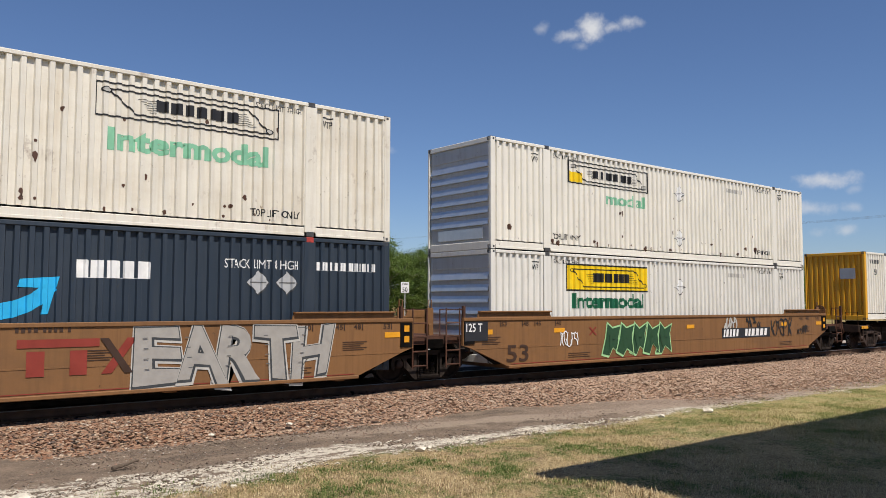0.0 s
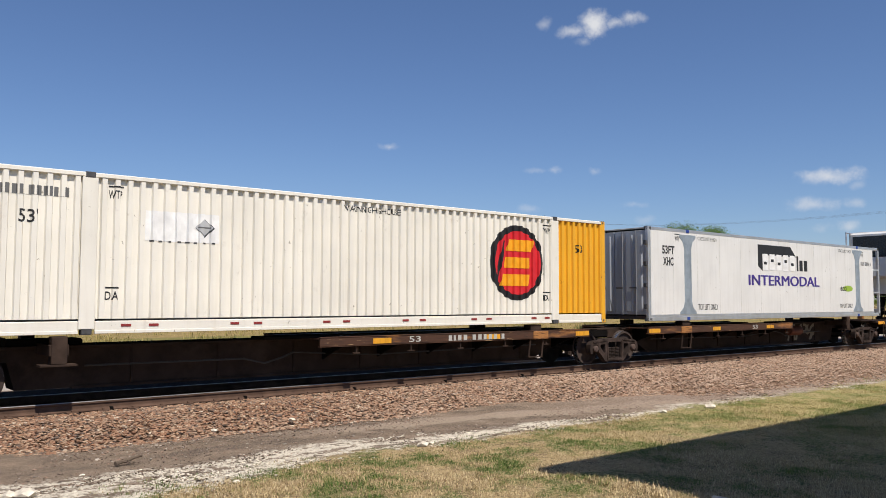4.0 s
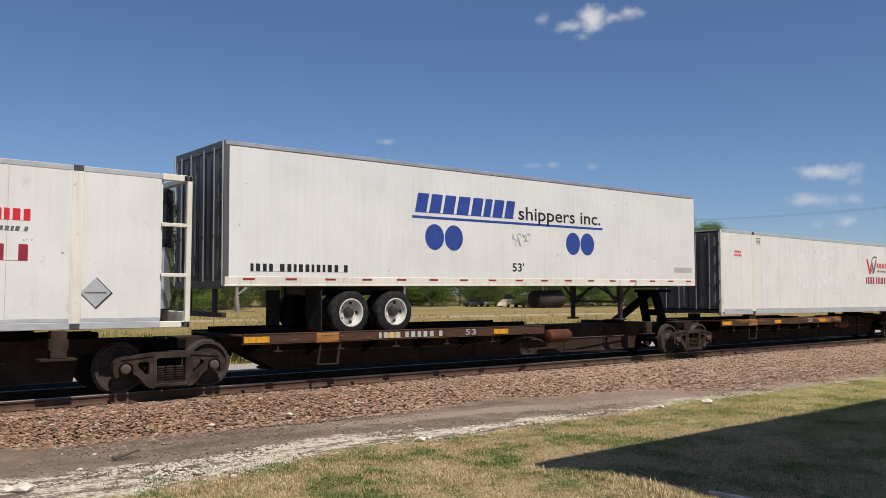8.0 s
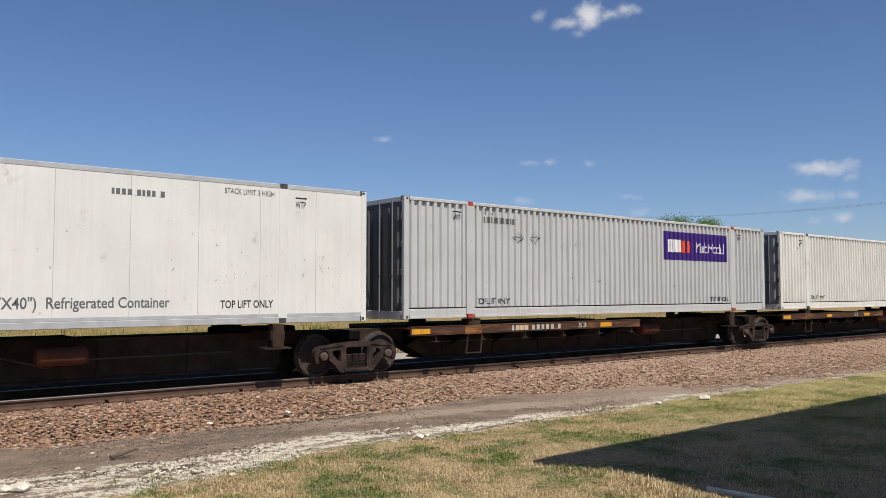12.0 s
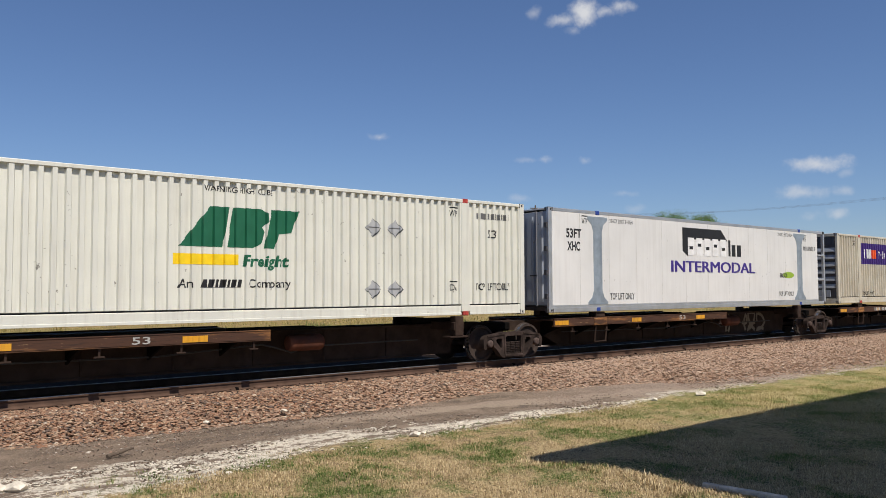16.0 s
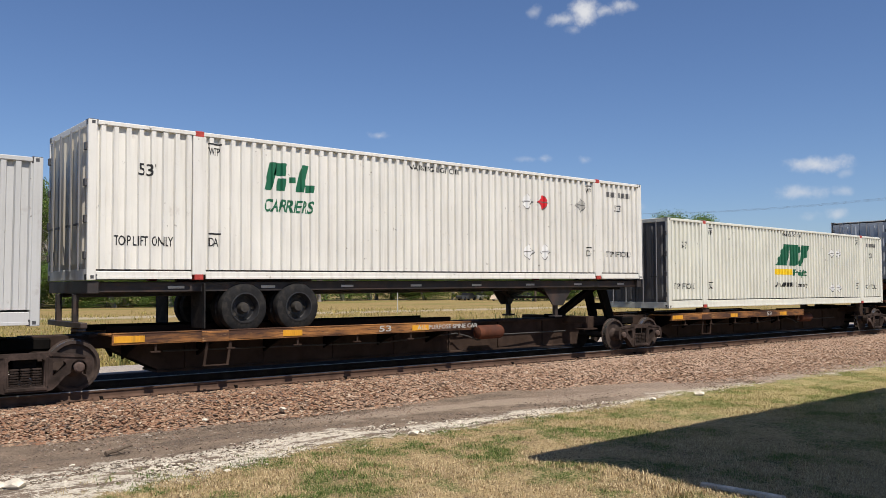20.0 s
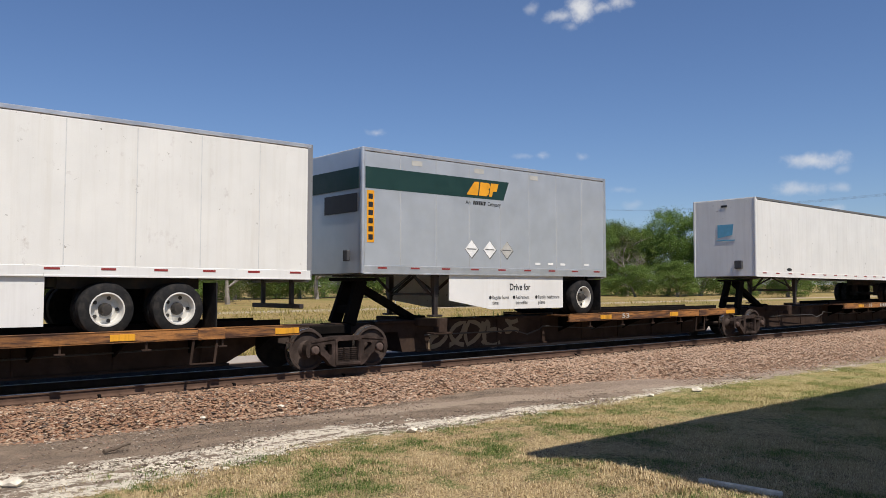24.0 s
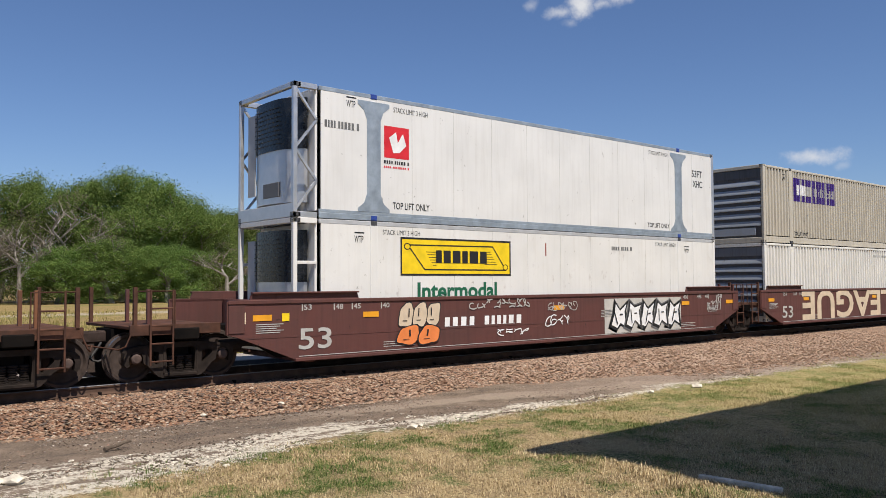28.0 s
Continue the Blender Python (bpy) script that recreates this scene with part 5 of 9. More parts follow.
def flat_container(label, s, z, reefer="R", mat="fresh", rails="alu", post="fresh", dogbone=False, tilt=0.0, end_mat="ends", cast="casting", lattice=False):
    """A 53-foot insulated container: flat riveted sides, an open machine frame at one end, doors at the other."""
    c = thing("refrigerated_container", label, "container", "53-foot containers", s, z, tilt)
    a, b = (0.0, CL - 0.58) if reefer == "R" else (0.58, CL)
    for sgn in (-1, 1):
        y0, y1 = (-HY + 0.01, -HY + 0.06) if sgn < 0 else (HY - 0.06, HY - 0.01)
        part("side_wall", lambda: Geo().box(a + 0.1, b - 0.02, y0, y1, 0.16, CH - 0.1, 0.004), mat, c, key=("fside", sgn, reefer))
        part("bottom_rail", lambda: Geo().box(a + 0.05, b, y0 - 0.008 * (sgn < 0), y1 + 0.008 * (sgn > 0), 0.0, 0.13, 0.01).box(a + 0.05, b, y0 - 0.003 * (sgn < 0), y1 + 0.003 * (sgn > 0), 0.13, 0.2, 0.004), rails, c, key=("fbr", sgn, reefer))
        part("top_rail", lambda: Geo().box(a + 0.05, b, y0 - 0.006 * (sgn < 0), y1 + 0.006 * (sgn > 0), CH - 0.11, CH - 0.01, 0.01), rails, c, key=("ftr", sgn, reefer))
        for x in (2.07, 14.08):
            if dogbone:
                def bone(x=x):
                    w, e = 0.19, 0.44
                    p = [(-e, 0.2), (e, 0.2), (e, 0.27), (w + 0.08, 0.4), (w, 0.6), (w, 2.3), (w + 0.08, 2.5), (e, 2.63), (e, 2.72), (-e, 2.72), (-e, 2.63), (-w - 0.08, 2.5), (-w, 2.3), (-w, 0.6), (-w - 0.08, 0.4), (-e, 0.27)]
                    return Geo().prism(p, y0 - 0.008 * (sgn < 0), y1 + 0.008 * (sgn > 0))
                part("lift_post", bone, "post", c, "galvanised lifting post with flared ends", at=(x, 0, 0), key=("bone", sgn))
            else:
                part("lift_post", lambda: Geo().box(-0.1, 0.1, y0 - 0.012 * (sgn < 0), y1 + 0.012 * (sgn > 0), 0.1, CH - 0.1, 0.008), post, c, at=(x, 0, 0), key=("fpost", sgn))
        x = a if reefer == "R" else b
        part("corner_post", lambda: Geo().box(-0.07, 0.07, y0 - 0.012 * (sgn < 0), y1 + 0.012 * (sgn > 0) + 0.04 * (sgn < 0), 0.0, CH - 0.004, 0.012), post if not dogbone else "alu", c, at=(x + (0.07 if reefer == "R" else -0.07), 0, 0), key=("fcp", sgn))
    n = 12
    for i in range(1, n):
        x = a + (b - a) * i / n
        if abs(x - 2.07) > 0.35 and abs(x - 14.08) > 0.35:
            part("seam", lambda: Geo().box(-0.005, 0.005, -HY + 0.0082, -HY + 0.02, 0.2, CH - 0.11, 0.002), "faded", c, at=(x, 0, 0), key=("fseam", mat))
    part("roof", lambda: Geo().box(a + 0.05, b - 0.02, -HY + 0.05, HY - 0.05, CH - 0.06, CH - 0.02, 0.004), "roofm", c, key=("froof", reefer))
    part("floor", lambda: Geo().box(a + 0.05, b - 0.02, -HY + 0.06, HY - 0.06, 0.05, 0.16, 0.004), "chassis", c, key=("ffloor", reefer))
    # closed wall behind the machine, and the open frame round it
    xi, xo, sg = (CL - 0.58, CL, -1) if reefer == "R" else (0.58, 0.0, 1)
    part("bulkhead", lambda: Geo().box(xi - 0.03, xi + 0.03, -HY + 0.06, HY - 0.06, 0.16, CH - 0.1, 0.004), mat, c, key=("fbulk", reefer))
    for sgn in (-1, 1):
        def post_frame(sgn=sgn):
            g = Geo()
            ya, yb = (-HY, -HY + 0.1) if sgn < 0 else (HY - 0.1, HY)
            xa, xb = sorted((xo, xo + sg * 0.1))
            g.box(xa, xb, ya, yb, 0, CH, 0.012)
            xa, xb = sorted((xo + sg * 0.1, xi))
            for zz in (0.0, CH - 0.12):
                g.box(xa, xb, ya, yb, zz, zz + 0.12, 0.01)
            if lattice:
                m = (ya + yb) / 2
                for k in range(4):
                    z0, z1 = 0.15 + k * 0.66, 0.15 + (k + 1) * 0.66
                    p, q = (xo + sg * 0.05, xi) if k % 2 == 0 else (xi, xo + sg * 0.05)
                    g.beam((p, m, z0), (q, m, z1), 0.05, 0.05)
            else:
                for zz in (0.95, 1.9):
                    g.box(xa, xb, ya, yb, zz, zz + 0.07, 0.008)
            return g
        part("end_frame", post_frame, "alu" if (dogbone or lattice) else post, c, "open frame round the refrigeration machine", key=("pframe", reefer, sgn, lattice))

    xa, xb = sorted((xo, xo + sg * 0.1))
    for z0, z1 in ((0.0, 0.3), (CH - 0.12, CH)):
        part("cross_member", lambda: Geo().box(xa, xb, -HY + 0.1, HY - 0.1, z0, z1, 0.012), "alu" if (dogbone or lattice) else post, c, key=("pcross", reefer, z0))
    reefer_unit(c, xo, sg, 0.35, CH - 0.2, HY - 0.28, ("cu", reefer))
    xd, sd = (0.0, 1) if reefer == "R" else (CL, -1)
    end_wall(c, xd, sd, "doors", end_mat, end_mat)
    castings(c, (2.07, 14.08), cast)
    castings(c, (0.09, CL - 0.09), "casting", y=HY - 0.004)
    return c, Side(c, -HY + 0.01, False)


def block_mark_words(f):
    """Large three-dimensional block mark above a purple word, with lift markings."""
    f.word("53FT", 0.72, 1.36, 2.09, 2.34, bold=0.03)
    f.word("XHC", 0.76, 1.3, 1.73, 1.98, bold=0.03)
    f.wtp(1.38, 2.5)
    f.word("STACK LIMIT 3 HIGH", 2.63, 3.72, 2.58, 2.7)
    f.word("STACK LIMIT 3 HIGH", 12.45, 13.55, 2.58, 2.7)
    f.word("TOP LIFT ONLY", 2.62, 3.76, 0.33, 0.52)
    f.word("TOP LIFT ONLY", 12.45, 13.58, 0.36, 0.52)
    f.poly([(6.32, 1.86), (6.62, 1.68), (6.62, 2.25), (9.0, 2.25), (8.6, 2.62), (6.32, 2.62)], "ink", 1, "block_shadow")
    f.rows([(6.62 + i * 0.48, 6.98 + i * 0.48, 1.72, 2.3) for i in range(5)], "g_white", 2, name="block")
    f.rows([(6.70 + i * 0.48, 6.9 + i * 0.48, 1.92 + 0.1 * (i % 2), 2.02 + 0.1 * (i % 2)) for i in range(5)], "ink", 3, name="block_line")
    for i in range(4):
        f.rows([(6.70 + i * 0.48, 6.96 + i * 0.48, 2.33, 2.62)], "ink", 2, -0.55, "block_top")
    f.rows([(9.05, 9.18, 1.74, 2.3), (9.26, 9.5, 1.74, 2.14), (9.6, 9.86, 1.74, 2.14)], "ink", 1, name="block")
    for d in (0, 1, 2):                    # a heavy face
        f.word("INTERMODAL", 5.67 + 0.022 * d, 10.73 + 0.022 * d, 1.18, 1.54, "indigo", 1 + d, bold=0.0)
    f.oval(13.2, 1.13, 0.42, 0.12, "leaf_lime", 1, "leaf", 20)
    f.word("eco", 12.52, 13.05, 1.04, 1.2, "ink", 2, 0.1)
    f.bars(10, 14.4, 15.35, 2.1, 2.25, "ink_grey")
    f.wtp(14.4, 2.45)


def white_intermodal(s, z, label, tilt=0.0):
    c, f = flat_container(label, s, z, "R", "fresh", "alu", "alu", True, tilt, "silver_grey", "blue")
    block_mark_words(f)
    return c


def yellow_sign_reefer(label, s, z, reefer, sx):
    c, f = flat_container(label, s, z, reefer, "bright", "silver", "bright", False)
    if reefer == "R":
        part("panel", Geo().box(-0.035, -0.02, -1.0, 0.9, 2.0, 2.4, 0.002), "g_yellow", c, "yellow sign across the doors")
    low = 1.86 if reefer == "R" else 1.66
    f.roll_sign(sx, sx + 3.6, low, 2.56, "g_yellow")
    f.word("Intermodal", sx + 0.5, sx + 3.1, low - 0.54, low - 0.16, "green", bold=0.03)
    px = 7.56 if sx < 8 else 4.3
    f.word("30 Pallets (48\"X40\")  Refrigerated Container", px, px + 4.15, 0.36, 0.56, "ink_grey")
    lift_words(f, 0.33, stack=True)
    f.bars(9, 10.6 if sx < 8 else 4.2, 11.6 if sx < 8 else 5.0, 2.42, 2.53, "ink_grey")
    f.rect(7.75, 7.79, 2.2, 2.55, "dull_red", name="streak")
    return c


def wind_reefer(s, label, seed):
    c, f = flat_container(label, s, 1.215, "R", "bright", "silver", "cream", False, 0.0, "ends_dark")
    x = 11.1
    f.poly([(x, 2.2), (x + 0.16, 2.2), (x + 0.34, 1.8), (x + 0.46, 2.06), (x + 0.54, 1.98), (x + 0.4, 1.58), (x + 0.28, 1.58)], "red", 1, "mark")
    f.poly([(x + 0.5, 2.05), (x + 0.62, 1.62), (x + 0.74, 1.62), (x + 1.02, 2.2), (x + 0.9, 2.2), (x + 0.69, 1.84), (x + 0.58, 2.15)], "ink_grey", 1, "mark")
    arc = [(x + 0.85 + 0.42 * math.cos(a), 1.92 + 0.44 * math.sin(a)) for a in [math.pi * (0.35 + 0.09 * i) for i in range(11)]]
    arc += [(x + 0.85 + 0.39 * math.cos(a), 1.92 + 0.39 * math.sin(a)) for a in [math.pi * (0.35 + 0.09 * i) for i in range(10, -1, -1)]]
    n = len(arc) // 2
    f.lay("arc", arc, [(i, i + 1, 2 * n - 2 - i, 2 * n - 1 - i) for i in range(n - 1)], "ink", 2)
    f.bars(8, 12.1, 13.35, 1.86, 2.06, "red", fill=0.7)
    f.bars(12, 12.1, 13.3, 1.68, 1.76, "ink_grey", lean=0.2)
    f.bars(10, 11.0, 13.35, 1.18, 1.46, "dark_red", fill=0.62)
    f.diamond(14.42, 0.65, 0.26, "silver")
    f.bars(4, 0.85, 1.27, 2.12, 2.2, "red")
    f.bars(5, 0.82, 1.3, 2.0, 2.08, "red")
    f.wtp(2.3, 2.45)
    f.rows([(5.3 + i * 0.6, 5.72 + i * 0.6, 1.95, 2.45) for i in range(5)], "trace", 1, 0.1, "ghost_mark")
    f.rows([(5.1 + i * 0.52, 5.45 + i * 0.52, 0.95, 1.4) for i in range(8)], "trace", 1, 0, "ghost_mark")
    return c

# ---- road wheels, trailers, chassis ----
def road_wheel(owner, x, z, near=True, name="wheel", rim="rim"):
    """A dual wheel: tyre, rim and dark hub."""
    s = -1 if near else 1
    w = part(name, lambda: Geo().lathe((0, 0, 0), [(-0.14, 0.3), (-0.135, 0.42), (-0.1, 0.485), (-0.05, 0.5), (0.05, 0.5), (0.1, 0.485), (0.135, 0.42), (0.14, 0.3)], "y", 28, False), "tyre", owner, "black dual truck tyre", at=(x, s * 1.13, z), key="tyre")
    part("inner_tyre", lambda: Geo().lathe((0, 0, 0), [(-0.13, 0.42), (-0.1, 0.485), (0.1, 0.485), (0.13, 0.42)], "y", 20), "tyre", w, at=(0, -s * 0.32, 0), key="tyre_in")
    dish = [(0.148, 0.312), (0.152, 0.288), (0.11, 0.272), (0.0, 0.262), (-0.015, 0.25), (-0.01, 0.20), (0.01, 0.17), (0.0, 0.12)]
    part("rim", lambda: Geo().lathe((0, 0, 0), [(s * a, r) for a, r in dish], "y", 28, False), rim, w, "bright dished steel rim" if rim == "rim" else "dark painted rim", key=("rimm", s, rim))
    part("hub", lambda: Geo().lathe((0, 0, 0), [(-s * 0.04, 0.125), (s * 0.06, 0.115), (s * 0.13, 0.085), (s * 0.135, 0.02)], "y", 14), "rimhole", w, key=("hubb", s))
    for i in range(5):
        a = 2 * math.pi * i / 5
        part("hand_hole", lambda: Geo().lathe((0, 0, 0), [(-s * 0.02, 0.036), (s * 0.012, 0.036)], "y", 10), "rimhole", w, at=(0.215 * math.cos(a), 0, 0.215 * math.sin(a)), key=("hole", s))
    return w


def bogie(owner, xs, z, mat="chassis", flap=None, rim="rim"):
    part("slider_frame", lambda: Geo().box(-1.35, 1.35, -0.55, -0.40, -0.05, 0.2, 0.01).box(-1.35, 1.35, 0.40, 0.55, -0.05, 0.2, 0.01).box(-1.3, -1.2, -0.5, 0.5, -0.02, 0.16).box(1.2, 1.3, -0.5, 0.5, -0.02, 0.16),
         mat, owner, at=((xs[0] + xs[-1]) / 2, 0, z + 0.42), key=("slider", mat))
    for x in xs:
        part("axle", lambda: Geo().rod((0, -1.0, 0), (0, 1.0, 0), 0.07, 10).box(-0.08, 0.08, -0.6, -0.36, -0.1, 0.45).box(-0.08, 0.08, 0.36, 0.6, -0.1, 0.45), mat, owner, at=(x, 0, z), key=("axle", mat))
        for near in (True, False):
            road_wheel(owner, x, z, near, rim=rim)
    if flap is not None:
        for s in (-1, 1):
            part("mud_flap", lambda: Geo().box(-0.015, 0.015, -0.32, 0.32, -0.38, 0.5, 0.004), "tyre", owner, at=(flap, s * 0.95, z), key="flap")


def landing_gear(owner, x, top, foot, mat="chassis"):
    for s in (-1, 1):
        def leg():
            return Geo().box(-0.075, 0.075, -0.075, 0.075, foot + 0.5, top, 0.008).box(-0.055, 0.055, -0.055, 0.055, foot + 0.05, foot + 0.6, 0.006).box(-0.15, 0.15, -0.13, 0.13, foot, foot + 0.05, 0.01)
        part("landing_leg", leg, mat, owner, "dark landing gear leg", at=(x, s * 0.93, 0), key=("leg", top, foot, mat))
    part("brace", lambda: Geo().beam((0, -0.93, foot + 0.55), (0, 0.93, foot + 0.55), 0.06, 0.06).beam((0.0, -0.9, foot + 0.6), (0, 0.0, top), 0.05, 0.05).beam((0.0, 0.9, foot + 0.6), (0, 0.0, top), 0.05, 0.05), mat, owner, at=(x, 0, 0), key=("lgb", top, foot, mat))
    for s in (-1, 1):
        part("strut", lambda: Geo().beam((0.05, 0, foot + 0.55), (0.75, 0, top), 0.05, 0.06).beam((-0.05, 0, foot + 0.55), (-0.6, 0, top), 0.05, 0.06), mat, owner, at=(x, s * 0.8, 0), key=("lgs", top, foot, mat))


WHEELS = (3.05, 4.27)


def chassis(label, s, z, tilt, nose, mat="chassis", rim="rim"):
    """A container chassis: two main beams, bolsters, tandem wheels and landing gear. Origin under the container's left end, at its floor."""
    c = thing("container_chassis", label, "chassis", "trailers and chassis", s, z, tilt)
    fx = (lambda x: x) if nose == "R" else (lambda x: CL - x)
    for sg in (-1, 1):
        part("main_beam", lambda: Geo().box(0.05, CL - 0.1, -0.06, 0.06, -0.30, -0.02, 0.008).box(0.05, CL - 0.1, -0.09, 0.09, -0.31, -0.28, 0.004), mat, c, at=(0, sg * 0.45, 0), key=("mbeam", mat))
    part("near_rail", lambda: Geo().box(0.1, CL - 0.1, -1.16, -1.08, -0.22, -0.04, 0.006), mat, c, key=("nrail", mat))
    for i in range(16):
        x = 0.7 + i * 0.97
        part("cross_beam", lambda: Geo().box(-0.04, 0.04, -1.12, 1.12, -0.2, -0.04, 0.006), mat, c, at=(x, 0, 0), key=("xbeam", mat))
        if i % 2:
            part("marker", lambda: Geo().box(-0.16, 0.16, -0.004, 0.004, -0.16, -0.11, 0.001), "faded", c, at=(x, -1.163, 0), key="chmark")
    for x in (0.12, CL - 0.12):
        part("bolster", lambda: Geo().box(-0.1, 0.1, -1.26, 1.26, -0.24, -0.012, 0.01), mat, c, at=(x, 0, 0), key=("bolst", mat))
    wz = -0.56
    bogie(c, sorted((fx(WHEELS[0]), fx(WHEELS[1]))), wz, mat, fx(WHEELS[0] - 0.85), rim)
    landing_gear(c, fx(12.6), -0.25, -1.05, mat)
    for sg in (-1, 1):
        part("bracket_plate", lambda: Geo().prism([(-0.75, -0.05), (0.75, -0.05), (0.2, -0.72), (-0.2, -0.72)], -0.02, 0.02), mat, c, "wide gusset plate above the landing leg", at=(fx(12.6), sg * 1.03, 0), key=("lgp", mat))
    xb = fx(0.02)
    part("rear_bumper", lambda: Geo().box(-0.06, 0.06, -1.1, 1.1, -0.86, -0.76, 0.01).box(-0.05, 0.05, -0.6, -0.5, -0.8, -0.25).box(-0.05, 0.05, 0.5, 0.6, -0.8, -0.25), mat, c, at=(xb, 0, 0), key=("bump", mat))
    return c


def trailer(label, s, z, nose, mat="fresh", length=16.15, height=2.9, rail="alu", top="alu", rear_mat="ends", tilt=0.0, wheels=(3.0, 4.2), seams=13, skirt=None, reefer=False,
            ribs=False, tape=True, gear=3.4, nose_mat=None, seam_mat=None, rim="rim"):
    """A dry van or refrigerated trailer. Origin: rear or nose bottom edge, whichever comes first along the train."""
    c = thing("semi_trailer", label, "trailer", "trailers and chassis", s, z, tilt)
    L, hy = length, 1.295
    fx = (lambda x: x) if nose == "R" else (lambda x: L - x)      # x from the rear
    for sg in (-1, 1):
        y0, y1 = (-hy, -hy + 0.04) if sg < 0 else (hy - 0.04, hy)
        part("side_wall", lambda: Geo().box(0.06, L - 0.06, y0 + 0.004, y1, 0.2, height - 0.1, 0.003), mat, c, key=("tside", sg, L, height))
        part("bottom_rail", lambda: Geo().box(0.03, L - 0.03, y0 - 0.006 * (sg < 0), y1 + 0.006 * (sg > 0), 0.0, 0.2, 0.008).box(0.03, L - 0.03, y0 - 0.012 * (sg < 0), y1 + 0.012 * (sg > 0), 0.0, 0.035, 0.004), rail, c, key=("tbr", sg, L))
        part("top_rail", lambda: Geo().box(0.03, L - 0.03, y0 - 0.005 * (sg < 0), y1 + 0.005 * (sg > 0), height - 0.085, height, 0.01), top, c, key=("ttr", sg, L, height))
        for x in (0.05, L - 0.05):
            part("corner_post", lambda: Geo().lathe((0, 0, 0), [(0.02, 0.06), (height - 0.01, 0.06)], "z", 14), rail, c, at=(x, sg * (hy - 0.055), 0), key=("tcp", height))
    if ribs:
        n = 22
        for i in range(n):
            zz = 0.55 + i * (height - 0.75) / n
            if ribs == "strip" and zz < 0.75:
                continue
            part("rib", lambda: Geo().prism([(0, 0.0), (0, 0.024), (-0.006, 0.017), (-0.006, 0.007)], 0.08, L - 0.08, "x"), mat, c, at=(0, -hy + 0.0045, zz), key=("trib", L))
    for i in range(1, seams):
        part("seam", lambda: Geo().box(-0.010, 0.010, -hy + 0.0024, -hy + 0.008, 0.2, height - 0.12, 0.002), seam_mat or mat, c, at=(L * i / seams, 0, 0), key=("tseam", height))
    part("roof", lambda: Geo().box(0.02, L - 0.02, -hy + 0.02, hy - 0.02, height - 0.04, height + 0.005, 0.01), "roofm", c, key=("troof", L, height))
    part("floor", lambda: Geo().box(0.05, L - 0.05, -hy + 0.05, hy - 0.05, 0.04, 0.16, 0.004), "chassis", c, key=("tfloor", L))
    xn, xr = fx(L), fx(0.0)
    sg = 1 if nose == "L" else -1
    part("nose_wall", lambda: Geo().box(xn - 0.02 + sg * 0.03, xn + 0.02 + sg * 0.03, -hy + 0.06, hy - 0.06, 0.02, height - 0.02, 0.008), nose_mat or mat, c, key=("tnose", nose, L, height))
    # rear frame and doors
    part("rear_frame", lambda: Geo().box(xr - 0.06 - sg * 0.06, xr + 0.06 - sg * 0.06, -hy - 0.004, -hy + 0.1, -0.02, height, 0.008).box(xr - 0.06 - sg * 0.06, xr + 0.06 - sg * 0.06, hy - 0.1, hy + 0.004, -0.02, height, 0.008)
         .box(xr - 0.06 - sg * 0.06, xr + 0.06 - sg * 0.06, -hy + 0.1, hy - 0.1, height - 0.16, height - 0.002, 0.008).box(xr - 0.06 - sg * 0.06, xr + 0.06 - sg * 0.06, -hy + 0.1, hy - 0.1, -0.05, 0.12, 0.008), rear_mat, c, key=("trf", nose, L, height))
    end_wall(c, xr - sg * 0.02, -sg, "doors", rear_mat, rear_mat, top=height, half=hy - 0.12, z0=0.12)
    part("rear_bumper", lambda: Geo().box(-0.05, 0.05, -1.1, 1.1, -0.62, -0.52, 0.01).box(-0.04, 0.04, -0.7, -0.6, -0.56, 0.05).box(-0.04, 0.04, 0.6, 0.7, -0.56, 0.05), "chassis", c, at=(fx(0.12), 0, 0), key="tbump")
    if tape:
        n = int(L / 0.95)
        for i in range(n):
            x = 0.55 + i * 0.95
            part("reflector", lambda: Geo().box(-0.13, 0.13, -0.003, 0.003, 0.125, 0.165, 0.001), "tape", c, at=(x, -hy - 0.008, 0), key="tape_red")
    wz = -0.58
    xs = sorted(fx(w) for w in wheels)
    if len(wheels) == 1:
        xs = [xs[0]]
    bogie(c, xs, wz, "chassis", fx(min(wheels) - 0.75), rim)
    landing_gear(c, fx(L - gear), 0.03, -1.02, "chassis")
    part("kingpin_plate", lambda: Geo().box(-0.5, 0.5, -0.6, 0.6, -0.05, 0.0, 0.01), "chassis", c, at=(fx(L - 0.9), 0, 0), key="kpp")
    if skirt:
        a, b, smat = skirt
        for side in (-1, 1):
            def sk(side=side):
                p = [(a, 0.0), (b, 0.0), (b, -0.86), (a + 1.4 if nose == "L" else a, -0.86), (a, -0.62)] if nose == "L" else [(a, 0.0), (b, 0.0), (b, -0.62), (b - 1.4, -0.86), (a, -0.86)]
                y = side * (hy - 0.06)
                return Geo().prism(p, y - 0.012, y + 0.012)
            part("side_skirt", sk, smat, c, "aerodynamic side skirt", key=("skirt", a, b, side))
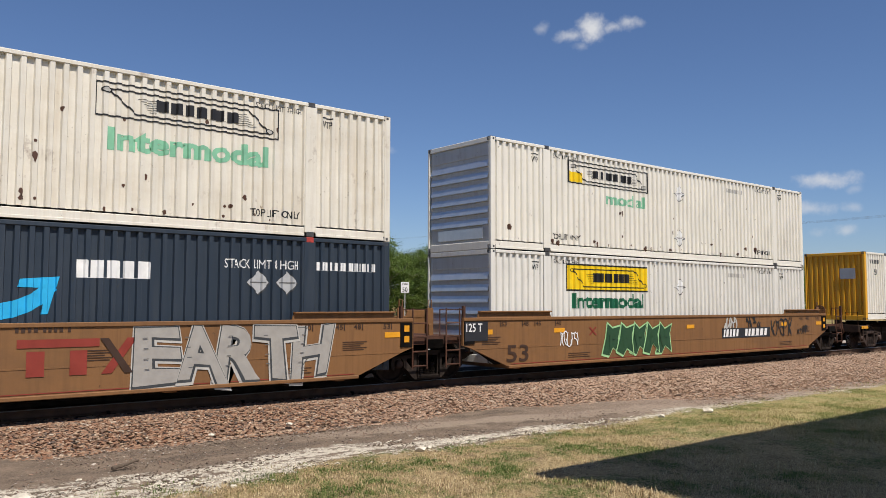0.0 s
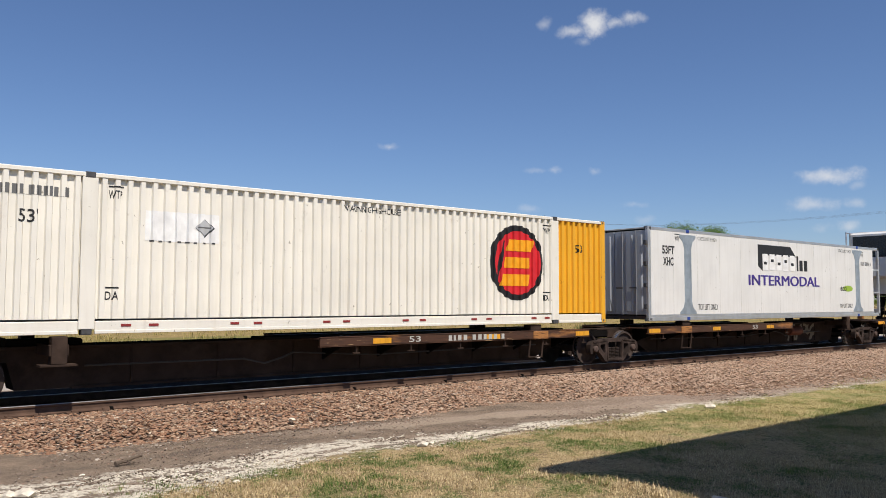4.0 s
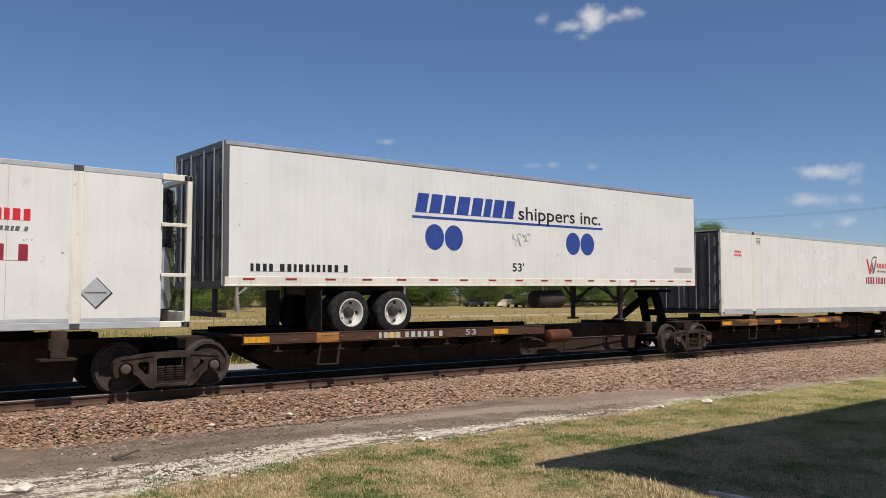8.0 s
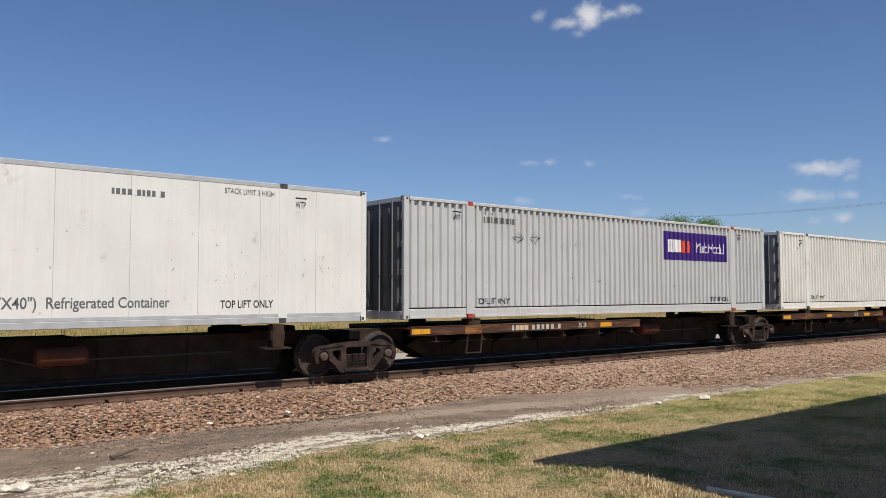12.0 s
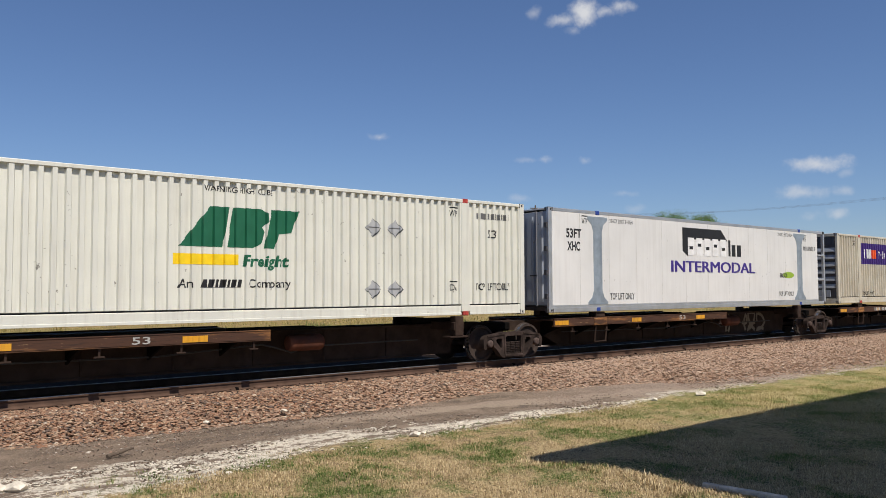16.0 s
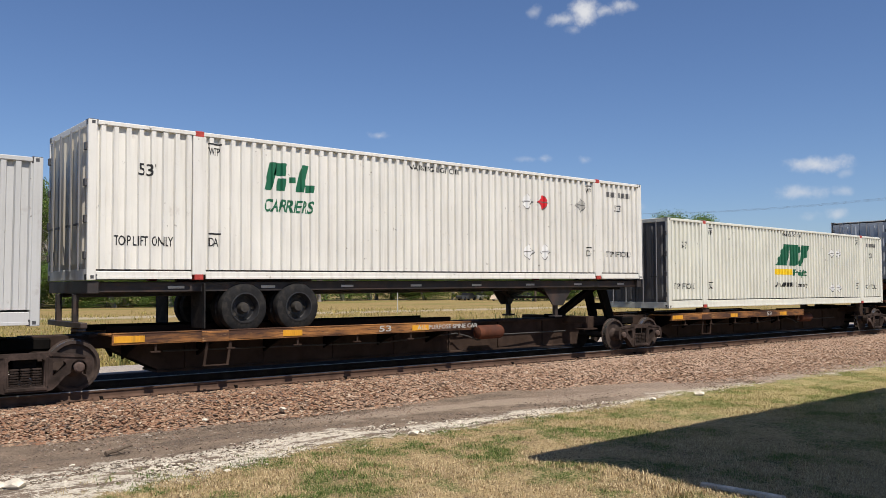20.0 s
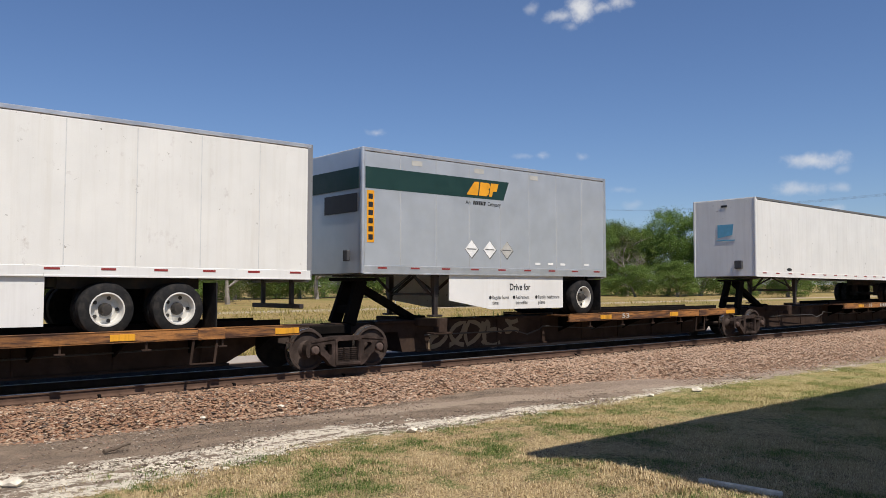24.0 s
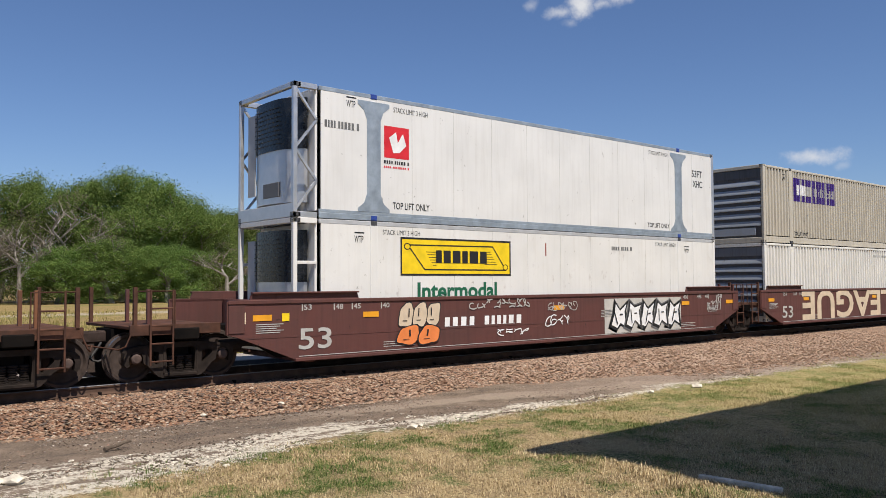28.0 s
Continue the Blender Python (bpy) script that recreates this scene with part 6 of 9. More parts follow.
    if reefer:
        def unit():
            xa, xb = sorted((xn, xn - sg * 0.62))
            return Geo().box(xa, xb, -hy + 0.3, hy - 0.3, 0.75, height - 0.08, 0.08)
        u = part("refrigeration_unit", unit, "fresh", c, "nose-mounted white refrigeration machine", key=("tru", nose, L))

        def gr():
            g = Geo()
            xa, xb = sorted((xn - sg * 0.05, xn - sg * 0.58))
            g.box(xa, xb, -hy + 0.27, -hy + 0.31, 1.55, height - 0.2, 0.01)
            for k in range(8):
                g.box(xa, xb, -hy + 0.25, -hy + 0.3, 1.6 + k * 0.14, 1.63 + k * 0.14, 0.004)
            xa, xb = sorted((xn - sg * 0.6, xn - sg * 0.64))
            return g.box(xa, xb, -hy + 0.45, hy - 0.45, 1.7, height - 0.25, 0.02)
        part("grille", gr, "reefer", u, "black louvred grille", key=("trg", nose, L))
        for side in (-1, 1):
            part("guard_rail", lambda: Geo().rod((xn - sg * 0.72, side * 1.1, 0.7), (xn - sg * 0.72, side * 1.1, height - 0.02), 0.035, 8).rod((xn - sg * 0.72, side * 1.1, height - 0.05), (xn, side * 1.1, height - 0.05), 0.03, 8), "alu", c, key=("trgd", nose, side, L))
    return c, Side(c, -hy + 0.004, False)


def swoosh(f, x0, x1, z0, z1, mat="charcoal", layer=1):
    n = 18

    def bend(c, u):
        p, q = (x0 + 0.05, z1), (x0 + 0.6, z0)
        return tuple((1 - u) ** 2 * p[k] + 2 * u * (1 - u) * c[k] + u * u * q[k] for k in (0, 1))
    zm = z0 + 0.62 * (z1 - z0)
    up = [bend((2 * x1 - x0 - 0.33, zm), i / n) for i in range(n + 1)]
    lo = [bend((2 * x1 - x0 - 1.45, zm + 0.05), i / n) for i in range(n + 1)]
    f.lay("swoosh", up + lo, [(i, i + 1, n + 2 + i, n + 1 + i) for i in range(n)], mat, layer)


def delivers(f, x0, z0=0.0, worn=False):
    f.bars(7, x0 + 0.03, x0 + 2.43, 1.72 + z0, 2.12 + z0, "dark_red", 3, fill=0.74)
    zs = z0 + (0.17 if worn else 0.0)
    swoosh(f, x0 + 1.45, x0 + 3.36, 1.38 + zs, 2.36 + zs, layer=2)
    if worn:
        f.word("ROAD & RAIL", x0 + 3.15, x0 + 4.68, 1.59 + z0, 1.76 + z0, "ink", 3)
        f.bars(20, x0 - 0.02, x0 + 2.95, 0.24 + z0, 0.4 + z0, "ink_grey", 3, fill=0.66)
    else:
        f.bars(7, x0 + 3.1, x0 + 4.15, 1.52 + z0, 1.68 + z0, "ink_grey", fill=0.55)
    f.word("It's the Network that Delivers!", x0, x0 + 4.3, 0.72 + (z0 + zs) / 2, 0.98 + (z0 + zs) / 2, "ink", 3, 0.2)
    if not worn:
        f.bars(20, x0 + 1.2, x0 + 4.25, 0.26 + z0, 0.4 + z0, "ink_grey", fill=0.55)

# ---- rail trucks and cars ----
WHEEL_R = 0.46
WHEELSETS = ([], [])     # leading and trailing wheelsets of all trucks


def arc(cx, cz, r, a0, a1, n=8):
    return [(cx + r * math.cos(radians(a0 + (a1 - a0) * i / n)), cz + r * math.sin(radians(a0 + (a1 - a0) * i / n))) for i in range(n + 1)]


def cut_plate(g, outline, holes, y0, y1):
    """A flat casting between y0 and y1 with holes through it."""
    bm = bmesh.new()
    for loop in [outline] + holes:
        vs = [bm.verts.new((x, 0, z)) for x, z in loop]
        for i in range(len(vs)):
            bm.edges.new((vs[i], vs[(i + 1) % len(vs)]))
    bmesh.ops.triangle_fill(bm, use_beauty=True, edges=bm.edges[:], normal=(0, -1, 0))
    bm.verts.index_update()
    n = len(bm.verts)
    co = [(v.co.x, v.co.z) for v in bm.verts]
    faces = [[v.index for v in f.verts] for f in bm.faces]
    bm.free()
    f = []
    for t in faces:
        (ax, az), (bx, bz), (cx, cz) = co[t[0]], co[t[1]], co[t[2]]
        if (bx - ax) * (cz - az) - (bz - az) * (cx - ax) < 0:
            t = t[::-1]
        f.append(tuple(t))
        f.append(tuple(i + n for i in t[::-1]))
    k = 0
    for q, loop in enumerate([outline] + holes):
        m = len(loop)
        for i in range(m):
            a, b = k + i, k + (i + 1) % m
            f.append((a, a + n, b + n, b))
        k += m
    return g.add([(x, y0, z) for x, z in co] + [(x, y1, z) for x, z in co], f)


def side_frame():
    """Cast side frame: hump over the springs, pedestal jaws over the bearings, two rounded windows, a spring opening."""
    half = [(0.36, 0.745), (0.52, 0.73), (0.70, 0.70), (0.86, 0.69), (0.98, 0.66), (1.06, 0.58), (1.08, 0.47), (1.06, 0.35), (1.02, 0.31), (0.97, 0.33)]
    half += arc(0.85, 0.46, 0.13, -10, 190, 8) + [(0.71, 0.37), (0.62, 0.31), (0.50, 0.17), (0.42, 0.10), (0.33, 0.075)]
    outline = half + [(-x, z) for x, z in half[::-1]]
    window = arc(0.47, 0.535, 0.05, 100, 200, 4) + arc(0.45, 0.36, 0.035, 180, 300, 4) + arc(0.585, 0.53, 0.05, -35, 80, 4)
    holes = [window, [(-x, z) for x, z in window], [(-0.27, 0.19), (0.27, 0.19), (0.285, 0.61), (0.25, 0.64), (-0.25, 0.64), (-0.285, 0.61)]]
    g = cut_plate(Geo(), outline, holes, -0.085, 0.085)
    # raised flanges round the hump and at the spring seat
    for s in (-1, 1):
        g.box(min(s * 0.30, s * 0.345), max(s * 0.30, s * 0.345), -0.105, -0.08, 0.16, 0.68, 0.008)
        g.beam((s * 0.36, -0.09, 0.70), (s * 0.95, -0.09, 0.645), 0.03, 0.03)
    return g.box(-0.33, 0.33, -0.11, 0.1, 0.10, 0.165, 0.012)


def spring():
    prof = []
    for k in range(7):
        prof += [(0.19 + k * 0.043, 0.062), (0.197 + k * 0.043, 0.084), (0.217 + k * 0.043, 0.084), (0.224 + k * 0.043, 0.062)]
    return Geo().lathe((0, 0, 0), prof, "z", 10)


def wheelset():
    g = Geo()
    for s in (-1, 1):
        y = s * 0.7175
        g.lathe((0, y, 0), [(-s * 0.065, WHEEL_R + 0.03), (-s * 0.04, WHEEL_R + 0.028), (-s * 0.035, WHEEL_R + 0.002), (s * 0.07, WHEEL_R - 0.004), (s * 0.072, WHEEL_R - 0.06), (s * 0.02, WHEEL_R - 0.09), (0.0, 0.2), (s * 0.06, 0.15), (s * 0.1, 0.13), (s * 0.1, 0.08)], "y", 36)
    return g.rod((0, -1.05, 0), (0, 1.05, 0), 0.08, 12)


def rail_truck(owner, x, mat="truck"):
    """A two-axle truck under a car."""
    t = part("truck", lambda: Geo().box(-0.2, 0.2, -1.0, 1.0, 0.42, 0.72, 0.03).lathe((0, 0, 0.7), [(0, 0.32), (0.12, 0.32)], "z", 20), "black", owner, "cast steel freight truck", at=(x, 0, 0), key="bolster_t")
    for s in (-1, 1):
        fr = part("side_frame", side_frame, mat, t, "dusty brown cast side frame", at=(0, s * 1.02, 0), key=("sideframe", mat))
        for d in ((-0.18, 0.0, 0.18) if s < 0 else (0.0,)):
            part("spring", spring, mat, t, at=(d, s * 1.02, 0), key=("spring", mat))
        for d in (-0.85, 0.85):
            part("bearing_cap", lambda: Geo().lathe((0, 0, 0), [(-0.02, 0.095), (0.11, 0.095), (0.135, 0.07), (0.14, 0.03)], "y", 14).box(-0.15, 0.15, -0.05, 0.05, 0.08, 0.17, 0.01) if s > 0 else
                 Geo().lathe((0, 0, 0), [(0.02, 0.095), (-0.11, 0.095), (-0.135, 0.07), (-0.14, 0.03)], "y", 14).box(-0.15, 0.15, -0.05, 0.05, 0.08, 0.17, 0.01), "journal", t, "rusty bearing cap", at=(d, s * 1.02, WHEEL_R), key=("cap", s))
    part("brake_beam", lambda: Geo().beam((-0.38, -0.7, 0.36), (-0.38, 0.7, 0.36), 0.08, 0.08).beam((0.38, -0.7, 0.36), (0.38, 0.7, 0.36), 0.08, 0.08), "black", t, key="brakebeam")
    for k, d in enumerate((-0.85, 0.85)):
        w = part("wheelset", wheelset, "wheelsteel", t, "steel wheelset", at=(d, 0, WHEEL_R), key="wheelset")
        part("tread", lambda: Geo().lathe((0, -0.7175, 0), [(-0.068, WHEEL_R - 0.002), (0.034, WHEEL_R + 0.0035)], "y", 36, False), "tread", w, "polished running tread", key="tread")
        WHEELSETS[k].append(w)
    return t


def hitch(owner, x, sign, mat="black"):
    """Raised trailer hitch: twin legs, head plate and a long diagonal strut."""
    top = 2.05
    g = Geo()
    for s in (-1, 1):
        g.beam((x - sign * 0.22, s * 0.32, 0.96), (x + sign * 0.16, s * 0.26, top - 0.05), 0.12, 0.3)
    g.beam((x - sign * 0.1, -0.3, 1.3), (x - sign * 0.1, 0.3, 1.3), 0.2, 0.2)
    g.box(x - 0.3, x + 0.5, -0.45, 0.45, top - 0.08, top, 0.02)
    g.beam((x + sign * 0.15, 0, top - 0.15), (x + sign * 1.9, 0, 1.02), 0.22, 0.16)
    g.box(min(x + sign * 1.7, x + sign * 2.15), max(x + sign * 1.7, x + sign * 2.15), -0.25, 0.25, 0.96, 1.1, 0.02)
    return part("trailer_hitch", g, mat, owner, "raised steel trailer hitch with a diagonal strut")


def coupler_end(owner, x, sign, mat):
    """Drawbar end of a car: platform, end sill, ladder, brake stand, hose and coupler. sign: the way outward."""
    def at(d):
        return x + sign * d

    def bx(g, a, b, *r):
        p, q = sorted((at(a), at(b)))
        return g.box(p, q, *r)
    part("end_platform", bx(Geo(), 0.55, 1.5, -1.3, 1.3, 0.92, 1.0, 0.01), mat, owner)
    part("end_sill", bx(Geo(), 1.42, 1.56, -1.3, 1.3, 0.72, 1.02, 0.015), mat, owner)
    part("reflector", bx(Geo(), 0.7, 1.3, -1.312, -1.302, 0.86, 0.98, 0.001), "amber", owner)
    part("side_step", bx(Geo(), 1.15, 1.5, -1.32, -1.28, 0.30, 0.34, 0.005).rod((at(1.18), -1.3, 0.32), (at(1.18), -1.3, 0.95), 0.018).rod((at(1.47), -1.3, 0.32), (at(1.47), -1.3, 0.95), 0.018).rod((at(1.18), -1.3, 0.6), (at(1.47), -1.3, 0.6), 0.015), mat, owner, "side ladder with a step")
    part("coupler", bx(Geo(), 1.5, 2.05, -0.14, 0.14, 0.72, 0.98, 0.03).box(min(at(1.9), at(2.25)), max(at(1.9), at(2.25)), -0.25, 0.12, 0.70, 1.0, 0.05), "journal", owner, "rusty knuckle coupler")
    part("grab_iron", Geo().path([(at(1.5), -1.25, 1.0), (at(1.5), -1.25, 1.55), (at(1.5), -0.75, 1.55), (at(1.5), -0.75, 1.0)], 0.018), mat, owner)
    part("brake_stand", Geo().box(min(at(1.3), at(1.48)), max(at(1.3), at(1.48)), 0.2, 0.45, 1.0, 1.75, 0.02).lathe((at(1.52), 0.32, 1.6), [(-0.02, 0.24), (0.02, 0.24)], "x", 18), "edge", owner, "orange-brown hand brake stand")
    hose = [(at(1.5 + 0.1 * k), -0.5 + 0.05 * k, 0.75 - 0.38 * math.sin(math.pi * k / 8)) for k in range(8)]
    part("air_hose", Geo().path(hose, 0.024), "hose", owner, "hanging rubber air hose")


def spine_unit(start, pitch, platform, load, n, marks, ends=(False, False), own_right=False, edge="edge"):
    """One unit of an articulated spine car: centre beam, side platforms, pedestals, truck. platform: the end that has the side platforms."""
    c = thing("spine_car", "rusty brown skeletal spine car with %s" % ("a trailer on its hitch" if load == "trailer" else "a container on its pedestals"), "rail car", "spine cars", start, 0.0)
    P = pitch
    flip = platform == "R"
    key = (P, flip)

    def oriented(g):
        return g.flip_x(P) if flip else g

    def fx(x):
        return P - x if flip else x
    q = 1.42 if load == "container" else 1.95
    part("centre_beam", lambda: oriented(Geo().prism([(0.15, 0.98), (P - 0.15, 0.98), (P - 0.15, 0.72), (P - q, 0.72), (P - q - 0.14, 0.22), (2.6, 0.22), (1.6, 0.72), (0.15, 0.72)], -0.33, 0.33)
                                         .box(1.2, P - 1.2, -0.42, 0.42, 0.94, 1.0, 0.01).box(2.5, P - 2.5, -0.40, 0.40, 0.20, 0.25, 0.008)), "spine", c, key=("cbeam", q, *key))
    part("articulation", lambda: oriented(Geo().box(-0.55, 0.55, -0.42, 0.42, 0.74, 0.96, 0.03)), "black", c, key=("artic", *key))
    for i in range(7):
        part("web_stiffener", lambda: Geo().box(-0.02, 0.02, -0.36, 0.36, 0.25, 0.95, 0.004), "spine", c, at=(fx(3.1 + i * 1.75), 0, 0), key="stiff")
    a, b = 1.35, 10.0
    for s in (-1, 1):
        y0, y1 = (-1.31, -0.43) if s < 0 else (0.43, 1.31)
        part("deck_plate", lambda: oriented(Geo().box(a, b, y0 + 0.02, y1 - 0.02, 0.985, 1.02, 0.006)), edge, c, key=("deck", s, *key))
        ye = -1.31 if s < 0 else 1.25
        part("edge_channel", lambda: oriented(Geo().box(a, b, ye, ye + 0.06, 0.84, 1.04, 0.008).box(a, b, ye - 0.01, ye + 0.07, 1.03, 1.05, 0.004).box(a, b, ye, ye + 0.1, 0.83, 0.86, 0.004)), edge, c, "worn orange-brown edge channel" if edge == "edge" else "scraped dark brown edge channel", key=("chan", s, *key))
        for i in range(6):
            x = fx(a + 0.5 + i * 1.5)
            part("outrigger", lambda: Geo().prism([(-1.28, 0.97), (-0.34, 0.97), (-0.34, 0.5), (-0.6, 0.62), (-1.28, 0.86)] if s < 0 else [(1.28, 0.97), (1.28, 0.86), (0.6, 0.62), (0.34, 0.5), (0.34, 0.97)], -0.025, 0.025, "x"), "black", c, at=(x, 0, 0), key=("outr", s))
            if s < 0:
                part("tie_down", lambda: Geo().box(-0.02, 0.02, -1.27, -1.23, 0.68, 0.84, 0.004).box(-0.09, 0.09, -1.28, -1.22, 0.66, 0.69, 0.004), "spine", c, at=(x + 0.3, 0, 0), key="tiedown")
    part("stirrup_step", lambda: Geo().beam((-0.24, -1.27, 0.86), (-0.30, -1.25, 0.36), 0.02, 0.05).beam((0.24, -1.27, 0.86), (0.18, -1.25, 0.36), 0.02, 0.05).box(-0.32, 0.20, -1.28, -1.20, 0.345, 0.37, 0.004), "spine", c, at=(fx(3.4), 0, 0), key="dbr")
    part("bracket_block", lambda: Geo().box(-0.28, 0.28, -1.33, -1.25, 0.82, 1.03, 0.012), "edge", c, at=(fx(3.3), 0, 0), key="bblock")
    # amber reflective patches along the edge
    for i, (x, w) in enumerate(((a + 0.3, 0.55), (5.0, 0.45), (b - 1.6, 0.5))):
        part("reflector", lambda: Geo().box(-w / 2, w / 2, -1.318, -1.312, 0.87, 0.99, 0.001), "amber_worn", c, "worn amber reflective patch", at=(fx(x), 0, 0), key=("spat", w))
    f = Side(c, -1.312, False)
    xs = sorted((fx(7.2), fx(7.65)))
    f.word("53", xs[0], xs[0] + 0.34, 0.88, 1.01, "faded", 2)
    if marks == "purpose":
        xs = sorted((fx(8.3), fx(10.2)))
        f.word("ALL PURPOSE SPINE CAR", xs[0], xs[1], 0.89, 0.99, "faded", 2)
    elif marks == "number":
        xs = sorted((fx(4.6), fx(6.5)))
        f.bars(10, xs[0], xs[1], 0.87, 1.0, "faded", 2, fill=0.6)
    elif marks == "sprayed":
        g = Side(c, -0.335, False)
        xs = sorted((fx(11.0), fx(P - 2.9)))
        scribble(g, xs[0], xs[1], 0.30, 0.92, "dull_tan", n, 5, 0.12)
    # container pedestals at the lifting points
    px = fx(P - 2.05) if load == "container" else fx(P - 2.6)
    for s in (-1, 1):
        part("pedestal", lambda: Geo().box(-0.16, 0.16, -1.28, -0.36, 0.86, 1.06, 0.012).box(-0.13, 0.13, -1.3, -1.08, 0.72, 1.2 if load == "container" else 1.06, 0.012).box(-0.3, 0.3, -1.3, -1.0, 0.68, 0.72, 0.006) if s < 0 else
             Geo().box(-0.16, 0.16, 0.36, 1.28, 0.86, 1.06, 0.012).box(-0.13, 0.13, 1.08, 1.3, 0.72, 1.2 if load == "container" else 1.06, 0.012), "spine", c, at=(px, 0, 0), key=("ped", s, load))
    if load == "container":
        for s in (-1, 1):
            part("pedestal", lambda: Geo().box(-0.2, 0.2, s * 1.1 - 0.14, s * 1.1 + 0.14, 1.05, 1.2, 0.012), "spine", c, at=(fx(3.4), 0, 0), key=("ped2", s))
        part("folded_hitch", lambda: Geo().box(-1.0, 0.8, -0.3, 0.3, 0.98, 1.12, 0.03).box(-0.9, -0.5, -0.36, 0.36, 1.0, 1.16, 0.02), "black", c, at=(fx(P - 1.9), 0, 0), key="fhitch")
        for x0, x1 in ((2.2, 4.0), (9.2, 11.4)):
            part("guide_plank", lambda: Geo().box(-0.9, 0.9, -1.1, -0.5, 1.02, 1.08, 0.008), "black", c, at=(fx((x0 + x1) / 2), 0, 0), key="gplank")
    else:
        hitch(c, fx(P - 0.75), 1 if flip else -1)
        for s in (-1, 1):
            part("curb", lambda: oriented(Geo().box(a + 0.1, b - 0.1, s * 0.62 - 0.03, s * 0.62 + 0.03, 1.02, 1.14, 0.008)), "black", c, key=("curb", s, *key))
    if not flip:
        part("air_reservoir", lambda: Geo().lathe((0, -0.78, 0.72), [(-0.45, 0.06), (-0.42, 0.15), (-0.36, 0.18), (0.36, 0.18), (0.42, 0.15), (0.45, 0.06)], "x", 16), "rustchassis", c, "rusty brown air reservoir", at=(fx(11.1), 0, 0), key="resv")
    part("brake_pipe", lambda: oriented(Geo().path([(2.6, -0.44, 0.62), (8.0, -0.44, 0.56), (10.2, -0.5, 0.7), (10.5, -0.62, 0.62), (10.9, -0.55, 0.5), (11.4, -0.6, 0.62), (P - 2.7, -0.44, 0.62)], 0.02)), "hose", c, key=("bpipe", *key))
    rail_truck(c, 0.0)
    if own_right:
        rail_truck(c, P)
    if ends[0]:
        coupler_end(c, 0.0, -1, "spine")
    if ends[1]:
        coupler_end(c, P, 1, "spine")
    return c


